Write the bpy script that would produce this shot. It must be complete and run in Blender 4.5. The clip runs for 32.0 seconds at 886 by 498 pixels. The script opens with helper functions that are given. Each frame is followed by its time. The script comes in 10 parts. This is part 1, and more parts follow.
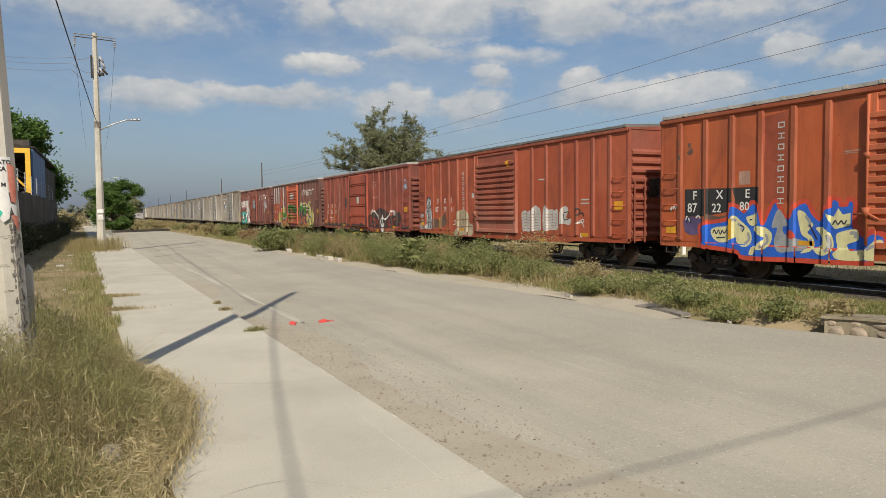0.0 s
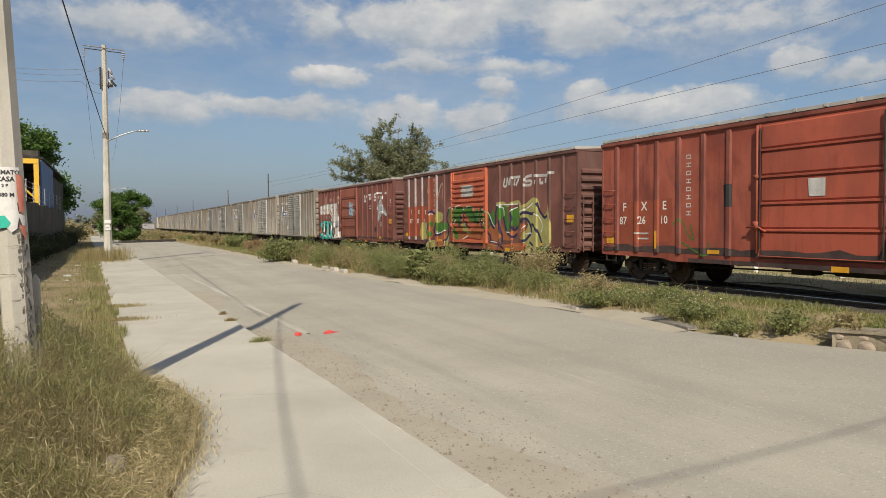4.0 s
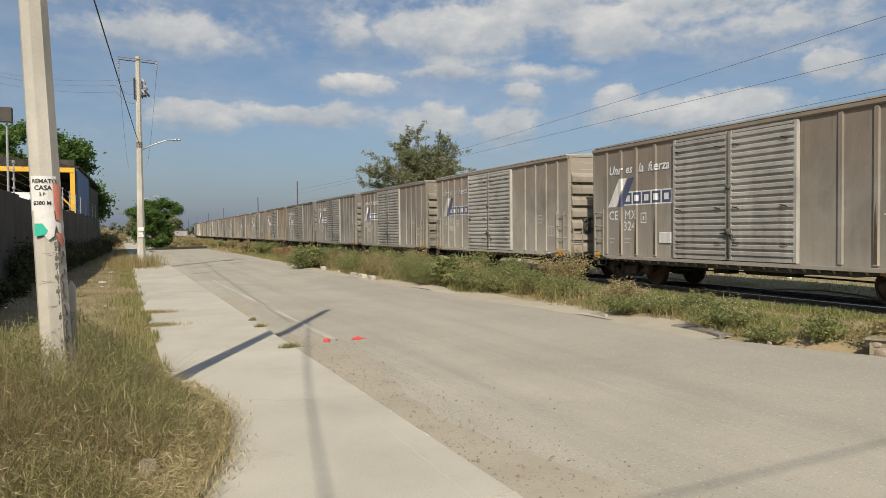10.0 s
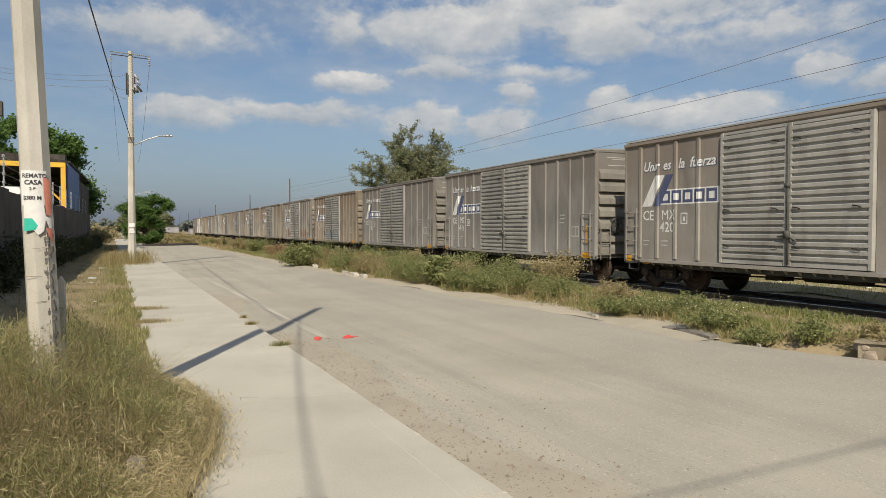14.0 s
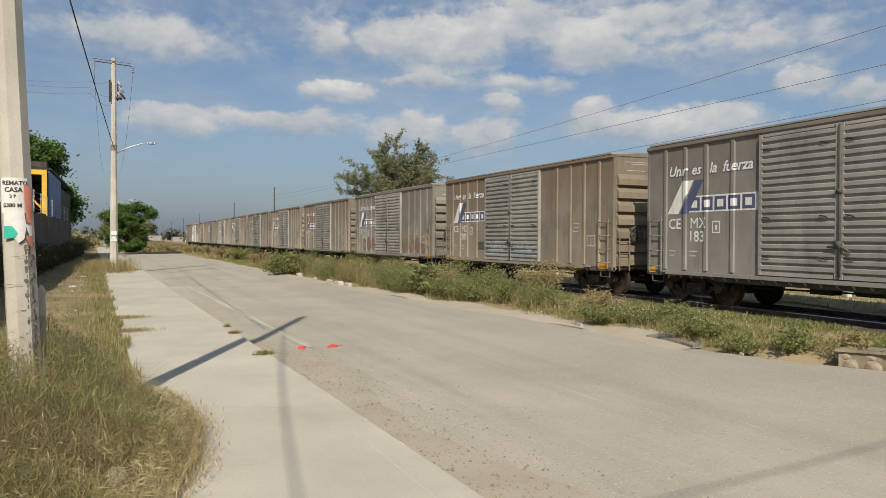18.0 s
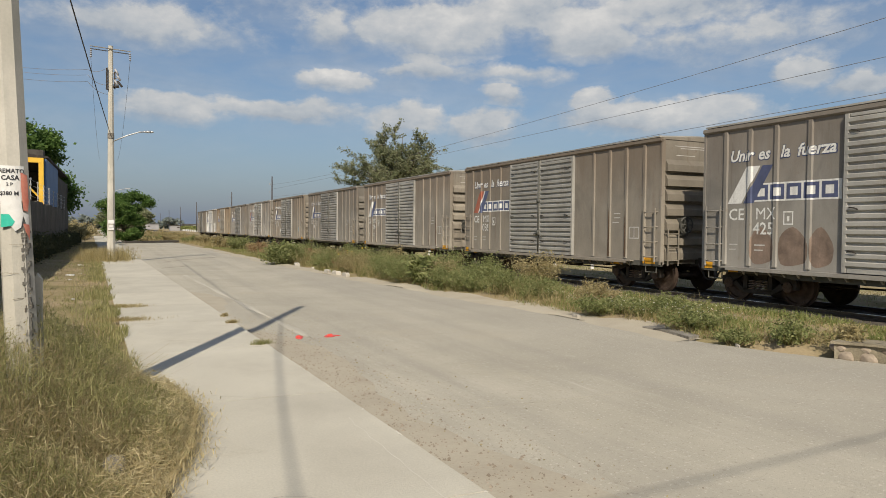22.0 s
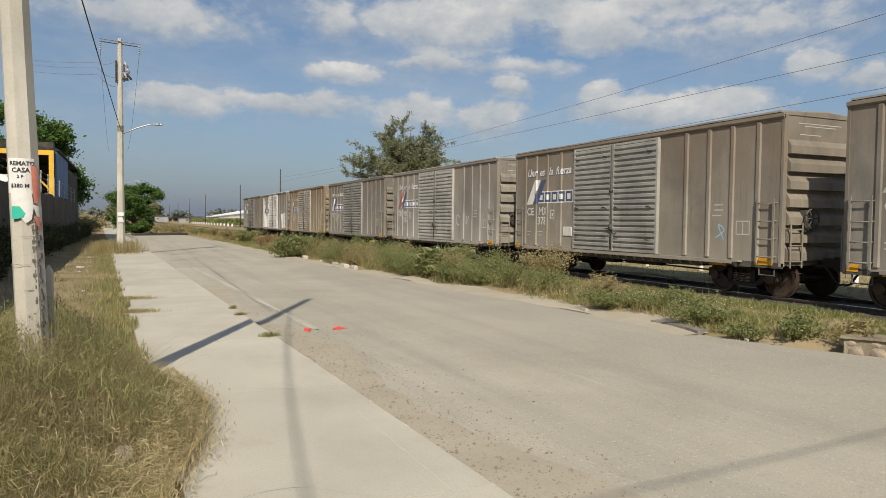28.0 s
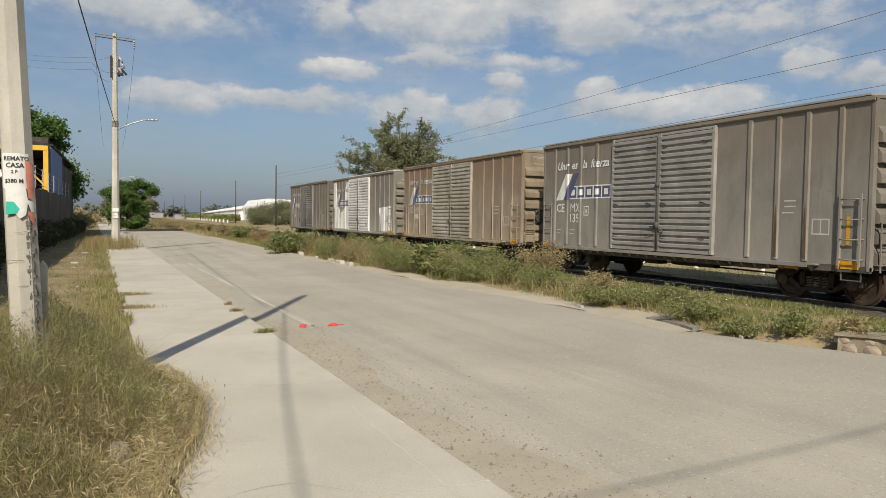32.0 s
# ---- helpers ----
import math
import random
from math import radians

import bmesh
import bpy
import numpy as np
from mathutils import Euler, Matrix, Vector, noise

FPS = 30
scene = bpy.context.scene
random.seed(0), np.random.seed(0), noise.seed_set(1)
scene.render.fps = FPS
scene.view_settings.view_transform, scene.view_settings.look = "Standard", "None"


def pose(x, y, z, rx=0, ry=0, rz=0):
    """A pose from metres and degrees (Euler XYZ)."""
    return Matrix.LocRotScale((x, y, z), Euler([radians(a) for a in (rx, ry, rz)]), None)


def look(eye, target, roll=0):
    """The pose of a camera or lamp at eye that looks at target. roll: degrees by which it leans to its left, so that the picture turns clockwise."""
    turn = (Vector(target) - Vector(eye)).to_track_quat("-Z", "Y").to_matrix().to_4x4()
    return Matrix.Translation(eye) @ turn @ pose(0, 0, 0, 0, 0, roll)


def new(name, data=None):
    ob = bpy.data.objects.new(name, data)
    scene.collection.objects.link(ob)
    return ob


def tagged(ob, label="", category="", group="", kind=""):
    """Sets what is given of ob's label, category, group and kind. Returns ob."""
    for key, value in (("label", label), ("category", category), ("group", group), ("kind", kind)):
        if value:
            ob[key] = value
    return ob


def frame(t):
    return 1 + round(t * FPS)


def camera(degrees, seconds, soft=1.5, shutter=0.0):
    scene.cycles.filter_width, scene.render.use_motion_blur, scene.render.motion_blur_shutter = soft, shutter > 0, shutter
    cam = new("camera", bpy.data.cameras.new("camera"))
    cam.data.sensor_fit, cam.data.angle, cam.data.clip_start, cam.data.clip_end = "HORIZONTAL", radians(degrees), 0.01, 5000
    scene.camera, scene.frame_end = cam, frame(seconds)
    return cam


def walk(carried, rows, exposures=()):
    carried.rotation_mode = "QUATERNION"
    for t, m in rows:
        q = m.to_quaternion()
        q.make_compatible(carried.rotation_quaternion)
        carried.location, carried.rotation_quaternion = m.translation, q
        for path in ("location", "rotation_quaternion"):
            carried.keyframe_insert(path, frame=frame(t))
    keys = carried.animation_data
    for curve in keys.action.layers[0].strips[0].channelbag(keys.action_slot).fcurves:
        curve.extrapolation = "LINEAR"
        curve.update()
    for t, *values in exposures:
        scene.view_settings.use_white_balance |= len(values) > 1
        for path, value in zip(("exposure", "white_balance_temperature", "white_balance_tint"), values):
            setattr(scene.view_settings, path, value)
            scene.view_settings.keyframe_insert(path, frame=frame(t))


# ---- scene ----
EYE = (0.0, 0.0, 1.62)
# seconds, yaw, pitch, roll of a hand-held camera that stands on the pavement
PATH = [
    (0, -25.64, -2.99, 0.51), (0.5, -25.54, -3.01, 0.79), (1, -25.63, -2.80, 0.70), (1.5, -25.76, -2.64, 0.73), (2, -25.84, -2.90, 0.51),
    (2.5, -25.78, -2.93, 0.52), (3, -25.08, -2.79, 0.45), (3.5, -25.01, -2.41, 0.22), (5.5, -25.68, -1.49, 0.77), (6, -25.50, -1.61, 0.53),
    (6.5, -25.05, -1.50, 0.59), (7, -25.18, -2.00, 0.64), (7.5, -24.23, -2.42, 0.98), (8, -23.81, -1.94, 0.71), (8.5, -24.17, -1.74, 0.96),
    (9, -23.77, -1.59, 0.74), (9.5, -23.04, -1.59, 0.63), (10, -22.94, -1.50, 0.46), (10.5, -23.21, -1.36, 0.48), (11, -23.42, -1.48, 0.65),
    (11.5, -23.20, -1.61, 0.47), (12, -23.33, -1.71, 0.65), (12.5, -23.27, -1.57, 0.46), (13, -23.11, -1.43, 0.43),
    (13.5, -23.09, -1.47, 0.21), (14, -23.56, -1.56, -0.16), (14.5, -24.03, -1.64, -0.04), (16.5, -24.70, -1.71, 0.08),
    (17, -24.76, -1.53, 0.07), (17.5, -24.56, -1.10, -0.42), (18, -24.77, -0.84, -0.29), (18.5, -24.98, -1.10, -0.03),
    (19, -24.81, -1.29, -0.12), (19.5, -24.80, -1.33, -0.19), (20, -24.99, -1.34, -0.13), (20.5, -25.01, -1.59, -0.04),
    (21, -24.92, -1.79, -0.32), (21.5, -24.82, -1.75, -0.51), (22, -24.95, -1.61, -0.60), (22.5, -24.78, -1.49, -0.46),
    (23, -24.67, -1.39, -0.59), (23.5, -24.75, -1.18, -0.92), (24, -24.90, -1.07, -0.80), (24.5, -24.44, -1.25, -0.92),
    (25, -24.39, -1.44, -1.25), (25.5, -24.28, -1.52, -0.96), (27.5, -24.43, -1.66, -1.07), (28, -24.30, -2.18, -0.73),
    (28.5, -24.73, -2.20, -0.65), (29, -24.92, -1.93, -0.32), (29.5, -24.70, -2.10, -0.15), (30, -24.26, -2.09, -0.93),
    (30.5, -24.60, -2.00, -0.80), (31, -24.65, -2.24, -0.44), (31.5, -24.75, -2.47, -0.61), (32, -24.64, -2.45, -0.89),
]
cam = camera(64.3, 32.0, soft=0.6)
walk(cam, [(t, pose(*EYE, 90 + p, r, y)) for t, y, p, r in PATH])

# ---- light ----
SUN_EL, SUN_AZ = radians(40), radians(207.6)
sun = new("sun", bpy.data.lights.new("sun", "SUN"))
sun.data.energy, sun.data.angle, sun.data.color = 4.75, radians(0.6), (1.0, 0.90, 0.755)
sun.matrix_world = look((0, 0, 60), (0.464 * math.cos(SUN_EL), 0.886 * math.cos(SUN_EL), 60 - math.sin(SUN_EL)))
scene.view_settings.exposure = 0.0


class Nodes:
    """Short hand for building a node tree."""

    def __init__(self, tree):
        self.t = tree

    def n(self, kind, **sets):
        nd = self.t.nodes.new("ShaderNode" + kind)
        for k, v in sets.items():
            if k == "op":
                nd.operation = v
            elif k == "blend":
                nd.data_type, nd.blend_type = "RGBA", v
        return nd

    def put(self, socket, value):
        if isinstance(value, bpy.types.NodeSocket):
            self.t.links.new(value, socket)
        elif value is not None:
            socket.default_value = value

    def math(self, op, a, b=None, c=None, clamp=False):
        nd = self.n("Math", op=op)
        nd.use_clamp = clamp
        for s, v in zip(nd.inputs, (a, b, c)):
            self.put(s, v)
        return nd.outputs[0]

    def mix(self, f, a, b, blend="MIX"):
        nd = self.n("Mix", blend=blend)
        self.put(nd.inputs[0], f)
        for s, v in ((nd.inputs[6], a), (nd.inputs[7], b)):
            self.put(s, v if isinstance(v, bpy.types.NodeSocket) else (*v[:3], 1.0))
        return nd.outputs[2]

    def noise(self, vec, scale, detail=4.0, rough=0.55, dist=0.0):
        nd = self.n("TexNoise")
        self.put(nd.inputs["Vector"], vec)
        for k, v in (("Scale", scale), ("Detail", detail), ("Roughness", rough), ("Distortion", dist)):
            self.put(nd.inputs[k], v)
        return nd.outputs["Fac"]

    def ramp(self, f, stops):
        nd = self.n("ValToRGB")
        self.put(nd.inputs[0], f)
        els = nd.color_ramp.elements
        while len(els) < len(stops):
            els.new(0.5)
        for e, (p, c) in zip(els, stops):
            e.position = p
            e.color = (*c[:3], 1.0) if isinstance(c, tuple) else (c, c, c, 1.0)
        return nd.outputs[0]

    def scaled(self, vec, s):
        nd = self.n("Mapping")
        self.put(nd.inputs["Vector"], vec)
        nd.inputs["Scale"].default_value = s
        return nd.outputs[0]

    def obj(self):
        return self.n("TexCoord").outputs["Object"]


# ---- sky: hazy blue with broken cumulus ----
world = bpy.data.worlds.new("sky")
scene.world = world
world.use_nodes = True
W = Nodes(world.node_tree)
bg = world.node_tree.nodes["Background"]
sky = W.n("TexSky")
sky.sky_type, sky.sun_disc = "NISHITA", False
sky.sun_elevation, sky.sun_rotation = SUN_EL, SUN_AZ
sky.air_density, sky.dust_density, sky.ozone_density = 1.0, 1.6, 1.5
gen = W.n("TexCoord").outputs["Generated"]
sep = W.n("SeparateXYZ")
W.put(sep.inputs[0], gen)
sx, sy, sz = sep.outputs
AZ = W.math("ARCTAN2", sx, sy)                      # radians to the right of the track's direction
EL = W.math("ARCSINE", sz)
comb = W.n("CombineXYZ")
W.put(comb.inputs[0], AZ)
W.put(comb.inputs[1], W.math("MULTIPLY", EL, 1.55))
ang = comb.outputs[0]
warp = W.n("TexNoise")
W.put(warp.inputs["Vector"], ang)
warp.inputs["Scale"].default_value, warp.inputs["Detail"].default_value, warp.inputs["Roughness"].default_value = 13.0, 6.0, 0.58
wv = W.n("VectorMath")
wv.operation = "MULTIPLY_ADD"
W.put(wv.inputs[0], warp.outputs["Color"])
wv.inputs[1].default_value, wv.inputs[2].default_value = (0.085, 0.042, 0), (-0.0425, -0.021, 0)
shift = W.n("SeparateXYZ")
W.put(shift.inputs[0], wv.outputs[0])
AZW, ELW = W.math("ADD", AZ, shift.outputs[0]), W.math("ADD", EL, shift.outputs[1])
big = W.noise(ang, 7.0, 5.0, 0.55, 0.2)
billow = W.noise(ang, 34.0, 7.0, 0.60, 0.15)
edge = W.math("ADD", W.math("MULTIPLY", W.math("SUBTRACT", big, 0.5), 1.3), W.math("MULTIPLY", W.math("SUBTRACT", billow, 0.5), 1.2))
# heaps of cloud: azimuth, elevation, half width, half height (degrees), density
CLOUDS = [(4.7, 8.9, 4.5, 1.0, 1.00), (10.9, 9.1, 7.4, 0.8, 0.95), (16.3, 11.5, 2.8, 0.8, 1.15), (23.8, 15.3, 6.3, 1.7, 1.20), (35.9, 14.9, 3.9, 1.4, 1.15), (23.2, 12.5, 4.4, 0.7, 0.85), (29.5, 10.6, 1.7, 0.7, 0.95), (21.9, 8.4, 3.4, 1.4, 0.90), (27.8, 8.1, 3.6, 1.2, 0.85), (41.9, 8.7, 7.6, 1.1, 1.00), (37.0, 9.9, 1.7, 0.9, 1.10), (51.9, 11.3, 1.8, 1.1, 0.90), (55.6, 10.2, 2.6, 0.9, 0.90), (2.1, 14.4, 8.0, 1.5, 0.80), (47.1, 14.1, 8.8, 1.6, 0.72), (15.8, 15.3, 3.1, 1.6, 0.75), (31.0, 12.2, 5.8, 0.9, 0.70), (46.0, 9.4, 3.9, 0.8, 0.80), (31.0, 16.8, 7.0, 1.6, 0.80), (42.0, 16.6, 8.0, 1.5, 0.78)]
dens, lit = None, None
for az, el, hw, hh, power in CLOUDS:
    dx = W.math("DIVIDE", W.math("SUBTRACT", AZW, radians(az)), radians(hw * 1.25))
    dy = W.math("DIVIDE", W.math("SUBTRACT", ELW, radians(el)), radians(hh * 1.45))
    d = W.math("SQRT", W.math("ADD", W.math("MULTIPLY", dx, dx), W.math("MULTIPLY", dy, dy)))
    one = W.math("MULTIPLY", W.math("SUBTRACT", 1.3, d, None, True), power)
    top = W.math("MULTIPLY", one, W.math("ADD", dy, 0.35))
    dens = one if dens is None else W.math("MAXIMUM", dens, one)
    lit = top if lit is None else W.math("MAXIMUM", lit, top)
high = W.math("MULTIPLY", W.math("SUBTRACT", EL, radians(11.5), None, True), 4.2)      # the deck overhead
thin = W.math("SUBTRACT", 1.0, W.math("MULTIPLY", W.math("SUBTRACT", EL, radians(19), None, True), 2.2), None, True)
dens = W.math("MAXIMUM", dens, W.math("MULTIPLY", W.math("MINIMUM", high, 0.70), W.math("MAXIMUM", thin, 0.35)))
crisp = W.math("ADD", 1.25, W.math("MULTIPLY", lit, 3.2))          # sharp sunlit tops, ragged soft bases
cover = W.math("MULTIPLY", W.math("ADD", W.math("SUBTRACT", dens, 0.26), W.math("MULTIPLY", edge, 0.58)), W.math("MAXIMUM", crisp, 0.9), None, True)
veil = W.ramp(W.noise(W.scaled(ang, (1.0, 2.2, 1.0)), 4.5, 6.0, 0.6, 0.4), [(0.38, 0.0), (0.70, 0.42)])
cover = W.math("MAXIMUM", W.math("MULTIPLY", cover, 0.93), W.math("MULTIPLY", veil, W.math("MULTIPLY", EL, 5.0, None, True)))
form = W.math("ADD", W.math("MULTIPLY", W.noise(W.scaled(ang, (1.0, 1.3, 1.0)), 11.0, 4.0, 0.55, 0.2), 0.55), W.math("MULTIPLY", billow, 0.45))
shade = W.ramp(W.math("ADD", form, W.math("MULTIPLY", lit, 0.40)), [(0.40, (0.36, 0.40, 0.45)), (0.58, (0.46, 0.49, 0.52)), (0.74, (0.57, 0.575, 0.575)), (0.95, (0.76, 0.735, 0.695))])
haze = W.math("POWER", W.math("SUBTRACT", 1.0, W.math("ABSOLUTE", sz), None, True), 8.0)
blue = W.mix(W.math("MULTIPLY", haze, 0.7), W.mix(1.0, sky.outputs[0], (0.080, 0.0855, 0.091), "MULTIPLY"), (0.200, 0.243, 0.345))
W.put(bg.inputs["Color"], W.mix(cover, blue, shade))
bg.inputs["Strength"].default_value = 1.0


# ---- materials ----
def surface(name, stops, rough=0.85, scale=2.0, fine=45.0, grain=0.25, bump=0.15, metal=0.0, streak=None, rand=0.0, spec=0.4, dirt=None):
    """stops: ramp of colours over large noise; grain: strength of the fine noise; streak: stretched second layer (scale xyz, colour, amount);
    rand: spread of brightness from object to object; dirt: (colour, noise scale, threshold) blotches."""
    m = bpy.data.materials.new(name)
    m.use_nodes = True
    N = Nodes(m.node_tree)
    b = m.node_tree.nodes["Principled BSDF"]
    co = N.obj()
    col = N.ramp(N.noise(co, scale, 6.0, 0.6, 0.3), stops)
    if streak:
        s, c, amount = streak
        f = N.ramp(N.noise(N.scaled(co, s), 1.0, 7.0, 0.65), [(0.48, 0.0), (0.72, 1.0)])
        col = N.mix(N.math("MULTIPLY", f, amount), col, c)
    if dirt:
        c, s, lo = dirt
        f = N.ramp(N.noise(co, s, 8.0, 0.7, 0.4), [(lo, 0.0), (min(lo + 0.18, 1.0), 1.0)])
        col = N.mix(N.math("MULTIPLY", f, 0.8), col, c)
    g = N.noise(co, fine, 5.0, 0.65)
    k = N.math("ADD", N.math("MULTIPLY", N.math("SUBTRACT", g, 0.5), grain * 2.2), 1.0)
    if rand:
        r = N.n("ObjectInfo").outputs["Random"]
        k = N.math("MULTIPLY", k, N.math("ADD", N.math("MULTIPLY", N.math("SUBTRACT", r, 0.5), rand * 2.0), 1.0))
    cc = N.n("CombineColor")
    for i in range(3):
        N.put(cc.inputs[i], k)
    N.put(b.inputs["Base Color"], N.mix(1.0, col, cc.outputs[0], "MULTIPLY"))
    N.put(b.inputs["Roughness"], N.math("ADD", N.math("MULTIPLY", N.math("SUBTRACT", g, 0.5), 0.25), rough))
    b.inputs["Metallic"].default_value = metal
    b.inputs["Specular IOR Level"].default_value = spec
    if bump:
        bp = N.n("Bump")
        bp.inputs["Strength"].default_value = bump
        bp.inputs["Distance"].default_value = 0.02
        N.put(bp.inputs["Height"], g)
        N.put(b.inputs["Normal"], bp.outputs[0])
    return m


def leafy(name, stops, scale=1.2, trans=0.35):
    """Leaves and blades: colour varies from piece to piece and over the plant, and some light passes through."""
    m = bpy.data.materials.new(name)
    m.use_nodes = True
    N = Nodes(m.node_tree)
    b = m.node_tree.nodes["Principled BSDF"]
    isl = N.n("NewGeometry").outputs["Random Per Island"]
    f = N.math("ADD", N.math("MULTIPLY", N.noise(N.obj(), scale, 3.0), 0.6), N.math("MULTIPLY", isl, 0.4))
    col = N.ramp(f, stops)
    N.put(b.inputs["Base Color"], col)
    b.inputs["Roughness"].default_value = 0.6
    b.inputs["Specular IOR Level"].default_value = 0.25
    tr = N.n("BsdfTranslucent")
    N.put(tr.inputs[0], col)
    mx = N.n("MixShader")
    mx.inputs[0].default_value = trans
    N.t.links.new(b.outputs[0], mx.inputs[1])
    N.t.links.new(tr.outputs[0], mx.inputs[2])
    N.t.links.new(mx.outputs[0], N.t.nodes["Material Output"].inputs[0])
    return m


# ---- geometry helpers ----
class Geo:
    """Collects corners and faces for one mesh."""

    def __init__(self):
        self.v, self.f = [], []

    def box(self, x0, x1, y0, y1, z0, z1):
        i = len(self.v)
        self.v += [(x, y, z) for z in (z0, z1) for y in (y0, y1) for x in (x0, x1)]
        self.f += [tuple(i + k for k in q) for q in ((0, 2, 3, 1), (4, 5, 7, 6), (0, 1, 5, 4), (2, 6, 7, 3), (0, 4, 6, 2), (1, 3, 7, 5))]
        return self

    def chamfer(self, x0, x1, y0, y1, z0, z1, c):
        """A box standing proud towards -x whose outer edges are bevelled."""
        i = len(self.v)
        self.v += [(x1, y, z) for y, z in ((y0, z0), (y1, z0), (y1, z1), (y0, z1))]
        self.v += [(x0, y, z) for y, z in ((y0 + c, z0 + c), (y1 - c, z0 + c), (y1 - c, z1 - c), (y0 + c, z1 - c))]
        self.f += [(i, i + 1, i + 2, i + 3), (i + 7, i + 6, i + 5, i + 4)] + [(i + 4 + k, i + 4 + (k + 1) % 4, i + (k + 1) % 4, i + k) for k in range(4)]
        return self

    def tube(self, pts, r, sides=8, closed=False, r1=None):
        pts = [Vector(p) for p in pts]
        i, n = len(self.v), len(pts)
        for j, p in enumerate(pts):
            d = (pts[(j + 1) % n] - pts[j - 1]) if closed else (pts[min(j + 1, n - 1)] - pts[max(j - 1, 0)])
            d.normalize()
            up = Vector((0, 0, 1)) if abs(d.z) < 0.9 else Vector((1, 0, 0))
            a = d.cross(up).normalized()
            b = d.cross(a)
            rr = r if r1 is None else r + (r1 - r) * j / (n - 1)
            self.v += [tuple(p + (a * math.cos(k * math.tau / sides) + b * math.sin(k * math.tau / sides)) * rr) for k in range(sides)]
        for j in range(n if closed else n - 1):
            for k in range(sides):
                q = ((j + 1) % n) * sides
                self.f.append((i + j * sides + k, i + j * sides + (k + 1) % sides, i + q + (k + 1) % sides, i + q + k))
        if not closed:
            self.f += [tuple(i + k for k in range(sides))[::-1], tuple(i + (n - 1) * sides + k for k in range(sides))]
        return self

    def lathe_x(self, profile, y, z, sides=24):
        """Turned about an axis along x through (y, z): profile of (x, radius)."""
        i, n = len(self.v), len(profile)
        for x, r in profile:
            self.v += [(x, y + r * math.cos(k * math.tau / sides), z + r * math.sin(k * math.tau / sides)) for k in range(sides)]
        for j in range(n - 1):
            for k in range(sides):
                self.f.append((i + j * sides + k, i + j * sides + (k + 1) % sides, i + (j + 1) * sides + (k + 1) % sides, i + (j + 1) * sides + k))
        self.f += [tuple(i + k for k in range(sides)), tuple(i + (n - 1) * sides + k for k in range(sides))[::-1]]
        return self

    def strip(self, section, axis, a, b):
        """A sheet whose section (list of two coordinates) runs along axis from a to b. axis y: (x, z); axis x: (y, z)."""
        i, n = len(self.v), len(section)
        for q in (a, b):
            self.v += [((s[0], q, s[1]) if axis == "y" else (q, s[0], s[1])) for s in section]
        self.f += [(i + k, i + k + 1, i + n + k + 1, i + n + k) for k in range(n - 1)]
        return self

    def prism(self, poly, axis, a, b):
        """A closed outline extruded along axis. axis x: (y, z); y: (x, z); z: (x, y)."""
        i, n = len(self.v), len(poly)
        for q in (a, b):
            for s in poly:
                self.v.append({"x": (q, s[0], s[1]), "y": (s[0], q, s[1]), "z": (s[0], s[1], q)}[axis])
        self.f += [tuple(i + k for k in range(n))[::-1], tuple(i + n + k for k in range(n))]
        self.f += [(i + k, i + (k + 1) % n, i + n + (k + 1) % n, i + n + k) for k in range(n)]
        return self

    def mesh(self, name, smooth=False):
        me = bpy.data.meshes.new(name)
        me.from_pydata(self.v, [], self.f)
        bm = bmesh.new()
        bm.from_mesh(me)
        bmesh.ops.recalc_face_normals(bm, faces=bm.faces)
        bm.to_mesh(me)
        bm.free()
        if smooth:
            me.polygons.foreach_set("use_smooth", [True] * len(me.polygons))
        me.update()
        return me


def part(name, geo, material, parent=None, label="", smooth=False):
    me = geo.mesh(name, smooth) if isinstance(geo, Geo) else geo
    if not me.materials:
        me.materials.append(material)
    ob = new(name, me)
    ob.material_slots[0].link = "OBJECT"
    ob.material_slots[0].material = material
    if parent:
        ob.parent = parent
    if label:
        tagged(ob, label)
    return ob


def thing(name, label, category, group="", kind="", at=None):
    ob = new(name)
    if at:
        ob.location = at
    return tagged(ob, label, category, group, kind)


def raw_mesh(name, verts, faces, material):
    """A large mesh from number arrays."""
    me = bpy.data.meshes.new(name)
    verts, faces = np.asarray(verts, np.float32), np.asarray(faces, np.int32)
    me.vertices.add(len(verts))
    me.vertices.foreach_set("co", verts.ravel())
    k = faces.shape[1]
    me.loops.add(faces.size)
    me.loops.foreach_set("vertex_index", faces.ravel())
    me.polygons.add(len(faces))
    me.polygons.foreach_set("loop_start", np.arange(0, faces.size, k, dtype=np.int32))
    me.materials.append(material)
    me.update(calc_edges=True)
    me.validate()
    return me


def clipped(poly, i, lo, hi):
    """The part of a polygon between two limits of coordinate i."""
    for limit, sign in ((lo, 1), (hi, -1)):
        res = []
        for a, b in zip(poly, poly[1:] + poly[:1]):
            da, db = (a[i] - limit) * sign, (b[i] - limit) * sign
            if da >= 0:
                res.append(a)
            if da * db < 0:
                k = da / (da - db)
                res.append((a[0] + (b[0] - a[0]) * k, a[1] + (b[1] - a[1]) * k))
        poly = res
        if len(poly) < 3:
            return []
    return poly

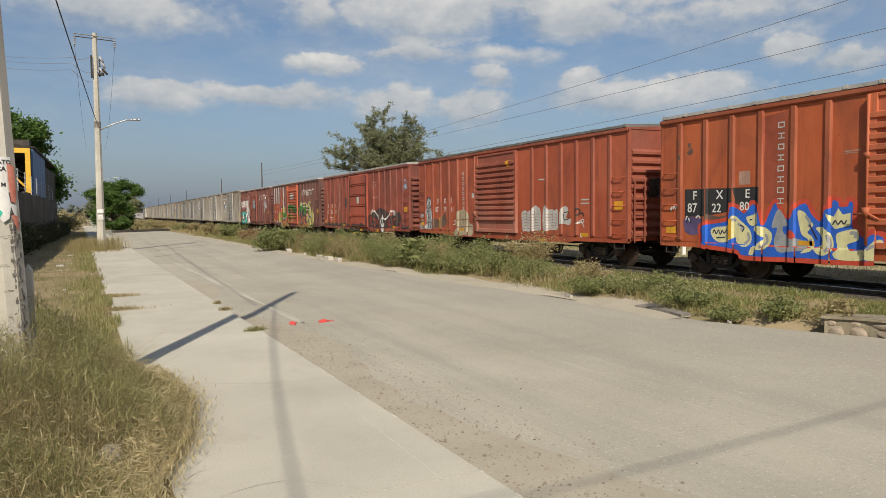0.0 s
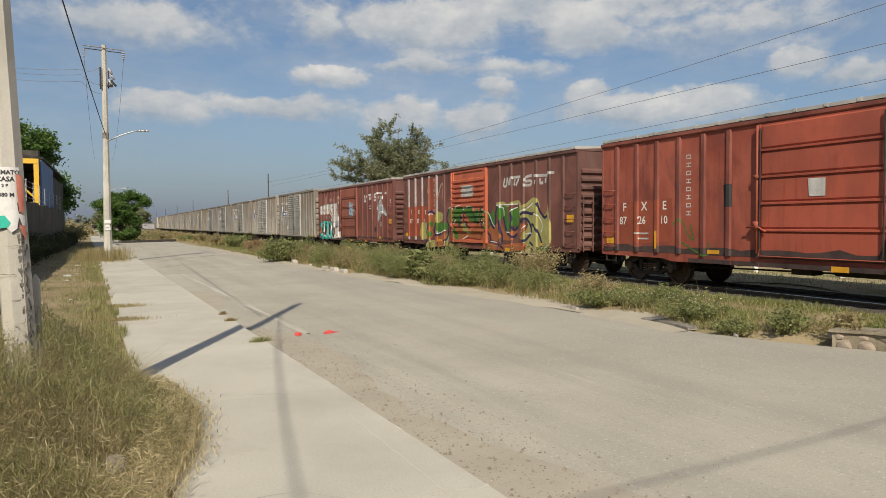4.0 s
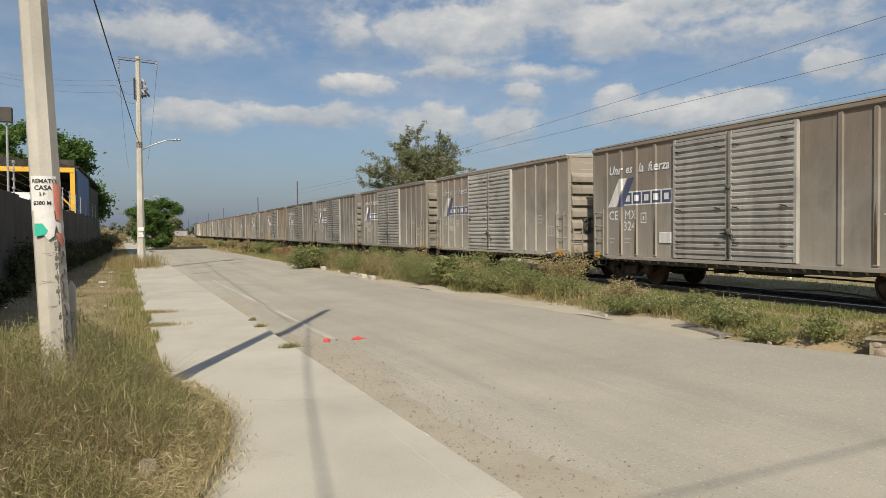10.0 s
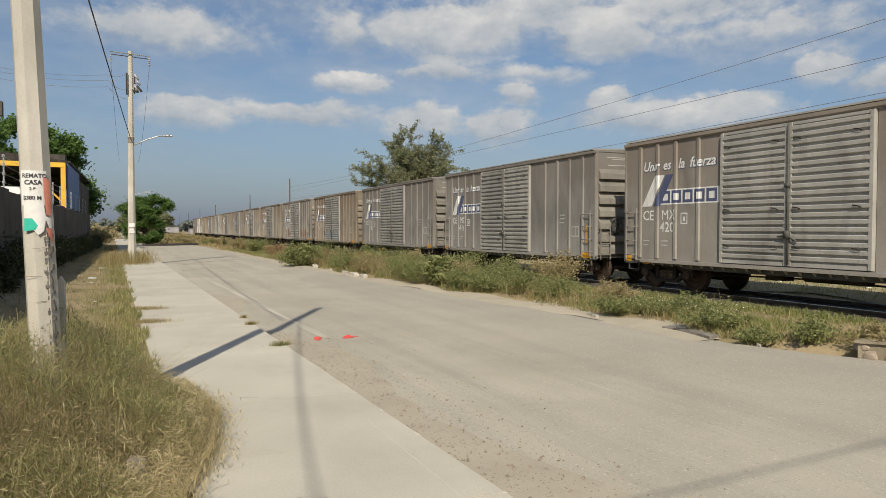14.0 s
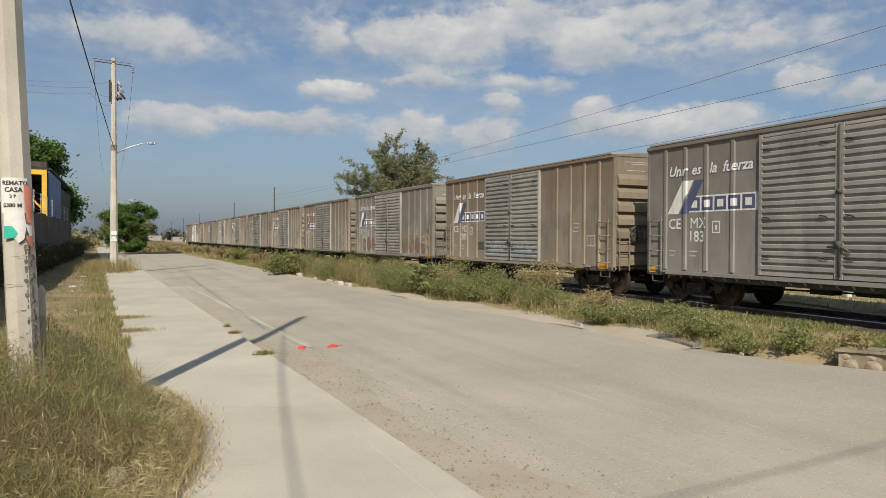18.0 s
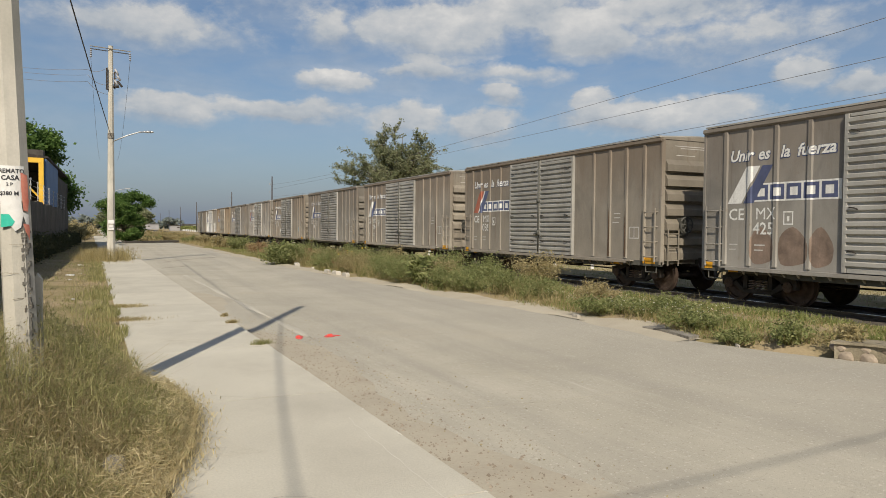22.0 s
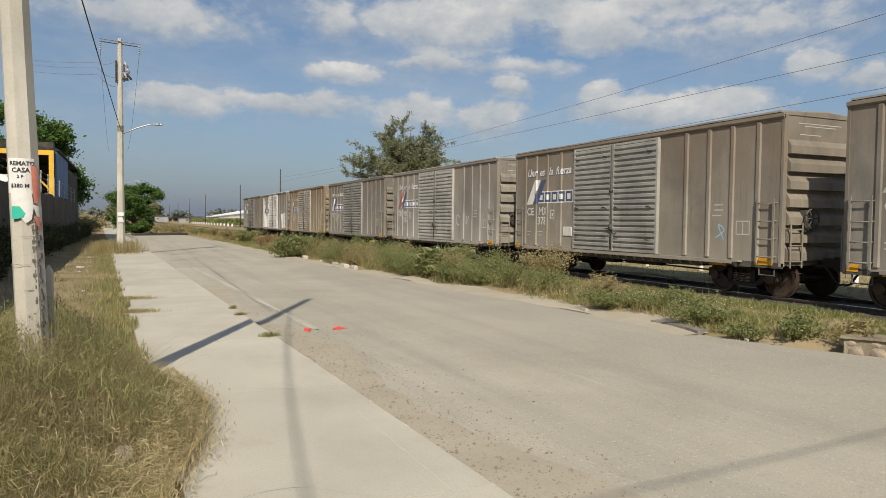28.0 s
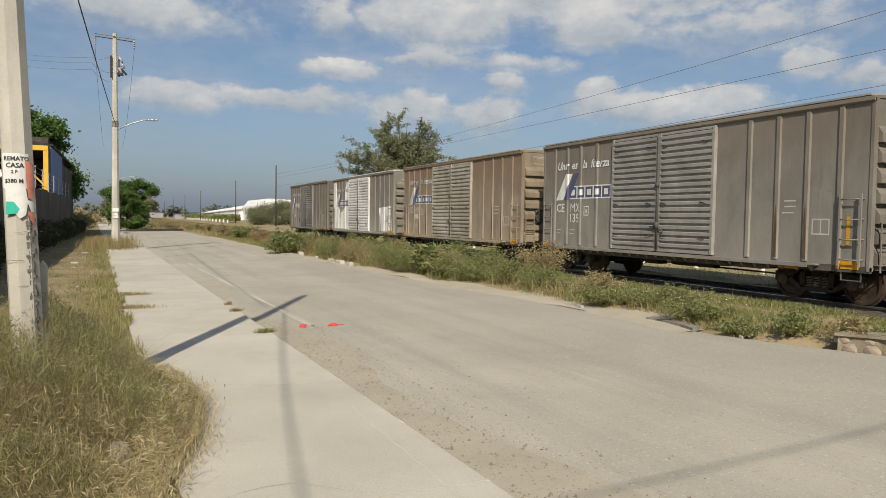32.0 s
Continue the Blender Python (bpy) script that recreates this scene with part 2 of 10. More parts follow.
# ---- the materials of the place ----
def road_concrete(name, k):
    """Worn concrete: soft blotches, long tyre-polished lanes, fine pale and dark aggregate, short scuffs."""
    m = bpy.data.materials.new(name)
    m.use_nodes = True
    N = Nodes(m.node_tree)
    b = m.node_tree.nodes["Principled BSDF"]
    co = N.obj()
    tone = lambda c: tuple(v * k for v in c)
    col = N.ramp(N.noise(co, 0.45, 7.0, 0.62, 0.4), [(0.3, tone((0.365, 0.337, 0.268))), (0.5, tone((0.425, 0.392, 0.314))), (0.7, tone((0.485, 0.448, 0.36)))])
    lanes = N.ramp(N.noise(N.scaled(co, (1.5, 0.07, 1.0)), 1.0, 6.0, 0.6), [(0.46, 0.0), (0.70, 1.0)])
    col = N.mix(N.math("MULTIPLY", lanes, 0.55), col, tone((0.305, 0.283, 0.235)))
    scuff = N.ramp(N.noise(N.scaled(co, (9.0, 0.8, 1.0)), 1.0, 7.0, 0.7, 0.3), [(0.56, 0.0), (0.70, 1.0)])
    where = N.ramp(N.noise(co, 0.7, 4.0, 0.6), [(0.45, 0.0), (0.62, 1.0)])
    col = N.mix(N.math("MULTIPLY", N.math("MULTIPLY", scuff, where), 0.55), col, tone((0.56, 0.525, 0.44)))
    sand = N.ramp(N.noise(co, 0.30, 8.0, 0.7, 0.4), [(0.56, 0.0), (0.74, 1.0)])
    col = N.mix(N.math("MULTIPLY", sand, 0.7), col, tone((0.44, 0.385, 0.285)))
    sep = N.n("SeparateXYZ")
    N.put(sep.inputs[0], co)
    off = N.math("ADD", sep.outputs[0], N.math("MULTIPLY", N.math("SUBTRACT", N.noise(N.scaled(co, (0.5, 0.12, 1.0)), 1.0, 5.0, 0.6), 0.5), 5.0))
    overlay = N.ramp(N.math("MULTIPLY", off, 0.1), [(0.42, 0.0), (0.85, 1.0)])     # greyer and darker with growing x, ragged edge
    col = N.mix(N.math("MULTIPLY", overlay, 0.66), col, tone((0.342, 0.317, 0.263)))
    for scale, lo, hi, c, f in ((26.0, 0.60, 0.66, (0.60, 0.565, 0.48), 0.55), (19.0, 0.62, 0.69, (0.25, 0.225, 0.18), 0.45), (60.0, 0.58, 0.64, (0.27, 0.25, 0.205), 0.5)):
        dots = N.ramp(N.noise(co, scale, 3.0, 0.6), [(lo, 0.0), (hi, 1.0)])
        col = N.mix(N.math("MULTIPLY", dots, f), col, tone(c))
    N.put(b.inputs["Base Color"], col)
    b.inputs["Roughness"].default_value = 0.92
    b.inputs["Specular IOR Level"].default_value = 0.3
    g = N.noise(co, 42.0, 6.0, 0.68)
    bp = N.n("Bump")
    bp.inputs["Strength"].default_value, bp.inputs["Distance"].default_value = 0.4, 0.012
    N.put(bp.inputs["Height"], g)
    N.put(b.inputs["Normal"], bp.outputs[0])
    return m


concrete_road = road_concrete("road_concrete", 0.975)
concrete_walk = surface("pavement_concrete", [(0.3, (0.45, 0.42, 0.345)), (0.55, (0.51, 0.48, 0.395)), (0.75, (0.56, 0.525, 0.435))], 0.92, 0.6, 55, 0.2, 0.2,
                        rand=0.05, streak=((0.8, 0.5, 1.0), (0.37, 0.34, 0.28), 0.5), dirt=((0.38, 0.34, 0.26), 1.1, 0.57))
concrete_pole = surface("pole_concrete", [(0.3, (0.40, 0.38, 0.32)), (0.6, (0.53, 0.50, 0.43)), (0.8, (0.58, 0.55, 0.48))], 0.9, 1.5, 50, 0.14, 0.15,
                        streak=((5.0, 5.0, 0.35), (0.33, 0.31, 0.27), 0.5))
dirt_ground = surface("dry_ground", [(0.28, (0.17, 0.155, 0.07)), (0.45, (0.27, 0.22, 0.12)), (0.6, (0.34, 0.27, 0.17)), (0.8, (0.40, 0.33, 0.22))], 0.97, 0.55, 25, 0.3, 0.3, spec=0.1)
steel_dark = surface("dark_steel", [(0.3, (0.018, 0.016, 0.014)), (0.6, (0.045, 0.038, 0.032)), (0.8, (0.085, 0.065, 0.05))], 0.75, 3.0, 40, 0.3, 0.15, metal=0.2)
steel_rail = surface("rail_steel", [(0.3, (0.10, 0.08, 0.065)), (0.7, (0.18, 0.15, 0.13))], 0.45, 2.0, 60, 0.2, 0.05, metal=0.7)
steel_polished = surface("polished_rail_steel", [(0.3, (0.40, 0.39, 0.38)), (0.7, (0.55, 0.54, 0.53))], 0.28, 2.0, 60, 0.1, 0.02, metal=0.9)
wheel_steel = surface("wheel_steel", [(0.3, (0.05, 0.035, 0.028)), (0.7, (0.12, 0.085, 0.065))], 0.6, 4.0, 40, 0.3, 0.1, metal=0.5)
spring_steel = surface("spring_steel", [(0.3, (0.12, 0.09, 0.07)), (0.7, (0.2, 0.16, 0.13))], 0.7, 4.0, 40, 0.3, 0.1)
ballast_mat = surface("ballast_stone", [(0.3, (0.05, 0.045, 0.038)), (0.6, (0.12, 0.105, 0.085)), (0.8, (0.19, 0.165, 0.13))], 0.95, 6.0, 18, 0.6, 0.6, spec=0.2)
wood_dark = surface("sleeper_wood", [(0.3, (0.05, 0.04, 0.03)), (0.7, (0.11, 0.085, 0.065))], 0.9, 3.0, 50, 0.3, 0.2)
galvanised = surface("galvanised_steel", [(0.3, (0.42, 0.43, 0.43)), (0.7, (0.55, 0.56, 0.56))], 0.5, 4.0, 60, 0.1, 0.03, metal=0.6)
cable_black = surface("black_cable", [(0.3, (0.02, 0.02, 0.022)), (0.7, (0.035, 0.035, 0.04))], 0.6, 3.0, 60, 0.1, 0.0)
bark = surface("bark", [(0.3, (0.07, 0.055, 0.04)), (0.7, (0.16, 0.13, 0.10))], 0.95, 6.0, 30, 0.4, 0.5)
wall_grey = surface("stained_wall_concrete", [(0.3, (0.05, 0.045, 0.038)), (0.6, (0.095, 0.086, 0.072)), (0.8, (0.15, 0.136, 0.115))], 0.95, 0.8, 30, 0.25, 0.3,
                    streak=((2.5, 2.5, 0.25), (0.035, 0.031, 0.025), 0.7))
white_paint = surface("white_wall_paint", [(0.3, (0.72, 0.72, 0.70)), (0.7, (0.80, 0.80, 0.78))], 0.7, 0.5, 30, 0.06, 0.05)
yellow_paint = surface("yellow_steel_paint", [(0.3, (0.62, 0.36, 0.03)), (0.7, (0.74, 0.46, 0.05))], 0.55, 1.5, 40, 0.1, 0.03)
blue_paint = surface("blue_sheet_paint", [(0.3, (0.05, 0.11, 0.25)), (0.7, (0.08, 0.16, 0.33))], 0.6, 1.0, 40, 0.1, 0.03)
grass_dry = leafy("dry_grass", [(0.2, (0.20, 0.17, 0.07)), (0.42, (0.34, 0.285, 0.13)), (0.62, (0.47, 0.39, 0.20)), (0.85, (0.62, 0.53, 0.32))], 1.0, 0.45)
grass_green = leafy("green_grass", [(0.2, (0.20, 0.205, 0.075)), (0.5, (0.31, 0.305, 0.13)), (0.8, (0.47, 0.43, 0.22))], 0.5, 0.45)
weed_leaf = leafy("weed_leaves", [(0.2, (0.13, 0.16, 0.055)), (0.5, (0.24, 0.265, 0.10)), (0.8, (0.40, 0.39, 0.19))], 1.2, 0.45)
weed_dry = leafy("dry_weed_leaves", [(0.2, (0.24, 0.20, 0.09)), (0.5, (0.38, 0.32, 0.16)), (0.8, (0.54, 0.46, 0.27))], 1.2, 0.45)
# near-black leaf colour: the wall's shade is put into these leaves
weed_shaded = leafy("shaded_weed_leaves", [(0.2, (0.035, 0.045, 0.02)), (0.5, (0.06, 0.07, 0.03)), (0.8, (0.10, 0.10, 0.05))], 1.2, 0.3)
tree_leaf = leafy("round_tree_leaves", [(0.2, (0.045, 0.09, 0.022)), (0.5, (0.105, 0.185, 0.042)), (0.8, (0.205, 0.30, 0.085))], 0.8, 0.42)
verge_green = leafy("lush_verge_grass", [(0.2, (0.14, 0.175, 0.05)), (0.5, (0.235, 0.265, 0.085)), (0.8, (0.38, 0.385, 0.17))], 0.6, 0.45)
mesquite_leaf = leafy("sparse_tree_leaves", [(0.2, (0.15, 0.175, 0.085)), (0.5, (0.255, 0.275, 0.15)), (0.8, (0.38, 0.37, 0.235))], 0.5, 0.5)

RAIL_Z = -0.10
TRACK_X = 15.25
KERB = lambda y: 2.19 - 0.0285 * y
ROAD_R = [(-40, 12.6), (-5, 10.35), (5.0, 9.55), (6.1, 9.30), (6.5, 9.02), (6.9, 8.82), (7.5, 8.66), (8.0, 8.46), (8.6, 8.34), (12.5, 8.24), (24, 7.4), (36, 6.8), (65, 6.4), (79, 6.1), (86, 3.4), (104, 2.4), (140, 1.4), (300, -3.0)]


def road_right(y):
    for (a, xa), (b, xb) in zip(ROAD_R, ROAD_R[1:]):
        if y <= b:
            return xa + (xb - xa) * (y - a) / (b - a)
    return ROAD_R[-1][1]


def smooth_step(a, b, x):
    k = min(max((x - a) / (b - a), 0.0), 1.0)
    return k * k * (3 - 2 * k)


def ground_z(x, y):
    """Height of the open ground."""
    n = noise.noise(Vector((x * 0.35, y * 0.35, 0.0))) * 0.05 + noise.noise(Vector((x * 1.3, y * 1.3, 4.0))) * 0.02
    if x < KERB(y) - 0.6:                                   # earth beside the pavement
        return -0.04 + n * smooth_step(0.0, 1.2, KERB(y) - 0.6 - x) + 0.25 * smooth_step(1.0, 4.5, KERB(y) - x - 1.8)
    r = road_right(y)
    if x < r + 0.05:
        return -0.42
    rise = 0.13 * smooth_step(0.0, 0.9, x - r) * (1 - smooth_step(9.0, 40.0, y)) + 0.04
    z = -0.17 + rise + n
    beyond = smooth_step(16.6, 17.9, x)
    return z + (-0.36 - z) * smooth_step(11.6, 13.3, x) * (1 - beyond) - 0.10 * beyond


# ---- ground: one sheet to the horizon ----
xs = sorted(set([-2500, -900, -300, -120, -60, -35, -20] + list(np.arange(-12, 34, 0.5)) + [36, 40, 46, 55, 70, 100, 160, 300, 900, 2500]))
ys = sorted(set([-900, -300, -100, -50, -30, -20] + list(np.arange(-14, 60, 0.6)) + list(np.arange(60, 130, 2.5)) + [140, 160, 190, 240, 320, 450, 700, 1200, 2800]))
gv = [(x, y, ground_z(x, y)) for y in ys for x in xs]
nx = len(xs)
gf = [(j * nx + i, j * nx + i + 1, (j + 1) * nx + i + 1, (j + 1) * nx + i) for j in range(len(ys) - 1) for i in range(nx - 1)]
ground = new("ground", raw_mesh("ground", gv, gf, dirt_ground))
ground.data.polygons.foreach_set("use_smooth", [True] * len(ground.data.polygons))
tagged(ground, "dry earth with short sun-bleached grass", "ground", kind="structure")

# ---- road of concrete bays, pavement of slabs ----
road = thing("road", "dusty worn pale concrete road with tyre-polished lanes", "road", kind="structure")
bay_y = [-40, -30, -22, -15, -9, -3.2, 1.4, 6.0, 10.6, 15.2, 19.8, 24.4, 29, 34, 40, 47, 55, 65, 80, 100, 130, 180, 300]
for a, b in zip(bay_y, bay_y[1:]):
    for lo, hi in ((0.0, 0.14), (0.14, 0.56), (0.56, 1.0)):
        g, c = Geo(), 0.004
        steps = 4
        cs = []
        for k in range(steps + 1):
            y = a + c + (b - a - 2 * c) * k / steps
            x0, x1 = KERB(y) + 0.02, road_right(y)
            cs.append((x0 + (x1 - x0) * lo, x0 + (x1 - x0) * hi, y))
        poly = [(p[0], p[2]) for p in cs] + [(p[1], p[2]) for p in cs[::-1]]
        g.prism(poly, "z", -0.40, -0.12 + 0.002 * ((len(bpy.data.objects) * 7) % 3))
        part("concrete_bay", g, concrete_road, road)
lip = Geo()
lip_y = np.arange(11.0, 27.0, 0.4)
for y in lip_y:
    x = KERB(y) + 0.02 + (road_right(y) - KERB(y) - 0.02) * 0.14
    w = 0.05 + 0.03 * math.sin(y * 1.7)
    lip.v += [(x - w, y, -0.1165), (x - w * 0.4, y, -0.106), (x + w * 0.4, y, -0.106), (x + w, y, -0.1165)]
lip.f = [(4 * k + j, 4 * k + j + 1, 4 * k + j + 5, 4 * k + j + 4) for k in range(len(lip_y) - 1) for j in range(3)]
part("gutter_lip", lip, concrete_walk, road, "pale cement lip of the shallow gutter", smooth=True)
pavement = thing("pavement", "pale concrete pavement slabs with a low kerb, dusty and cracked", "pavement", kind="structure")
y = -8.0
while y < 120:
    ln = 2.95 if y < 40 else 10.0
    a, b = y + 0.006, y + ln - 0.006
    part("slab", Geo().prism([(KERB(a) - 1.75, a), (KERB(a), a), (KERB(b), b), (KERB(b) - 1.75, b)], "z", -0.40, 0.0), concrete_walk, pavement)
    y += ln

# ---- railway track ----
track = thing("railway_track", "rusty single railway track on dark stone ballast", "railway track", kind="structure")
for sx in (-0.755, 0.755):
    x = TRACK_X + sx
    sec = [(x - 0.07, -0.16), (x + 0.07, -0.16), (x + 0.07, -0.145), (x + 0.012, -0.125), (x + 0.012, -0.045), (x + 0.037, -0.035), (x + 0.037, 0.0), (x - 0.037, 0.0), (x - 0.037, -0.035), (x - 0.012, -0.045), (x - 0.012, -0.125), (x - 0.07, -0.145)]
    rail = part("rail", Geo().prism([(p, q + RAIL_Z) for p, q in sec], "y", -60, 700), steel_rail, track)
    part("rail_head", Geo().box(x - 0.033, x + 0.033, -60, 700, RAIL_Z, RAIL_Z + 0.004), steel_polished if sx < 0 else steel_rail, rail, "polished running surface")
g = Geo()
for k in range(-40, 330):
    yy = k * 0.62
    g.box(TRACK_X - 1.3, TRACK_X + 1.3, yy, yy + 0.24, RAIL_Z - 0.34, RAIL_Z - 0.16)
tagged(part("sleepers", g, wood_dark, track), kind="stuff")
# ballast: a rough bank of stone
rng = np.random.default_rng(3)
bx = np.linspace(-2.3, 2.3, 24)
by = np.concatenate([np.arange(-30, 60, 0.22), np.arange(60, 700, 8.0)])
bv = [(TRACK_X + x, yy, RAIL_Z - 0.09 - 0.38 * max(abs(x) - 1.25, 0) / 1.05 * (1.0 if x < 0 else 0.25) + rng.uniform(-0.025, 0.025)) for yy in by for x in bx]
bf = [(j * 24 + i, j * 24 + i + 1, (j + 1) * 24 + i + 1, (j + 1) * 24 + i) for j in range(len(by) - 1) for i in range(23)]
ballast = new("ballast", raw_mesh("ballast", bv, bf, ballast_mat))
ballast.parent = track
tagged(ballast, kind="stuff")


# ---- boxcars ----
MESHES = {}


def shared(key, make):
    if key not in MESHES:
        MESHES[key] = make()
    return MESHES[key]


def car_paint(name, base, faded, rust, amount, light, sooty=0.55, dusty=0.0):
    """Weathered wagon paint: faded patches, rust runs, road dust."""
    m = bpy.data.materials.new(name)
    m.use_nodes = True
    N = Nodes(m.node_tree)
    b = m.node_tree.nodes["Principled BSDF"]
    co = N.obj()
    off = N.n("Mapping")
    N.put(off.inputs["Vector"], co)
    off.inputs["Location"].default_value = (random.uniform(0, 50), random.uniform(0, 50), 0)
    co = off.outputs[0]
    col = N.mix(N.ramp(N.noise(co, 0.5, 5.0, 0.58, 0.4), [(0.38, 0.0), (0.62, 1.0)]), base, faded)
    soot = N.ramp(N.noise(N.scaled(co, (1.0, 1.0, 0.6)), 0.75, 6.0, 0.6, 0.8), [(0.46, 0.0), (0.68, 1.0)])
    col = N.mix(N.math("MULTIPLY", soot, sooty), col, tuple(0.45 * c + 0.018 for c in base))
    runs = N.ramp(N.noise(N.scaled(co, (4.5, 4.5, 0.24)), 1.0, 6.0, 0.62), [(0.53, 0.0), (0.70, 1.0)])
    where = N.ramp(N.noise(co, 0.6, 4.0, 0.6), [(0.46, 0.0), (0.60, 1.0)])
    col = N.mix(N.math("MULTIPLY", N.math("MULTIPLY", runs, where), amount), col, rust)
    spots = N.ramp(N.noise(co, 5.0, 10.0, 0.74), [(0.60, 0.0), (0.67, 1.0)])
    col = N.mix(N.math("MULTIPLY", spots, amount * 0.8), col, rust)
    pale = N.ramp(N.noise(N.scaled(co, (1.5, 2.0, 0.6)), 1.0, 7.0, 0.66, 0.8), [(0.52, 0.0), (0.72, 1.0)])
    col = N.mix(N.math("MULTIPLY", pale, 0.20), col, light)
    if dusty:                                               # splashed dust low on the sheets, a brown film high up
        sep = N.n("SeparateXYZ")
        N.put(sep.inputs[0], co)
        height = N.math("ADD", sep.outputs[2], N.math("MULTIPLY", N.math("SUBTRACT", N.noise(N.scaled(co, (1.0, 1.1, 0.25)), 1.3, 6.0, 0.65, 0.5), 0.5), 3.2))
        low = N.ramp(N.math("MULTIPLY", height, 0.2), [(0.18, 1.0), (0.46, 0.0)])
        col = N.mix(N.math("MULTIPLY", low, 0.55 * dusty), col, light)
        high = N.ramp(N.math("MULTIPLY", height, 0.2), [(0.50, 0.0), (0.76, 1.0)])
        col = N.mix(N.math("MULTIPLY", high, 1.15 * amount), col, tuple(0.42 * c + 0.58 * d for c, d in zip(base, rust)))
    drip = N.ramp(N.noise(N.scaled(co, (12.0, 12.0, 0.55)), 1.0, 7.0, 0.7), [(0.56, 0.0), (0.64, 1.0)])
    col = N.mix(N.math("MULTIPLY", N.math("MULTIPLY", drip, where), 0.25), col, tuple(0.4 * c for c in rust))
    r = N.n("ObjectInfo").outputs["Random"]
    g = N.noise(co, 34.0, 5.0, 0.7)
    k = N.math("ADD", N.math("ADD", N.math("MULTIPLY", N.math("SUBTRACT", g, 0.5), 0.34), 1.0), N.math("MULTIPLY", N.math("SUBTRACT", r, 0.5), 0.14))
    cc = N.n("CombineColor")
    for i in range(3):
        N.put(cc.inputs[i], k)
    N.put(b.inputs["Base Color"], N.mix(1.0, col, cc.outputs[0], "MULTIPLY"))
    N.put(b.inputs["Roughness"], N.math("ADD", 0.62, N.math("MULTIPLY", runs, 0.25)))
    b.inputs["Specular IOR Level"].default_value = 0.3
    bp = N.n("Bump")
    bp.inputs["Strength"].default_value, bp.inputs["Distance"].default_value = 0.25, 0.02
    N.put(bp.inputs["Height"], N.math("ADD", N.noise(co, 1.6, 3.0), N.math("MULTIPLY", g, 0.15)))
    N.put(b.inputs["Normal"], bp.outputs[0])
    return m


def corrugated_x(z0, z1, count, depth, x):
    """Section of a sheet with level corrugations standing proud of x towards -x: list of (x, z)."""
    out, step = [(x, z0)], (z1 - z0) / count
    for k in range(count):
        z = z0 + k * step
        out += [(x, z + step * 0.16), (x - depth, z + step * 0.34), (x - depth, z + step * 0.80), (x, z + step * 0.94)]
    return out + [(x, z1)]


SIDE = 1.42           # half width over the side sheets


def door_parts(y0, y1, z0, z1, style):
    """The sheet of a door and its frame pieces: list of (name, mesh), the sheet first."""
    x = -SIDE - 0.055
    out = []
    if style == "corrugated":
        out.append(("door", Geo().strip([(x + 0.05, z0)] + corrugated_x(z0 + 0.10, z1 - 0.08, 19, 0.05, x) + [(x + 0.05, z1)], "y", y0 + 0.05, y1 - 0.05)))
        for a, b in ((z0, z0 + 0.11), (z1 - 0.09, z1)):
            out.append(("door_rail", Geo().chamfer(x - 0.03, -SIDE, y0 + 0.11, y1 - 0.11, a, b, 0.012)))
        for a, b in ((y0, y0 + 0.11), (y1 - 0.11, y1)):
            out.append(("stile", Geo().chamfer(x - 0.045, -SIDE, a, b, z0, z1, 0.015)))
    elif style == "wide":
        out.append(("door", Geo().strip([(x + 0.05, z0)] + corrugated_x(z0 + 0.42, z1 - 0.36, 11, 0.075, x) + [(x, z1 - 0.02), (x + 0.05, z1)], "y", y0 + 0.05, y1 - 0.05)))
        for a, b in ((z0, z0 + 0.14), (z1 - 0.10, z1)):
            out.append(("door_rail", Geo().chamfer(x - 0.035, -SIDE, y0 + 0.20, y1 - 0.20, a, b, 0.014)))
        for a, b in ((y0, y0 + 0.20), (y1 - 0.20, y1)):
            out.append(("stile", Geo().chamfer(x - 0.05, -SIDE, a, b, z0, z1, 0.02)))
    else:                                                   # plug door of flat pressed panels
        n = 5
        out.append(("door", Geo().box(x + 0.01, -SIDE, y0, y1, z0, z1)))
        for k in range(n):
            a = z0 + (z1 - z0) * k / n
            out.append(("door_panel", Geo().chamfer(x - 0.02, x + 0.012, y0 + 0.10, y1 - 0.10, a + 0.05, a + (z1 - z0) / n - 0.04, 0.03)))
            out.append(("door_rib", Geo().chamfer(x - 0.05, x + 0.012, y0 + 0.08, y1 - 0.08, a - 0.03 * (k > 0), a + 0.035, 0.012)))
        for a, b in ((y0, y0 + 0.08), (y1 - 0.08, y1)):
            out.append(("stile", Geo().chamfer(x - 0.045, -SIDE, a, b, z0, z1, 0.012)))
    return [(n, g.mesh(n)) for n, g in out]


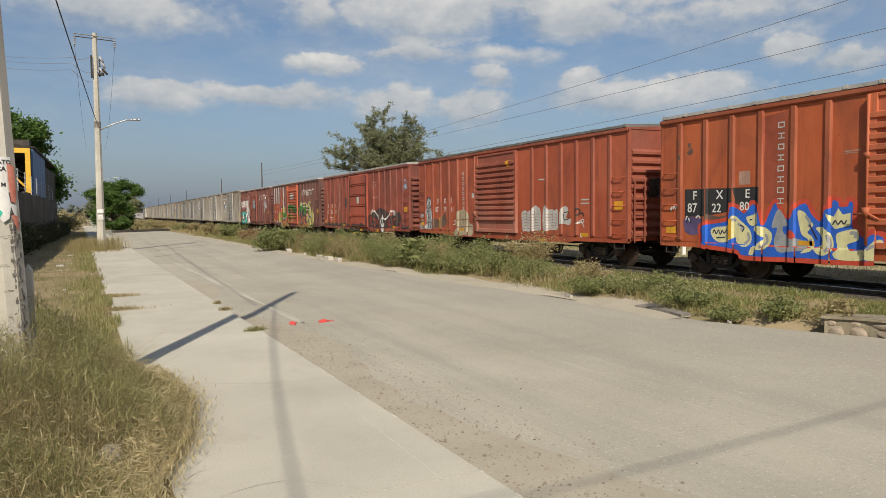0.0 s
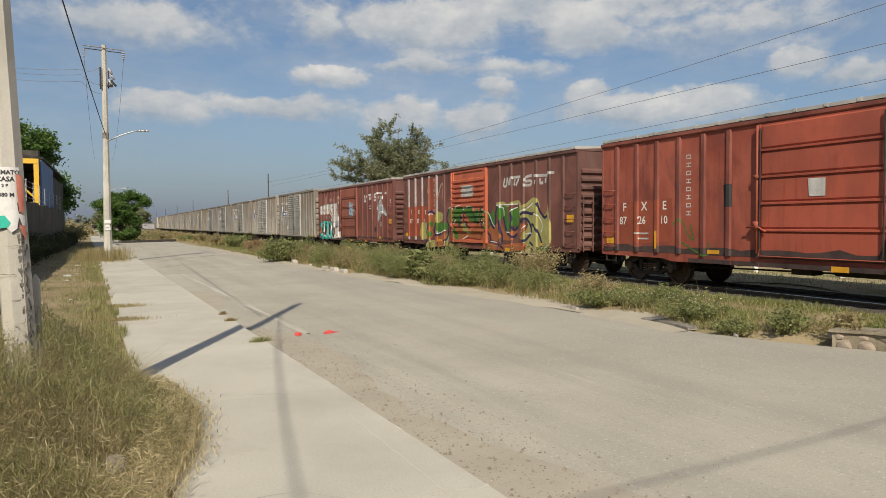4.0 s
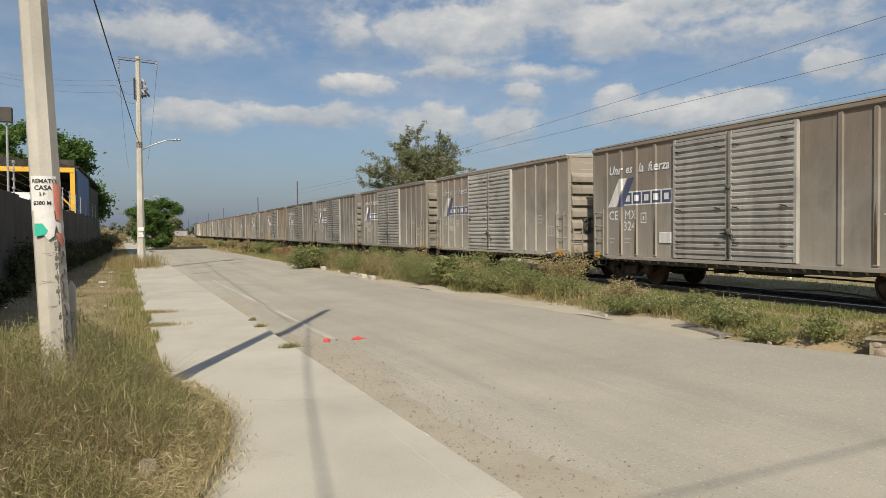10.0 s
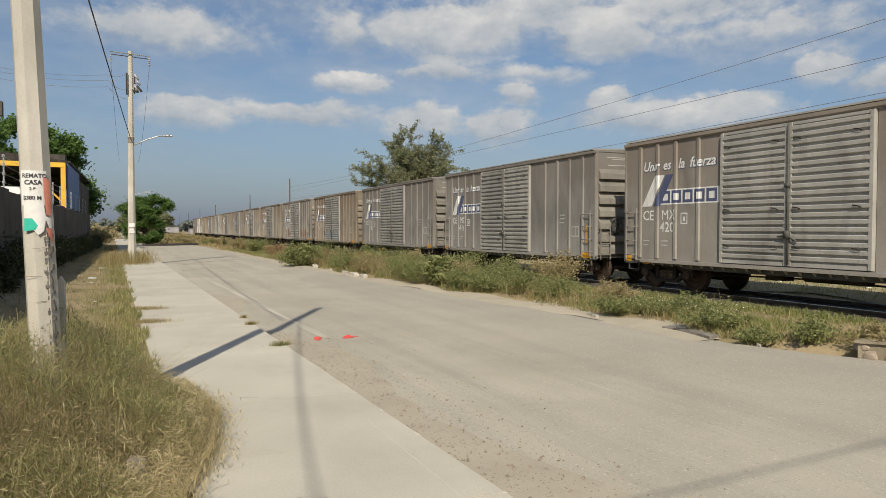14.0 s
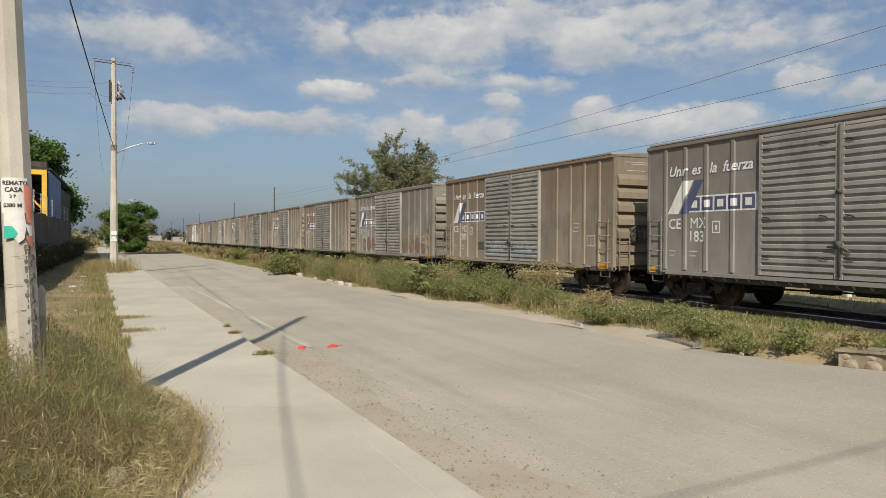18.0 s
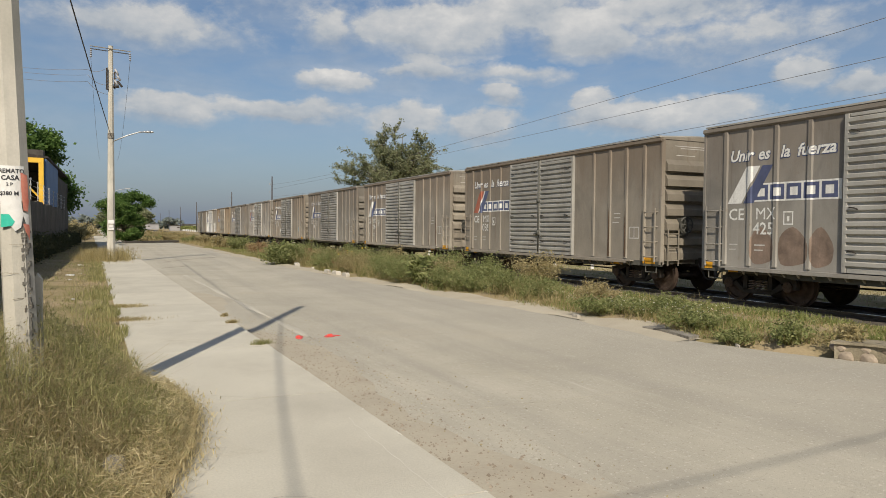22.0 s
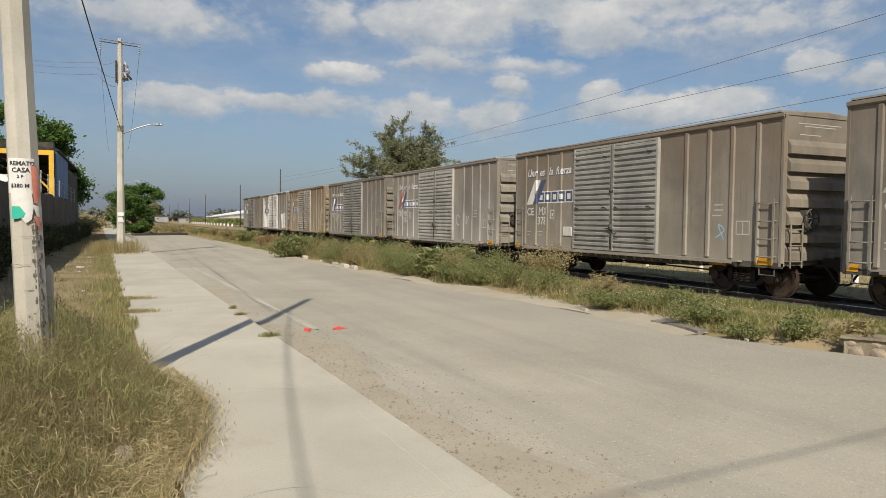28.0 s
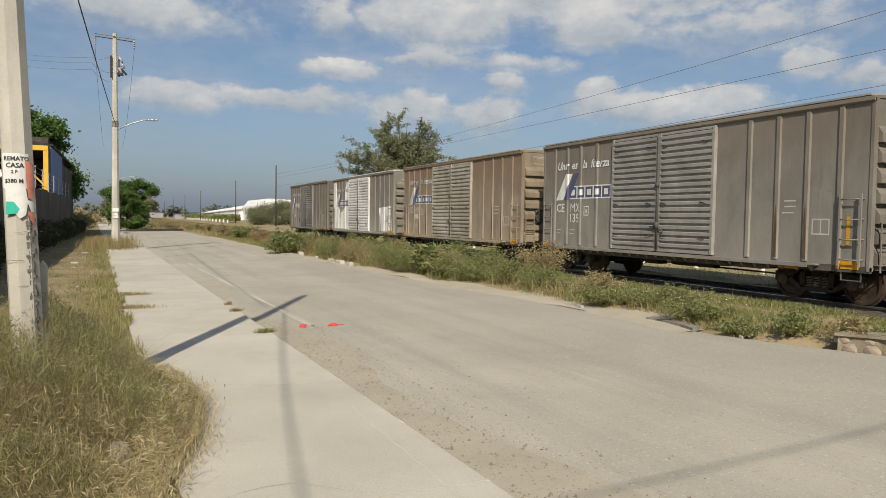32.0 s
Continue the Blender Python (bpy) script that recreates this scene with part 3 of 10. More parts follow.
def end_sheet(L, z0, z1, count, s):
    """A pressed end wall with level corrugations; s is -1 at the end towards the camera."""
    sec, step = [(0.0, z0)], (z1 - 0.55 - z0) / count
    for k in range(count):
        z = z0 + k * step
        if count > 8:
            sec += [(0.0, z + step * 0.08), (0.085, z + step * 0.34), (0.085, z + step * 0.62), (0.0, z + step * 0.90)]
        else:
            sec += [(0.0, z + step * 0.15), (0.12, z + step * 0.17), (0.105, z + step * 0.62), (0.0, z + step * 0.98)]
    sec += [(0.0, z1)]
    g = Geo().box(-SIDE + 0.02, SIDE - 0.02, *sorted((s * (L / 2 - 0.08), s * (L / 2 - 0.04))), z0, z1)
    g.prism([(-SIDE + 0.02, z1 - 0.002), (SIDE - 0.02, z1 - 0.002), (SIDE - 0.02, z1 + 0.05), (0, z1 + 0.13), (-SIDE + 0.02, z1 + 0.05)], "y", s * (L / 2 - 0.02), s * (L / 2 - 0.07))
    ribs = [Geo().prism([(s * (L / 2 - 0.042 + d), z) for d, z in sec[1 + 4 * k:5 + 4 * k]], "x", -SIDE + 0.13, SIDE - 0.13).mesh("end_rib") for k in range(count)]
    return g.mesh("end_wall"), ribs


def rung(y0, y1, z):
    """One grab iron with a slight droop on the side sheet."""
    x = -SIDE - 0.10
    return Geo().tube([(-SIDE, y0, z + 0.03), (x, y0 + 0.02, z + 0.02), (x, (y0 + y1) / 2, z + 0.012), (x, y1 - 0.02, z + 0.02), (-SIDE, y1, z + 0.03)], 0.016, 6).mesh("rung", True)


def bogie_frame():
    g = Geo()
    for s in (-1, 1):
        x0, x1 = s * 0.97, s * 1.10
        for h in (-1, 1):
            g.prism([(h * 1.08, 0.40), (h * 1.08, 0.62), (h * 0.86, 0.66), (h * 0.44, 0.76), (h * 0.44, 0.66), (h * 0.72, 0.52), (h * 0.72, 0.40)], "x", min(x0, x1), max(x0, x1))
            g.prism([(h * 0.74, 0.42), (h * 0.42, 0.24), (h * 0.0, 0.22), (h * 0.0, 0.32), (h * 0.42, 0.34), (h * 0.66, 0.52)], "x", min(x0, x1), max(x0, x1))
            g.box(min(x0, x1), max(x0, x1), min(h * 0.30, h * 0.42), max(h * 0.30, h * 0.42), 0.30, 0.72)
        g.box(min(x0, x1), max(x0, x1), -0.46, 0.46, 0.66, 0.76)
    g.box(-1.0, 1.0, -0.20, 0.20, 0.52, 0.78)
    return g.mesh("bogie_frame")


def spring():
    pts = [(0.07 * math.cos(a), 0.07 * math.sin(a), 0.32 + 0.24 * a / (8 * math.pi)) for a in np.linspace(0, 8 * math.pi, 33)]
    return Geo().tube(pts, 0.018, 5).mesh("spring", True)


def wheelset():
    g = Geo()
    for s in (-1, 1):
        prof = [(0.66, 0.10), (0.68, 0.16), (0.66, 0.30), (0.665, 0.40), (0.675, 0.485), (0.705, 0.485), (0.715, 0.46), (0.80, 0.45), (0.80, 0.39), (0.765, 0.37), (0.745, 0.22), (0.78, 0.15), (0.79, 0.10)]
        g.lathe_x([(s * x, r) for x, r in prof], 0, 0, 28)
        g.lathe_x([(s * 0.79, 0.075), (s * 0.98, 0.075), (s * 0.98, 0.13), (s * 1.13, 0.13), (s * 1.14, 0.11), (s * 1.14, 0.0)], 0, 0, 14)
        for k in range(3):
            a = k * math.tau / 3
            g.box(s * 1.14 - 0.012, s * 1.14 + 0.012, 0.07 * math.cos(a) - 0.022, 0.07 * math.cos(a) + 0.022, 0.07 * math.sin(a) - 0.022, 0.07 * math.sin(a) + 0.022)
    g.lathe_x([(-0.66, 0.085), (0.66, 0.085)], 0, 0, 12)
    return g.mesh("wheelset")


def coupler(s, L):
    e = s * L / 2
    g = Geo().box(-0.12, 0.12, *sorted((e - s * 0.5, e + s * 0.42)), 0.76, 0.98)
    g.prism([(-0.18, e + s * 0.40), (0.16, e + s * 0.40), (0.20, e + s * 0.62), (0.06, e + s * 0.80), (-0.06, e + s * 0.66), (-0.18, e + s * 0.76)], "z", 0.70, 1.02)
    return g.mesh("coupler")


def hose(s, L):
    e = s * L / 2
    return Geo().tube([(-0.35, e + s * a, z) for a, z in ((0.05, 0.78), (0.3, 0.80), (0.46, 0.62), (0.58, 0.44), (0.70, 0.40), (0.76, 0.42))], 0.028, 6).mesh("air_hose", True)


CARS = []


def boxcar(name, label, y_mid, L, eave, floor, doors, ribs, paint, door_paint, roof_paint, trim, deep, door_style, track_walk, rib_paint=None, pale_ribs=(), rung_paint=None, end_paint=None):
    """doors: list of (y0, y1) from the car's middle; ribs: places of the side posts; deep: depth of the side sill between the bogies."""
    car = thing(name, label, "freight wagon", "wagons of the freight train")
    car.location = (TRACK_X, y_mid, RAIL_Z)
    key = (L, eave, floor, tuple(doors), tuple(ribs), door_style, deep, track_walk)
    rib_paint = rib_paint or paint
    h = L / 2
    cuts = sorted(set([-h, h] + list(ribs) + [q for d in doors for q in d]))
    spans = [(a, b) for a, b in zip(cuts, cuts[1:]) if not any(d[0] - 0.01 <= a and b <= d[1] + 0.01 for d in doors)]
    for a, b in spans:
        part("side_panel", shared(("panel", round(b - a, 2), round(a, 2), eave, floor), lambda: Geo().chamfer(-SIDE - 0.012, -SIDE + 0.03, a, b, floor, eave, 0.014).mesh("side_panel")), paint, car)
    for r in ribs:
        w = 0.075 if track_walk else 0.085
        part("post", shared(("post", r, eave, floor), lambda: Geo().prism([(-SIDE - 0.005, r - w), (-SIDE - 0.005, r + w), (-SIDE - (0.050 if track_walk else 0.068), r + w * 0.6), (-SIDE - (0.050 if track_walk else 0.068), r - w * 0.6)], "z", floor + 0.06, eave - 0.10).mesh("post")), (pale_ribs[1] if pale_ribs and r in pale_ribs[0] else rib_paint), car)
    for i, (a, b) in enumerate(doors):
        d = None
        for nm, me in shared((key, "door", i), lambda: door_parts(a, b, floor + 0.03, eave - 0.09, door_style)):
            o = part(nm, me, door_paint, d or car)
            d = d or o
        if door_style == "corrugated":
            for z in (floor + 0.45, floor + 1.35, eave - 0.5):
                for yy in (a + 0.25, b - 0.35):
                    part("handle", shared(("handle", round(z, 2), round(yy, 2)), lambda: Geo().tube([(-SIDE - 0.11, yy, z), (-SIDE - 0.14, yy + 0.05, z + 0.03), (-SIDE - 0.13, yy + 0.18, z + 0.05)], 0.016, 6).mesh("handle")), steel_dark, d)
        if door_style == "plug":
            for yy in (a + 0.12, b - 0.12):
                part("lock_rod", shared((key, "rod", round(yy, 2)), lambda: Geo().tube([(-SIDE - 0.13, yy, floor + 0.2), (-SIDE - 0.13, yy, eave - 0.2)], 0.02, 6).mesh("lock_rod")), steel_dark, d)
    if len(doors) == 2 or door_style != "corrugated":
        yy = doors[0][1]
        g = Geo().tube([(-SIDE - 0.12, yy - 0.03, floor + 0.1), (-SIDE - 0.12, yy - 0.03, eave - 0.12)], 0.03, 8)
        g.tube([(-SIDE - 0.14, yy - 0.3, floor + 0.62), (-SIDE - 0.15, yy - 0.05, floor + 0.75), (-SIDE - 0.15, yy + 0.22, floor + 0.72)], 0.022, 6)
        g.box(-SIDE - 0.17, -SIDE - 0.1, yy - 0.09, yy + 0.05, floor + 0.68, floor + 0.86).box(-SIDE - 0.16, -SIDE - 0.1, yy - 0.08, yy + 0.04, floor + 1.85, floor + 1.95)
        part("lock_bar", shared((key, "lock"), lambda: g.mesh("lock_bar", True)), trim if track_walk else door_paint, car)
    # top rail, roof with seam ribs
    part("top_rail", shared((L, eave, "rail"), lambda: Geo().prism([(-SIDE - 0.03, eave - 0.09), (-SIDE - 0.075, eave - 0.05), (-SIDE - 0.075, eave + 0.03), (-SIDE, eave + 0.05), (-SIDE, eave - 0.09)], "y", -h, h).mesh("top_rail")), rib_paint, car)
    rim = 0.095 if track_walk else 0.13
    part("roof", shared((L, eave, "roof"), lambda: Geo().prism([(-SIDE, eave + 0.0), (-SIDE, eave + 0.052), (-SIDE - 0.06, eave + 0.055), (-SIDE - 0.06, eave + rim), (0, eave + rim + 0.07), (SIDE + 0.06, eave + rim), (SIDE, eave)], "y", -h + 0.085, h - 0.085).mesh("roof")), roof_paint, car)

    def roof_seams():
        g, n = Geo(), int(L / 0.75)
        for k in range(n + 1):
            yy = -h + 0.14 + (L - 0.28) * k / n
            for s in (-1, 1):
                g.prism([(s * (SIDE + 0.075), eave + 0.07), (s * (SIDE + 0.07), eave + 0.145), (s * SIDE * 0.6, eave + 0.175), (s * 0.05, eave + 0.215), (s * 0.05, eave + 0.15)], "y", yy - 0.04, yy + 0.04)
        return g.mesh("roof_seams")
    if not track_walk:
        part("roof_seams", shared((L, eave, "seams"), roof_seams), roof_paint, car)
    part("far_side", shared((L, eave, "far"), lambda: Geo().box(SIDE - 0.04, SIDE, -h, h, floor, eave).box(-SIDE, SIDE, -h + 0.05, h - 0.05, floor - 0.06, floor + 0.02).mesh("far_side")), paint, car)
    for s in (-1, 1):
        sheet, ribs_ = shared((L, eave, floor, "end", s), lambda: end_sheet(L, floor, eave, 7 if track_walk else 10, s))
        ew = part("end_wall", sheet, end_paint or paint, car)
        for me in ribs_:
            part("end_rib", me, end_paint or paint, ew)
        part("corner_post", shared((L, eave, floor, "corner", s), lambda: Geo().box(-SIDE - 0.03, -SIDE + 0.09, *sorted((s * h, s * (h - 0.07))), floor - 0.08, eave).mesh("corner_post")), rib_paint, car)
        # ladders at each corner
        a, b = sorted((s * (h - 0.16), s * (h - 0.66)))
        for k in range(4 if track_walk else 5):
            part("rung", shared((L, floor, "rung", s, k), lambda: rung(a, b, floor + 0.12 + 0.42 * k)), rung_paint or paint, car)
        if track_walk:
            for yy in (a + 0.02, b - 0.02):
                part("ladder_stile", shared((L, floor, "stile", round(yy, 2)), lambda: Geo().box(-SIDE - 0.115, -SIDE - 0.085, yy - 0.022, yy + 0.022, floor + 0.0, floor + 1.52).mesh("ladder_stile")), paint, car)
        e = s * (h + 0.13)

        def end_ladder():
            g = Geo()
            for x in (-1.30, -0.92):
                g.tube([(x, e, floor - 0.1), (x, e, floor + (0.95 if track_walk else 1.7))], 0.02, 6)
            for k in range(3 if track_walk else 5):
                g.tube([(-1.30, e, floor + 0.05 + 0.37 * k), (-0.92, e, floor + 0.05 + 0.37 * k)], 0.017, 6)
            for z in (floor + 0.05, floor + (0.8 if track_walk else 1.5)):
                for x in (-1.30, -0.92):
                    g.tube([(x, e, z), (x, s * (h - 0.04), z)], 0.017, 6)
            return g.mesh("end_ladder")
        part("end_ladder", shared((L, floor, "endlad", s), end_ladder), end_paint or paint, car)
        st = s * (h - 0.42)
        part("stirrup", shared((L, floor, "stirrup", s), lambda: Geo().tube([(-SIDE + 0.01, st - 0.22, floor), (-SIDE + 0.01, st - 0.22, floor - 0.30), (-SIDE + 0.01, st + 0.22, floor - 0.30), (-SIDE + 0.01, st + 0.22, floor)], 0.022, 6).mesh("stirrup")), trim, car)
        part("coupler", shared((L, "coupler", s), lambda: coupler(s, L)), steel_dark, car)
        part("air_hose", shared((L, "hose", s), lambda: hose(s, L)), steel_dark, car)
    # brake wheel on the end towards the camera
    e = -(h + 0.22)
    bx_, bz_ = (-0.72, floor + 1.05) if track_walk else (-0.55, floor + 1.55)
    g = Geo().tube([(bx_ + 0.22 * math.cos(a), e, bz_ + 0.22 * math.sin(a)) for a in np.linspace(0, math.tau, 20)[:-1]], 0.022, 6, True)
    for k in range(3):
        a = k * math.tau / 6
        g.tube([(bx_ - 0.22 * math.cos(a), e, bz_ - 0.22 * math.sin(a)), (bx_ + 0.22 * math.cos(a), e, bz_ + 0.22 * math.sin(a))], 0.014, 5)
    g.tube([(bx_, e, bz_), (bx_, -h + 0.05, bz_)], 0.03, 6)
    g.box(bx_ - 0.13, bx_ + 0.13, -h - 0.13, -h + 0.02, bz_ - 0.3, bz_ + 0.2)
    part("brake_wheel", shared((L, floor, "brake"), lambda: g.mesh("brake_wheel")), trim, car)
    # side sill
    ax = h - 1.45 if L < 13 else h - 1.75
    bogie_y = (-ax, ax)
    inner = ax - 1.25
    part("side_sill", shared((key, "sill"), lambda: Geo().prism([(-h, floor), (-h, floor - 0.12), (-inner - 0.35, floor - 0.14), (-inner, floor - deep), (inner, floor - deep), (inner + 0.35, floor - 0.14), (h, floor - 0.12), (h, floor)], "x", -SIDE - 0.02, -SIDE + 0.05).mesh("side_sill")), trim if track_walk else paint, car)
    if track_walk:
        w0, w1 = doors[0][0] - 3.0, doors[-1][1] + 3.2

        def walkway():
            g = Geo().box(-SIDE - 0.17, -SIDE - 0.02, w0, w1, floor - 0.02, floor + 0.015).box(-SIDE - 0.18, -SIDE - 0.15, w0 + 0.2, w1 - 0.2, floor - 0.07, floor - 0.02)
            k = w0 + 0.15
            while k < w1 - 0.3:
                g.prism([(-SIDE - 0.16, floor - 0.02), (-SIDE - 0.02, floor - 0.02), (-SIDE - 0.02, floor - 0.16)], "y", k, k + 0.05)
                k += 0.38
            return g.mesh("door_track")
        part("door_track", shared((key, "walk"), walkway), rib_paint, car)
    # underframe
    g = Geo().box(-0.32, 0.32, -h + 0.1, h - 0.1, 0.72, floor - 0.02)
    for k in range(-4, 5):
        g.box(-SIDE + 0.08, SIDE - 0.05, k * h / 4.8 - 0.06, k * h / 4.8 + 0.06, floor - 0.16, floor - 0.02)
    g.tube([(-0.75, -1.4, 0.66), (-0.75, 0.2, 0.66)], 0.15, 10)
    g.box(-0.9, -0.55, 0.7, 1.25, 0.5, 0.85).box(0.4, 0.9, -0.6, 0.2, 0.5, 0.8).box(-0.15, 0.15, -inner - 0.3, inner + 0.3, 0.60, 0.73)
    for k in range(-3, 4):
        g.box(-1.0, 1.0, k * inner / 3.4 - 0.04, k * inner / 3.4 + 0.04, 0.62, 0.72)
    g.tube([(-0.5, -inner, 0.50), (-0.6, 0.5, 0.56), (-0.5, inner, 0.50)], 0.025, 6)
    if not track_walk:
        tank = lambda: Geo().prism([(-3.35, 0.56), (-3.22, 0.30), (-3.10, 0.24), (-2.60, 0.24), (-2.46, 0.30), (-2.40, 0.56)], "x", -1.25, -0.70).mesh("reservoir")
        part("reservoir", shared((key, "tank"), tank), steel_dark, car)
    part("underframe", shared((key, "under"), lambda: g.mesh("underframe")), steel_dark, car)
    sets = []
    for by_ in bogie_y:
        f = part("bogie_frame", shared("bogie", bogie_frame), steel_dark, car)
        f.location = (0, by_, 0)
        for sx in (-1.04, 1.04):
            for sy in (-0.2, 0.0, 0.2):
                part("spring", shared("spring", spring), spring_steel, f).location = (sx, sy, 0)
        for d in (-0.86, 0.86):
            ws = part("wheelset", shared("wheelset", wheelset), wheel_steel, car)
            ws.location = (0, by_ + d, 0.455)
            sets.append((ws, by_ + d))
    CARS.append((car, y_mid, sets))
    return car

# ---- plants ----
RNG = np.random.default_rng(11)


def leaf_quads(points, size, stretch=2.0, droop=0.0, rng=RNG):
    """One kite-shaped leaf at each point, turned at random."""
    n = len(points)
    a = rng.normal(size=(n, 3))
    a[:, 2] = a[:, 2] * 0.7 - droop
    a /= np.linalg.norm(a, axis=1)[:, None]
    b = np.cross(a, rng.normal(size=(n, 3)))
    b /= np.linalg.norm(b, axis=1)[:, None]
    s = (size * rng.uniform(0.6, 1.35, n))[:, None]
    p = np.asarray(points)
    v = np.stack([p - a * s * 0.5 * stretch, p + b * s * 0.5 - a * s * 0.1, p + a * s * 0.5 * stretch, p - b * s * 0.5 - a * s * 0.1], 1).reshape(-1, 3)
    return v, np.arange(n * 4, dtype=np.int32).reshape(-1, 4)


def blade_quads(base, height, width, lean=0.35, rng=RNG):
    """Bent grass blades of two quads each."""
    n = len(base)
    th = rng.uniform(0, math.tau, n)
    side = np.stack([np.cos(th), np.sin(th), np.zeros(n)], 1)
    ph = rng.uniform(0, math.tau, n)
    tilt = np.abs(rng.normal(0, lean, n)) * height
    out = np.stack([np.cos(ph) * tilt, np.sin(ph) * tilt, np.zeros(n)], 1)
    h = np.asarray(height)[:, None]
    w = (width * rng.uniform(0.6, 1.3, n))[:, None]
    up = np.array([[0, 0, 1.0]])
    m = base + up * h * 0.6 + out * 0.4
    t = base + up * h * np.clip(1 - 0.35 * np.abs(tilt[:, None] / np.maximum(h, 0.01)), 0.35, 1) + out
    v = np.stack([base - side * w / 2, base + side * w / 2, m - side * w * 0.42, m + side * w * 0.42, t - side * w * 0.1, t + side * w * 0.1], 1).reshape(-1, 3)
    k = (np.arange(n) * 6)[:, None]
    f = np.concatenate([k + np.array([[0, 1, 3, 2]]), k + np.array([[2, 3, 5, 4]])], 0)
    return v, f.astype(np.int32)


def join_geo(parts):
    vs, fs, k = [], [], 0
    for v, f in parts:
        vs.append(v)
        fs.append(f + k)
        k += len(v)
    return np.concatenate(vs), np.concatenate(fs)


def stuff(name, label, category, geo, material, parent=None):
    ob = new(name, raw_mesh(name, geo[0], geo[1], material))
    if parent:
        ob.parent = parent
        return tagged(ob, label, kind="stuff")
    return tagged(ob, label, category, kind="stuff")


def lift(xy):
    return np.array([(x, y, 0.0 if KERB(y) - 1.75 < x < KERB(y) else ground_z(x, y)) for x, y in xy])


clump_olive = leafy("clump_olive_grass", [(0.25, (0.16, 0.165, 0.06)), (0.5, (0.32, 0.31, 0.13)), (0.75, (0.50, 0.46, 0.23))], 2.2, 0.45)
clump_brown = leafy("clump_brown_grass", [(0.25, (0.22, 0.175, 0.09)), (0.45, (0.37, 0.30, 0.16)), (0.62, (0.49, 0.41, 0.23)), (0.82, (0.68, 0.58, 0.36))], 2.2, 0.45)


# rank clump of grass beside the pavement
def clump_edge(y):
    pts = [(2.0, -0.1), (3.4, 0.0), (4.4, 0.22), (5.2, 0.45), (6.2, 0.58), (6.9, 0.52), (7.6, 0.30), (8.4, 0.05), (9.5, -0.25)]
    return np.interp(y, [p[0] for p in pts], [p[1] for p in pts])


def tucked(geo, reach=0.05):
    """Draws in what leans out over the pavement, and leaves out what leans far."""
    v, f = geo
    out = v[:, 0] - clump_edge(v[:, 1]) - reach
    f = f[(out[f] < 0.16).all(1)]
    v[:, 0] -= np.where(out > 0, out * 0.7, 0.0)
    return v, f


def clump_rise(x, y):
    """How tall the clump stands."""
    d = clump_edge(y) - x
    top = 0.10 + 0.98 * np.clip(d / 1.25, 0, 1) ** 0.75
    top = top * np.clip((9.3 - y) / 2.2, 0.25, 1) * np.interp(y, [2, 4.0, 5.2], [0.5, 0.62, 1.0])
    return top


xy = np.stack([RNG.uniform(-4.2, 0.75, 90000), RNG.uniform(2.2, 9.6, 90000)], 1)
xy = xy[xy[:, 0] < clump_edge(xy[:, 1]) + RNG.normal(0, 0.03, len(xy))]
lump = np.array([noise.noise(Vector((x * 1.6, y * 1.6, 7.0))) for x, y in xy])
keep = RNG.uniform(size=len(xy)) < 0.8 + lump * 0.9
xy, lump = xy[keep], lump[keep]
hgt = clump_rise(xy[:, 0], xy[:, 1]) * (1 + 0.45 * lump) * RNG.uniform(0.45, 1.15, len(xy))
pick = RNG.uniform(size=len(xy)) < 0.42 - 0.5 * lump
base = lift(xy)
base[:, 2] -= 0.02
stuff("grass_clump", "tall half-dry grass spilling over the pavement's edge", "grass", tucked(blade_quads(base[~pick], hgt[~pick] * 0.85, 0.0042, 1.15)), clump_brown)
stuff("grass_clump", "rank green grass growing among the dry stalks", "grass", tucked(blade_quads(base[pick], hgt[pick] * 0.8, 0.0045, 1.1)), clump_olive)
# the matted outer coat of the clump: short bent blades and leaves that catch the light
sel = RNG.integers(0, len(xy), 120000)
cx, cy = xy[sel, 0] + RNG.normal(0, 0.04, 120000), xy[sel, 1] + RNG.normal(0, 0.04, 120000)
coat = clump_rise(cx, cy) * (0.78 + 0.52 * lump[sel]) * RNG.uniform(0.55, 1.0, 120000) ** 0.5
pts = np.stack([cx, cy, coat - 0.06], 1)
soft_green = np.clip(0.62 + 1.5 * lump[sel] + 0.35 * RNG.normal(0, 1, 120000) * 0.5, 0, 1) > 0.5
for want, mat, label in ((True, clump_olive, "matted green grass coating the clump"), (False, clump_brown, "matted straw-coloured grass coating the clump")):
    q = pts[soft_green == want]
    stuff("grass_clump", label, "grass", tucked(join_geo([blade_quads(q[::3], RNG.uniform(0.05, 0.15, len(q[::3])), 0.004, 1.25), leaf_quads(q[1::3] + np.array([[0, 0, 0.05]]), 0.0034, 24.0), leaf_quads(q[2::3] + np.array([[0, 0, 0.07]]), 0.0055, 5.0)])), mat)
# fine seed heads over it
sel = RNG.integers(0, len(base), 14000)
pts = base[sel] + np.stack([RNG.normal(0, 0.05, 14000), RNG.normal(0, 0.05, 14000), hgt[sel] * RNG.uniform(0.6, 1.0, 14000)], 1)
stuff("seed_heads", "fine brown seed heads of the roadside grass", "grass", leaf_quads(pts, 0.007, 3.2), clump_brown)
straw_mat = leafy("bleached_straw", [(0.2, (0.40, 0.33, 0.17)), (0.5, (0.58, 0.49, 0.28)), (0.8, (0.74, 0.65, 0.42))], 3.0, 0.4)
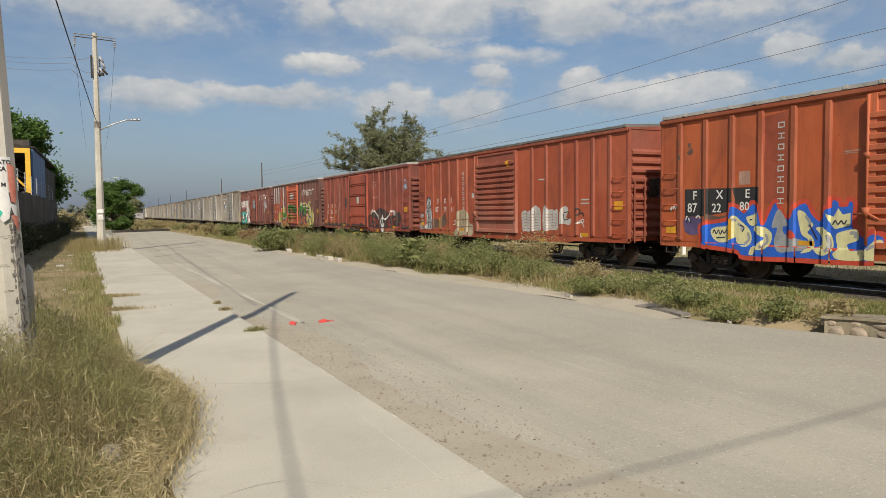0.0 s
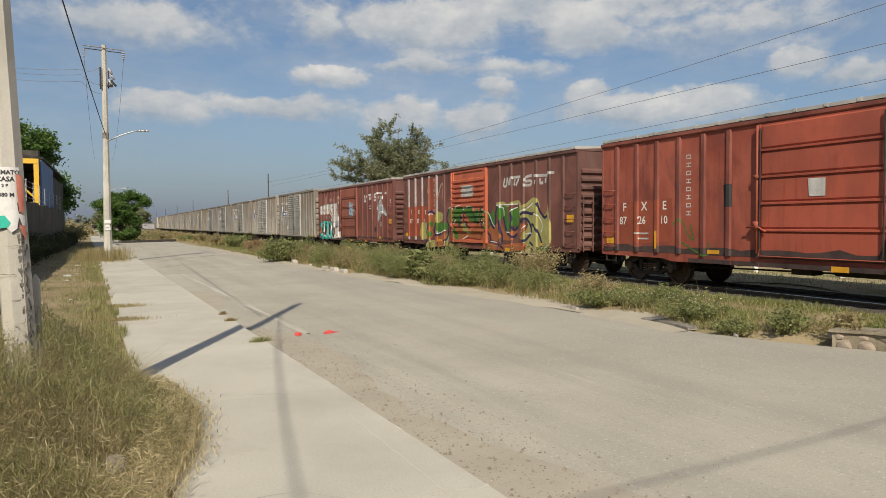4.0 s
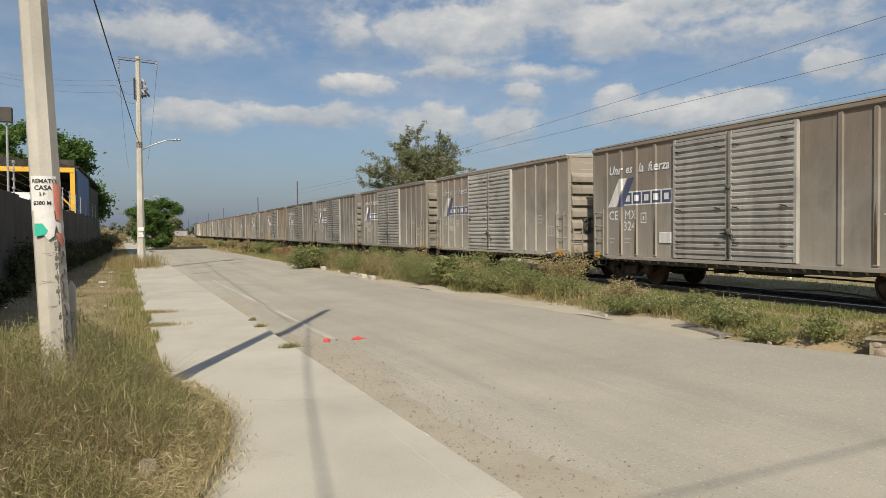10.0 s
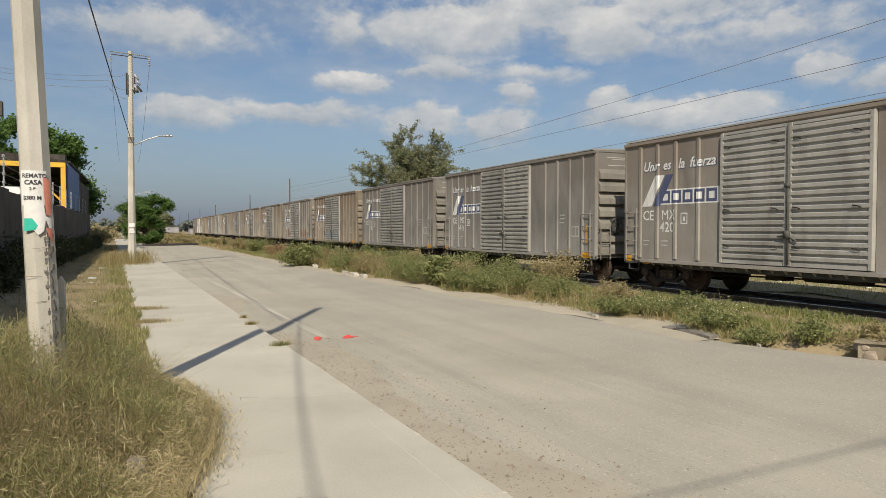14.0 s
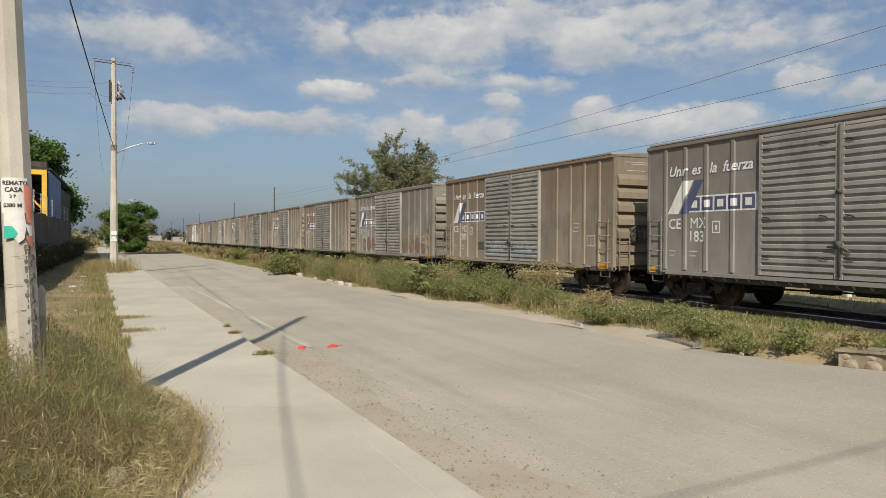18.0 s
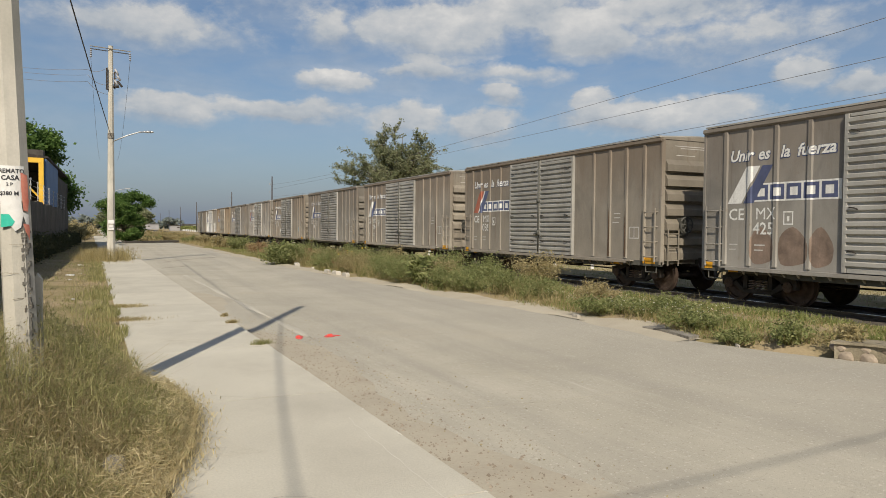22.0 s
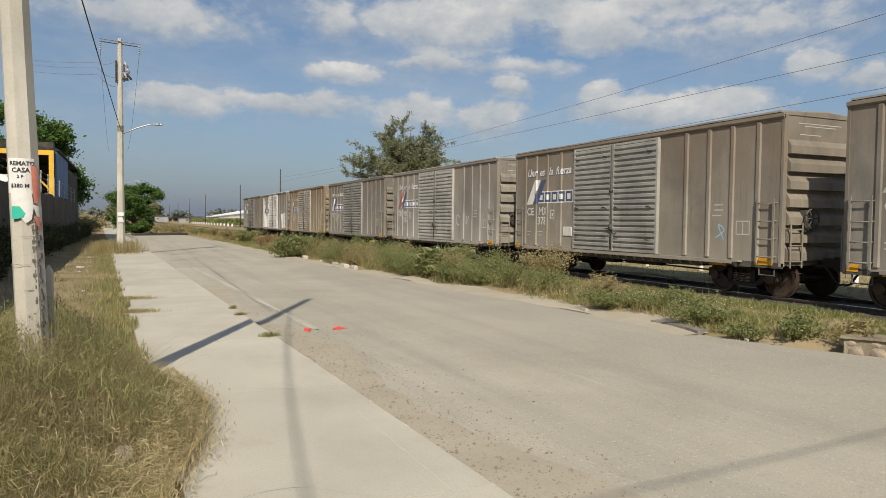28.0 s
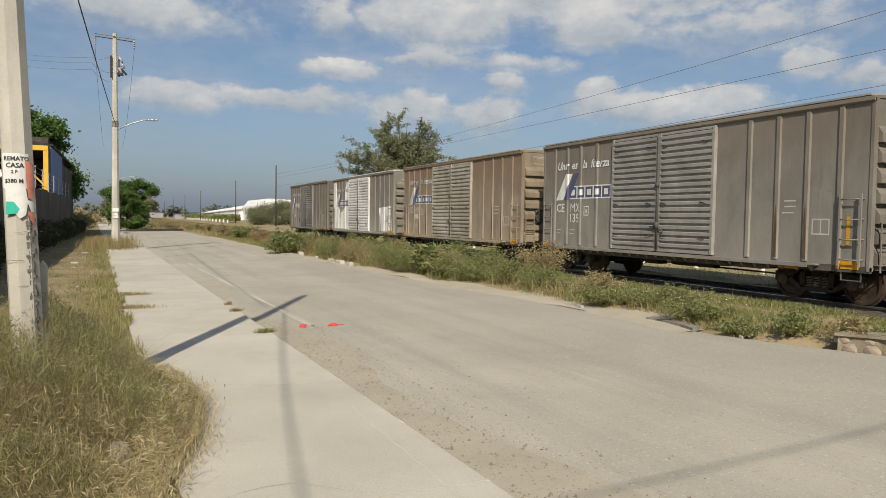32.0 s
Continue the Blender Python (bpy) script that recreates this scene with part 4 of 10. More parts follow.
# straw trodden down at its edge
m = 7000
yy = RNG.uniform(2.4, 7.6, m)
xx = clump_edge(yy) + RNG.normal(-0.04, 0.10, m)
m = 2600                                                    # flattened straw over the front of the clump
fy = RNG.uniform(2.3, 4.9, m)
fx = clump_edge(fy) - 1.7 * RNG.uniform(0, 1, m) ** 1.6
flat = np.stack([fx, fy, clump_rise(fx, fy) * RNG.uniform(0.55, 0.85, m) + 0.02], 1)
stuff("straw", "flattened straw over the front of the clump", "grass", leaf_quads(flat, 0.0038, 18.0), straw_mat)
m = 7000
straw = blade_quads(np.stack([xx, yy, RNG.uniform(0.008, 0.10, m)], 1), np.full(m, 0.05), 0.006, 1.4)
stuff("straw", "bleached straw lying at the grass edge", "grass", straw, straw_mat)
m = 11000                                                   # dry fringe hanging over the pavement
yy = 2.3 + 4.4 * RNG.uniform(0, 1, m) ** 0.8
xx = clump_edge(yy) - np.abs(RNG.normal(0.0, 0.13, m)) + 0.05
fringe = np.stack([xx, yy, np.maximum(clump_rise(xx, yy) * RNG.uniform(0.6, 1.0, m), 0.01)], 1)
stuff("straw", "dry straw fringe of the clump", "grass", tucked(leaf_quads(fringe, 0.0042, 20.0)), straw_mat)

# thin grass along the pavement towards the lamp post
rows = []
for y0, y1, n, w, h in ((8.5, 20, 3800, 0.30, 0.16), (20, 36, 2400, 0.36, 0.16), (36, 70, 4500, 0.8, 0.30)):
    yy = RNG.uniform(y0, y1, n)
    xx = KERB(yy) - 1.78 - np.abs(RNG.normal(0, w, n)) + 0.10 * np.sin(yy * 2.3)
    ok = np.array([noise.noise(Vector((x * 0.9, y * 0.5, 2.0))) for x, y in zip(xx, yy)]) > -0.22
    rows.append(blade_quads(lift(np.stack([xx, yy], 1)[ok]), RNG.uniform(0.3, 1.2, ok.sum()) * h, 0.010, 0.5))
stuff("verge_grass", "thin patchy grass between pavement and earth", "grass", join_geo(rows[:2]), clump_olive)
stuff("verge_grass", "thin dry grass between pavement and earth", "grass", rows[2], grass_dry)
# low scrub and litter of dry blades on the bare earth
n = 8000
yy = 8.5 + 45 * RNG.uniform(0, 1, n) ** 1.5
xx = KERB(yy) - 1.85 - 2.6 * RNG.uniform(0, 1, n) ** 1.3
tone = np.array([noise.noise(Vector((x * 0.8, y * 0.35, 21.0))) for x, y in zip(xx, yy)])
for want, mat, label in ((tone > 0.04, clump_olive, "low green scrub on the bare earth"), (tone < -0.02, clump_brown, "dry blades strewn over the bare earth")):
    p = np.stack([xx, yy], 1)[want]
    stuff("verge_grass", label, "grass", blade_quads(lift(p), RNG.uniform(0.03, 0.15, len(p)), 0.011, 1.2), mat)
# tufts in the joints of the pavement
for x, y, r in ((1.83, 9.89, 0.07), (1.80, 13.2, 0.035), (1.79, 12.25, 0.045), (0.1, 15.4, 0.22), (0.1, 13.2, 0.24)):
    n = int(500 * r / 0.1) if r < 0.2 else 900
    p = np.stack([x + RNG.normal(0, r, n), y + RNG.normal(0, r * 0.45, n), np.full(n, 0.0)], 1)
    stuff("grass_tuft", "small tuft of grass in a joint of the pavement", "grass", blade_quads(p, RNG.uniform(0.02, 0.09, n), 0.006, 0.9), grass_dry if x > 1.5 and y > 11 or r > 0.2 else grass_green)
# ring of grass round the lamp post
n = 2600
p = np.stack([-0.3 + RNG.normal(0, 0.5, n), 37.2 + RNG.normal(0, 1.2, n)], 1)
stuff("grass_tuft", "dry grass round the foot of the lamp post", "grass", blade_quads(lift(p), RNG.uniform(0.2, 0.75, n), 0.012, 0.4), grass_dry)

# verge between road and track
xy = np.stack([RNG.uniform(6.5, 14.0, 240000), 2.0 + 62 * RNG.uniform(0, 1, 240000) ** 1.9], 1)
rr = np.array([road_right(y) for y in xy[:, 1]])
xy = xy[(xy[:, 0] > rr + 0.45 + 0.25 * np.sin(xy[:, 1] * 1.3)) & (xy[:, 0] < 13.3)]
lump = np.array([noise.noise(Vector((x * 0.7, y * 0.7, 3.0))) + 0.5 * noise.noise(Vector((x * 2.3, y * 2.3, 9.0))) for x, y in xy])
keep = RNG.uniform(size=len(xy)) < 0.72 + 0.9 * lump
xy, lump = xy[keep], lump[keep]
hg = RNG.uniform(0.05, 0.16, len(xy)) * (1 + 0.8 * np.clip(lump, -0.5, 1))
dry = RNG.uniform(size=len(xy)) < 0.26 - 0.5 * lump + 0.35 * (xy[:, 0] < np.array([road_right(v) for v in xy[:, 1]]) + 0.9)
b = lift(xy)
stuff("verge_grass", "short green grass on the strip beside the track", "grass", blade_quads(b[~dry], hg[~dry], 0.012, 1.1), verge_green)
stuff("verge_grass", "short dry grass on the strip beside the track", "grass", blade_quads(b[dry], hg[dry], 0.013, 0.9), grass_dry)
# beyond the track
xy = np.stack([RNG.uniform(20.9, 36, 26000), -2 + 90 * RNG.uniform(0, 1, 26000) ** 1.5], 1)
xy = xy[(np.abs(xy[:, 0] - 21.6) > 0.9) | (xy[:, 1] > 40)]
n = 30000
near = np.stack([RNG.uniform(16.9, 21.2, n), -3 + 62 * RNG.uniform(0, 1, n) ** 1.6], 1)
tone = np.array([noise.noise(Vector((x * 0.6, y * 0.3, 5.0))) for x, y in near]) + RNG.normal(0, 0.2, n)
stuff("far_grass", "short green grass just beyond the railway track", "grass", blade_quads(lift(near[tone > 0]) + np.array([[0, 0, 0.02]]), RNG.uniform(0.02, 0.10, int((tone > 0).sum())), 0.016, 1.1), verge_green)
stuff("far_grass", "short dry grass just beyond the railway track", "grass", blade_quads(lift(near[tone <= 0]) + np.array([[0, 0, 0.02]]), RNG.uniform(0.02, 0.11, int((tone <= 0).sum())), 0.016, 1.1), grass_dry)
stuff("far_grass", "dry grass beyond the railway track", "grass", blade_quads(lift(xy), RNG.uniform(0.08, 0.4, len(xy)), 0.022, 0.5), grass_dry)
xy = np.stack([RNG.uniform(-1, 13.6, 30000), RNG.uniform(60, 190, 30000)], 1)
rr = np.array([road_right(y) for y in xy[:, 1]])
xy = xy[xy[:, 0] > rr + 0.6]
stuff("far_grass", "dry yellow grass along the road far off", "grass", blade_quads(lift(xy), RNG.uniform(0.1, 0.45, len(xy)), 0.05, 0.5), grass_dry)


def bush(name, label, x, y, w, h, material, n, leaf, stretch=2.0, stems=14, droop=0.0, ground=None, depth=None):
    """A weed: thin stems from one root, leaves thick towards the tips."""
    z = ground_z(x, y) if ground is None else ground
    root = thing(name, label, "weed")
    root.location = (x, y, z)
    g, pts = Geo(), []
    depth = depth or w
    for k in range(stems):
        a, r = RNG.uniform(0, math.tau), RNG.uniform(0.15, 1.0)
        tip = Vector((math.cos(a) * r * w / 2, math.sin(a) * r * depth / 2, h * RNG.uniform(0.55, 1.0) * (1 - 0.35 * r * r)))
        s = Vector((tip.x * 0.25 + RNG.normal(0, 0.05), tip.y * 0.25 + RNG.normal(0, 0.05), 0))
        mid = (s + tip) / 2 + Vector((0, 0, 0.08 * h))
        g.tube([s - Vector((0, 0, 0.05)), mid, tip], 0.008, 4, r1=0.003)
        m = n // stems
        t = RNG.uniform(0.15, 1.05, m) ** 0.8
        line = np.outer((1 - t) ** 2, s) + np.outer(2 * t * (1 - t), mid) + np.outer(t * t, tip)
        pts.append(line + RNG.normal(0, 0.075 * h + 0.02, (m, 3)) * np.array([1.3, 1.3, 0.9]))
    pts = np.concatenate(pts)
    pts = pts[pts[:, 2] > 0.0]
    tagged(part("undergrowth", g, weed_dry, root), kind="stuff")
    ob = new("leaves", raw_mesh("leaves", *leaf_quads(pts, leaf, stretch, droop), material))
    ob.parent = root
    tagged(ob, kind="stuff")
    return root


bush("weed_bush", "rounded dark green leafy bush at the road edge", 7.0, 33.2, 2.2, 1.15, weed_leaf, 5200, 0.065, 1.6, 30)
bush("weed_bush", "blue-green spiky castor plant beside the road", 8.5, 19.6, 1.5, 0.85, weed_leaf, 1800, 0.075, 3.4, 22, -0.2)
bush("weed_bush", "thin olive weed at the road edge", 8.75, 16.9, 1.5, 0.62, weed_leaf, 2600, 0.024, 3.0, 26)
bush("weed_bush", "green weed with pale yellow leaves near the stone edge", 9.15, 7.35, 0.9, 0.40, weed_leaf, 1500, 0.03, 1.8, 18)
bush("weed_bush", "withered brown weed hanging over the stone edge", 9.45, 6.6, 0.8, 0.36, weed_dry, 1500, 0.026, 2.2, 16)
bush("weed_bush", "low green weed by the broken kerb", 8.75, 8.0, 0.8, 0.20, weed_leaf, 1300, 0.026, 2.0, 14)
for k in range(20):                                         # weeds in a ragged row
    y = 9.2 + k * 1.25 + RNG.uniform(-0.3, 0.3)
    x = road_right(y) + 0.85 + RNG.uniform(-0.25, 0.7)
    hh = float(np.interp(y, [9, 12, 20, 34], [0.34, 0.46, 0.85, 0.95])) * RNG.uniform(0.75, 1.1)
    bush("weed_bush", "tangled roadside weed with small leaves", x, y, RNG.uniform(1.2, 1.9), hh, weed_dry if k % 5 == 3 else weed_leaf, 4400, 0.021, 2.8, 24)
for k in range(12):
    y = 17 + k * 2.2 + RNG.uniform(-0.5, 0.5)
    bush("weed_bush", "tall green weed behind the road edge", road_right(y) + 2.2 + RNG.uniform(-0.4, 1.2), y, RNG.uniform(1.5, 2.4), RNG.uniform(0.8, 1.15), weed_leaf if k % 4 else weed_dry, 3200, 0.030, 2.4, 22)
for k in range(14):
    y = 44 + k * 6 + RNG.uniform(-1, 1)
    bush("weed_bush", "low bush of dry weeds along the far road", road_right(y) + 2.0 + RNG.uniform(-0.6, 1.6), y, 2.8, RNG.uniform(0.6, 1.15), weed_dry if k % 2 else weed_leaf, 2200, 0.06, 2.0, 14)
for x, y, w, h in ((2.6, 93, 7.0, 0.9), (6.0, 99, 8.0, 1.1), (2.0, 106, 7.0, 1.2), (5.0, 116, 9.0, 1.2)):
    bush("dry_grass_bank", "low bank of bleached dry grass at the road's end", x, y, w, h, grass_dry, 5000, 0.07, 3.4, 40)
weed_russet = leafy("russet_weed_leaves", [(0.2, (0.20, 0.12, 0.06)), (0.5, (0.32, 0.20, 0.11)), (0.8, (0.46, 0.33, 0.20))], 1.2, 0.4)
for k, y in enumerate((27.2, 29.6, 34.8, 37.5, 41.0, 47.0)):
    bush("weed_bush", "reddish-brown withered weed beside the road", road_right(y) + 1.2 + 0.3 * (k % 3), y, 1.5, 0.75 + 0.1 * (k % 2), weed_russet, 2200, 0.032, 2.4, 20)
# dry stalks standing and leaning among the weeds
n = 5200
yy = 9.0 + 34 * RNG.uniform(0, 1, n) ** 1.3
xx = np.array([road_right(v) for v in yy]) + 0.45 + np.abs(RNG.normal(0.3, 0.8, n))
ok = np.array([noise.noise(Vector((x * 0.8, y * 0.45, 12.0))) for x, y in zip(xx, yy)]) > -0.12
tall = np.interp(yy, [9, 12, 20, 40], [0.26, 0.42, 0.72, 0.85])
stalks = np.stack([xx, yy], 1)[ok]
stuff("weed_stalks", "thin dry stalks leaning among the roadside weeds", "weed", blade_quads(lift(stalks), tall[ok] * RNG.uniform(0.35, 1.1, len(stalks)), 0.009, 0.7), grass_dry)
# small white flowers and a few yellow ones over the weeds
petal_white = surface("white_petals", [(0.3, (0.75, 0.74, 0.68)), (0.7, (0.82, 0.81, 0.76))], 0.7, 5, 50, 0.05, 0.0)
petal_yellow = surface("yellow_petals", [(0.3, (0.75, 0.55, 0.03)), (0.7, (0.8, 0.62, 0.05))], 0.7, 5, 50, 0.05, 0.0)
n = 520
yy = RNG.uniform(8.8, 13.5, n)
p = np.stack([np.array([road_right(v) for v in yy]) + RNG.uniform(0.5, 1.7, n), yy, RNG.uniform(0.10, 0.34, n)], 1)
stuff("white_flowers", "tiny white daisies on the weeds", "flowers", leaf_quads(p, 0.014, 1.0), petal_white)
p = np.stack([8.3 + RNG.normal(0, 0.5, 16), 25.0 + RNG.normal(0, 1.4, 16), RNG.uniform(0.6, 0.95, 16)], 1)
stuff("yellow_flowers", "a few yellow flowers on the weeds", "flowers", leaf_quads(p, 0.05, 1.0), petal_yellow)


def tree(name, label, x, y, trunk_h, centre_z, radii, clumps, leaves, leaf, material, spread, stretch=1.8, trunk_r=0.16, fill=0.35, droop=0.0, limbs=14, lobes=None):
    z0 = ground_z(x, y)
    root = thing(name, label, "tree")
    root.location = (x, y, z0)
    rx, ry, rz = radii
    cs = []
    for lx, lz, ax, ay, az, share in lobes or ():
        for k in range(int(clumps * share)):
            d = Vector(RNG.normal(size=3)).normalized() * RNG.uniform(fill, 1.0) ** 0.5
            cs.append(Vector((lx + d.x * ax, d.y * ay, lz + d.z * az)))
    while len(cs) < clumps:
        d = Vector(RNG.normal(size=3)).normalized()
        r = RNG.uniform(fill, 1.0) ** 0.5
        q = Vector((d.x * rx * r, d.y * ry * r, centre_z + d.z * rz * r))
        if q.z > trunk_h * 0.3:
            cs.append(q)
    top = Vector((0.06 * rx, 0, trunk_h))
    part("trunk", Geo().tube([(0, 0, -0.2), (0.03, 0.02, trunk_h * 0.5), tuple(top)], trunk_r, 9, r1=trunk_r * 0.7), bark, root, smooth=True)
    for c in cs[:limbs]:
        g = Geo()
        mid = top.lerp(c, 0.5) + Vector((RNG.normal(0, 0.1 * rx), RNG.normal(0, 0.1 * ry), -0.05 * rz))
        g.tube([tuple(top - Vector((0, 0, 0.1))), tuple(mid), tuple(c)], trunk_r * 0.42, 6, r1=0.02)
        part("limb", g, bark, root, smooth=True)
    pts = []
    for c in cs:
        m = leaves // clumps
        pts.append(np.array(c) + RNG.normal(0, 1, (m, 3)) * np.array([spread, spread, spread * 0.62]))
    ob = new("crown", raw_mesh("crown", *leaf_quads(np.concatenate(pts), leaf, stretch, droop), material))
    ob.parent = root
    tagged(ob, kind="stuff")
    return root


tree("street_tree", "dense round dark green street tree beside the road", 0.9, 79.0, 1.5, 3.2, (2.35, 2.35, 2.3), 110, 40000, 0.10, tree_leaf, 0.27, 1.8, 0.16, 0.6,
     lobes=((0.2, 3.7, 2.0, 2.0, 1.45, 0.46), (0.0, 1.95, 1.8, 1.7, 1.35, 0.36), (2.0, 4.6, 0.55, 0.6, 0.5, 0.07), (1.0, 5.2, 0.5, 0.5, 0.35, 0.05), (-0.6, 5.0, 0.5, 0.5, 0.35, 0.04), (-1.9, 4.1, 0.45, 0.5, 0.4, 0.04)))
tree("tree", "tall leafy green tree behind the boundary wall", -8.5, 62.0, 3.2, 6.8, (4.5, 4.2, 2.9), 64, 40000, 0.15, tree_leaf, 0.40, 1.7, 0.28, 0.55)
tree("tree", "leafy green tree behind the boundary wall", -6.0, 70.0, 2.2, 4.3, (2.9, 3.0, 2.6), 56, 20000, 0.16, tree_leaf, 0.48, 1.7, 0.2, 0.4)


def feathery_tree(name, label, x, y, height, half):
    """A thin mesquite: arching limbs that fork into twigs with small leaves."""
    root = thing(name, label, "tree")
    root.location = (x, y, ground_z(x, y))
    part("trunk", Geo().tube([(0, 0, -0.2), (0.15, 0, height * 0.16), (0.1, 0.1, height * 0.30)], 0.26, 8, r1=0.18), bark, root, smooth=True)
    pts = []
    for k in range(42):
        a = RNG.uniform(0, math.tau)
        r = half * RNG.uniform(0.25, 1.0)
        tip = Vector((math.cos(a) * r, math.sin(a) * r * 0.8, height * (1.0 - 0.42 * (r / half) ** 1.6) * RNG.uniform(0.78, 1.0)))
        s = Vector((0.1, 0.1, height * RNG.uniform(0.2, 0.3)))
        mid = s.lerp(tip, 0.5) + Vector((0, 0, height * 0.10))
        g = Geo().tube([tuple(s), tuple(mid), tuple(tip)], 0.10, 6, r1=0.015)
        for j in range(13):
            t = RNG.uniform(0.35, 1.0)
            q = s.lerp(mid, t * 2) if t < 0.5 else mid.lerp(tip, t * 2 - 1)
            out = Vector((tip.x, tip.y, 0)).normalized() * RNG.uniform(0.0, 0.8)
            e = q + out + Vector((RNG.normal(0, 0.7), RNG.normal(0, 0.7), RNG.uniform(0.0, 1.35)))
            m2 = q.lerp(e, 0.5) + Vector((0, 0, 0.12))
            g.tube([tuple(q), tuple(m2), tuple(e)], 0.020, 4, r1=0.006)
            u = RNG.uniform(0.1, 1.08, 72)
            line = np.outer((1 - u) ** 2, q) + np.outer(2 * u * (1 - u), m2) + np.outer(u * u, e)
            pts.append(line + RNG.normal(0, 0.12, (72, 3)))
        part("limb", g, bark, root, smooth=True)
    ob = new("crown", raw_mesh("crown", *leaf_quads(np.concatenate(pts), 0.085, 3.0, 0.1), mesquite_leaf))
    ob.parent = root
    tagged(ob, kind="stuff")
    return root


# leaf colour greyed and lifted, distance haze put into it
far_leaf = leafy("hazy_far_leaves", [(0.2, (0.15, 0.18, 0.16)), (0.5, (0.20, 0.23, 0.21)), (0.8, (0.26, 0.29, 0.26))], 0.1, 0.3)
feathery_tree("tree", "wide thin-leaved mesquite tree beyond the railway", 25.7, 66.0, 12.5, 6.2)
tree("tree", "low grey-green shrub far beyond the track", 31, 150, 1.0, 2.4, (5.5, 4, 2.0), 34, 14000, 0.17, mesquite_leaf, 0.8, 1.8, 0.14, 0.4)
tree("tree", "low grey-green shrub far beyond the track", 42, 190, 1.0, 2.8, (5, 4, 2.4), 30, 12000, 0.20, mesquite_leaf, 0.8, 1.8, 0.14, 0.4)
for x, y, w in ((36, 172, 3.5), (26.5, 150, 2.2), (38, 168, 2.6)):
    tree("tree", "low dusty shrub before the white warehouse", x, y, 0.8, 1.9, (w, w, 1.5), 26, 9000, 0.16, mesquite_leaf, 0.6, 1.8, 0.12, 0.4)
tree("tree", "distant hazy green tree down the road", 4.5, 230, 2.0, 4.2, (5, 5, 3.2), 30, 3000, 0.6, mesquite_leaf, 0.9, 1.8, 0.2, 0.4)
for k in range(9):
    tree("tree", "distant hazy tree near the horizon", -60 + k * 19 + RNG.uniform(-5, 5), 420 + RNG.uniform(0, 120), 2.0, 4.0, (9, 6, 3.0), 16, 1000, 1.3, far_leaf, 1.3, 1.6, 0.25, 0.4, limbs=5)
tree("tree", "distant hazy green tree down the road", 0.5, 300, 2.0, 4.2, (8, 5, 3.2), 30, 3000, 0.7, mesquite_leaf, 0.9, 1.8, 0.2, 0.4)

# ---- poles, lamps and lines ----
paper_white = surface("white_paper", [(0.3, (0.66, 0.65, 0.61)), (0.7, (0.78, 0.77, 0.74))], 0.8, 12, 60, 0.06, 0.05, dirt=((0.5, 0.48, 0.43), 9.0, 0.62))
paper_red = surface("faded_red_paper", [(0.3, (0.55, 0.16, 0.11)), (0.7, (0.66, 0.28, 0.2))], 0.8, 12, 60, 0.1, 0.05)
paper_green = surface("turquoise_paper", [(0.3, (0.03, 0.42, 0.30)), (0.7, (0.06, 0.52, 0.38))], 0.8, 12, 60, 0.1, 0.05)
ink = surface("black_ink", [(0.3, (0.03, 0.03, 0.032)), (0.7, (0.06, 0.06, 0.062))], 0.7, 20, 60, 0.1, 0.0)
porcelain = surface("grey_porcelain", [(0.3, (0.25, 0.25, 0.26)), (0.7, (0.4, 0.4, 0.41))], 0.3, 5, 60, 0.05, 0.0)


def words(text, size, material, parent, m, name="lettering", bold=0.0, slant=0.0, shear_y=0.0):
    """Flat lettering in the plane of m, a hair thick."""
    c = bpy.data.curves.new(name, "FONT")
    c.body, c.size, c.extrude, c.offset, c.shear = text, size, 0.0015, bold, slant
    c.resolution_u = 2
    tmp = bpy.data.objects.new(name, c)
    me = bpy.data.meshes.new_from_object(tmp)
    bpy.data.objects.remove(tmp)
    me.materials.clear()
    me.materials.append(material)
    ob = new(name, me)
    ob.parent = parent
    ob.matrix_basis = m
    return ob


def octagon(cx, cy, r, turn=0.0):
    return [(cx + r * math.cos(math.tau * (k + 0.5) / 8 + turn), cy + r * math.sin(math.tau * (k + 0.5) / 8 + turn)) for k in range(8)]


def tapered(rows, turn=0.0):
    """An eight-sided shaft through rows of (x, y, z, radius)."""
    g = Geo()
    for x, y, z, r in rows:
        g.v += [(px, py, z) for px, py in octagon(x, y, r, turn)]
    for j in range(len(rows) - 1):
        for k in range(8):
            g.f.append((j * 8 + k, j * 8 + (k + 1) % 8, j * 8 + 8 + (k + 1) % 8, j * 8 + 8 + k))
    g.f += [tuple(range(8))[::-1], tuple((len(rows) - 1) * 8 + k for k in range(8))]
    return g


pole = thing("utility_pole", "octagonal concrete utility pole with torn paper notices, standing in grass", "utility pole")
PX, PY = -0.64, 6.40
rows = []
for k in range(17):
    z = -0.3 + k * 0.54
    rows.append((PX - 0.040 * z, PY, z, 0.122 - 0.0050 * z))
part("shaft", tapered(rows, 0.22), concrete_pole, pole)
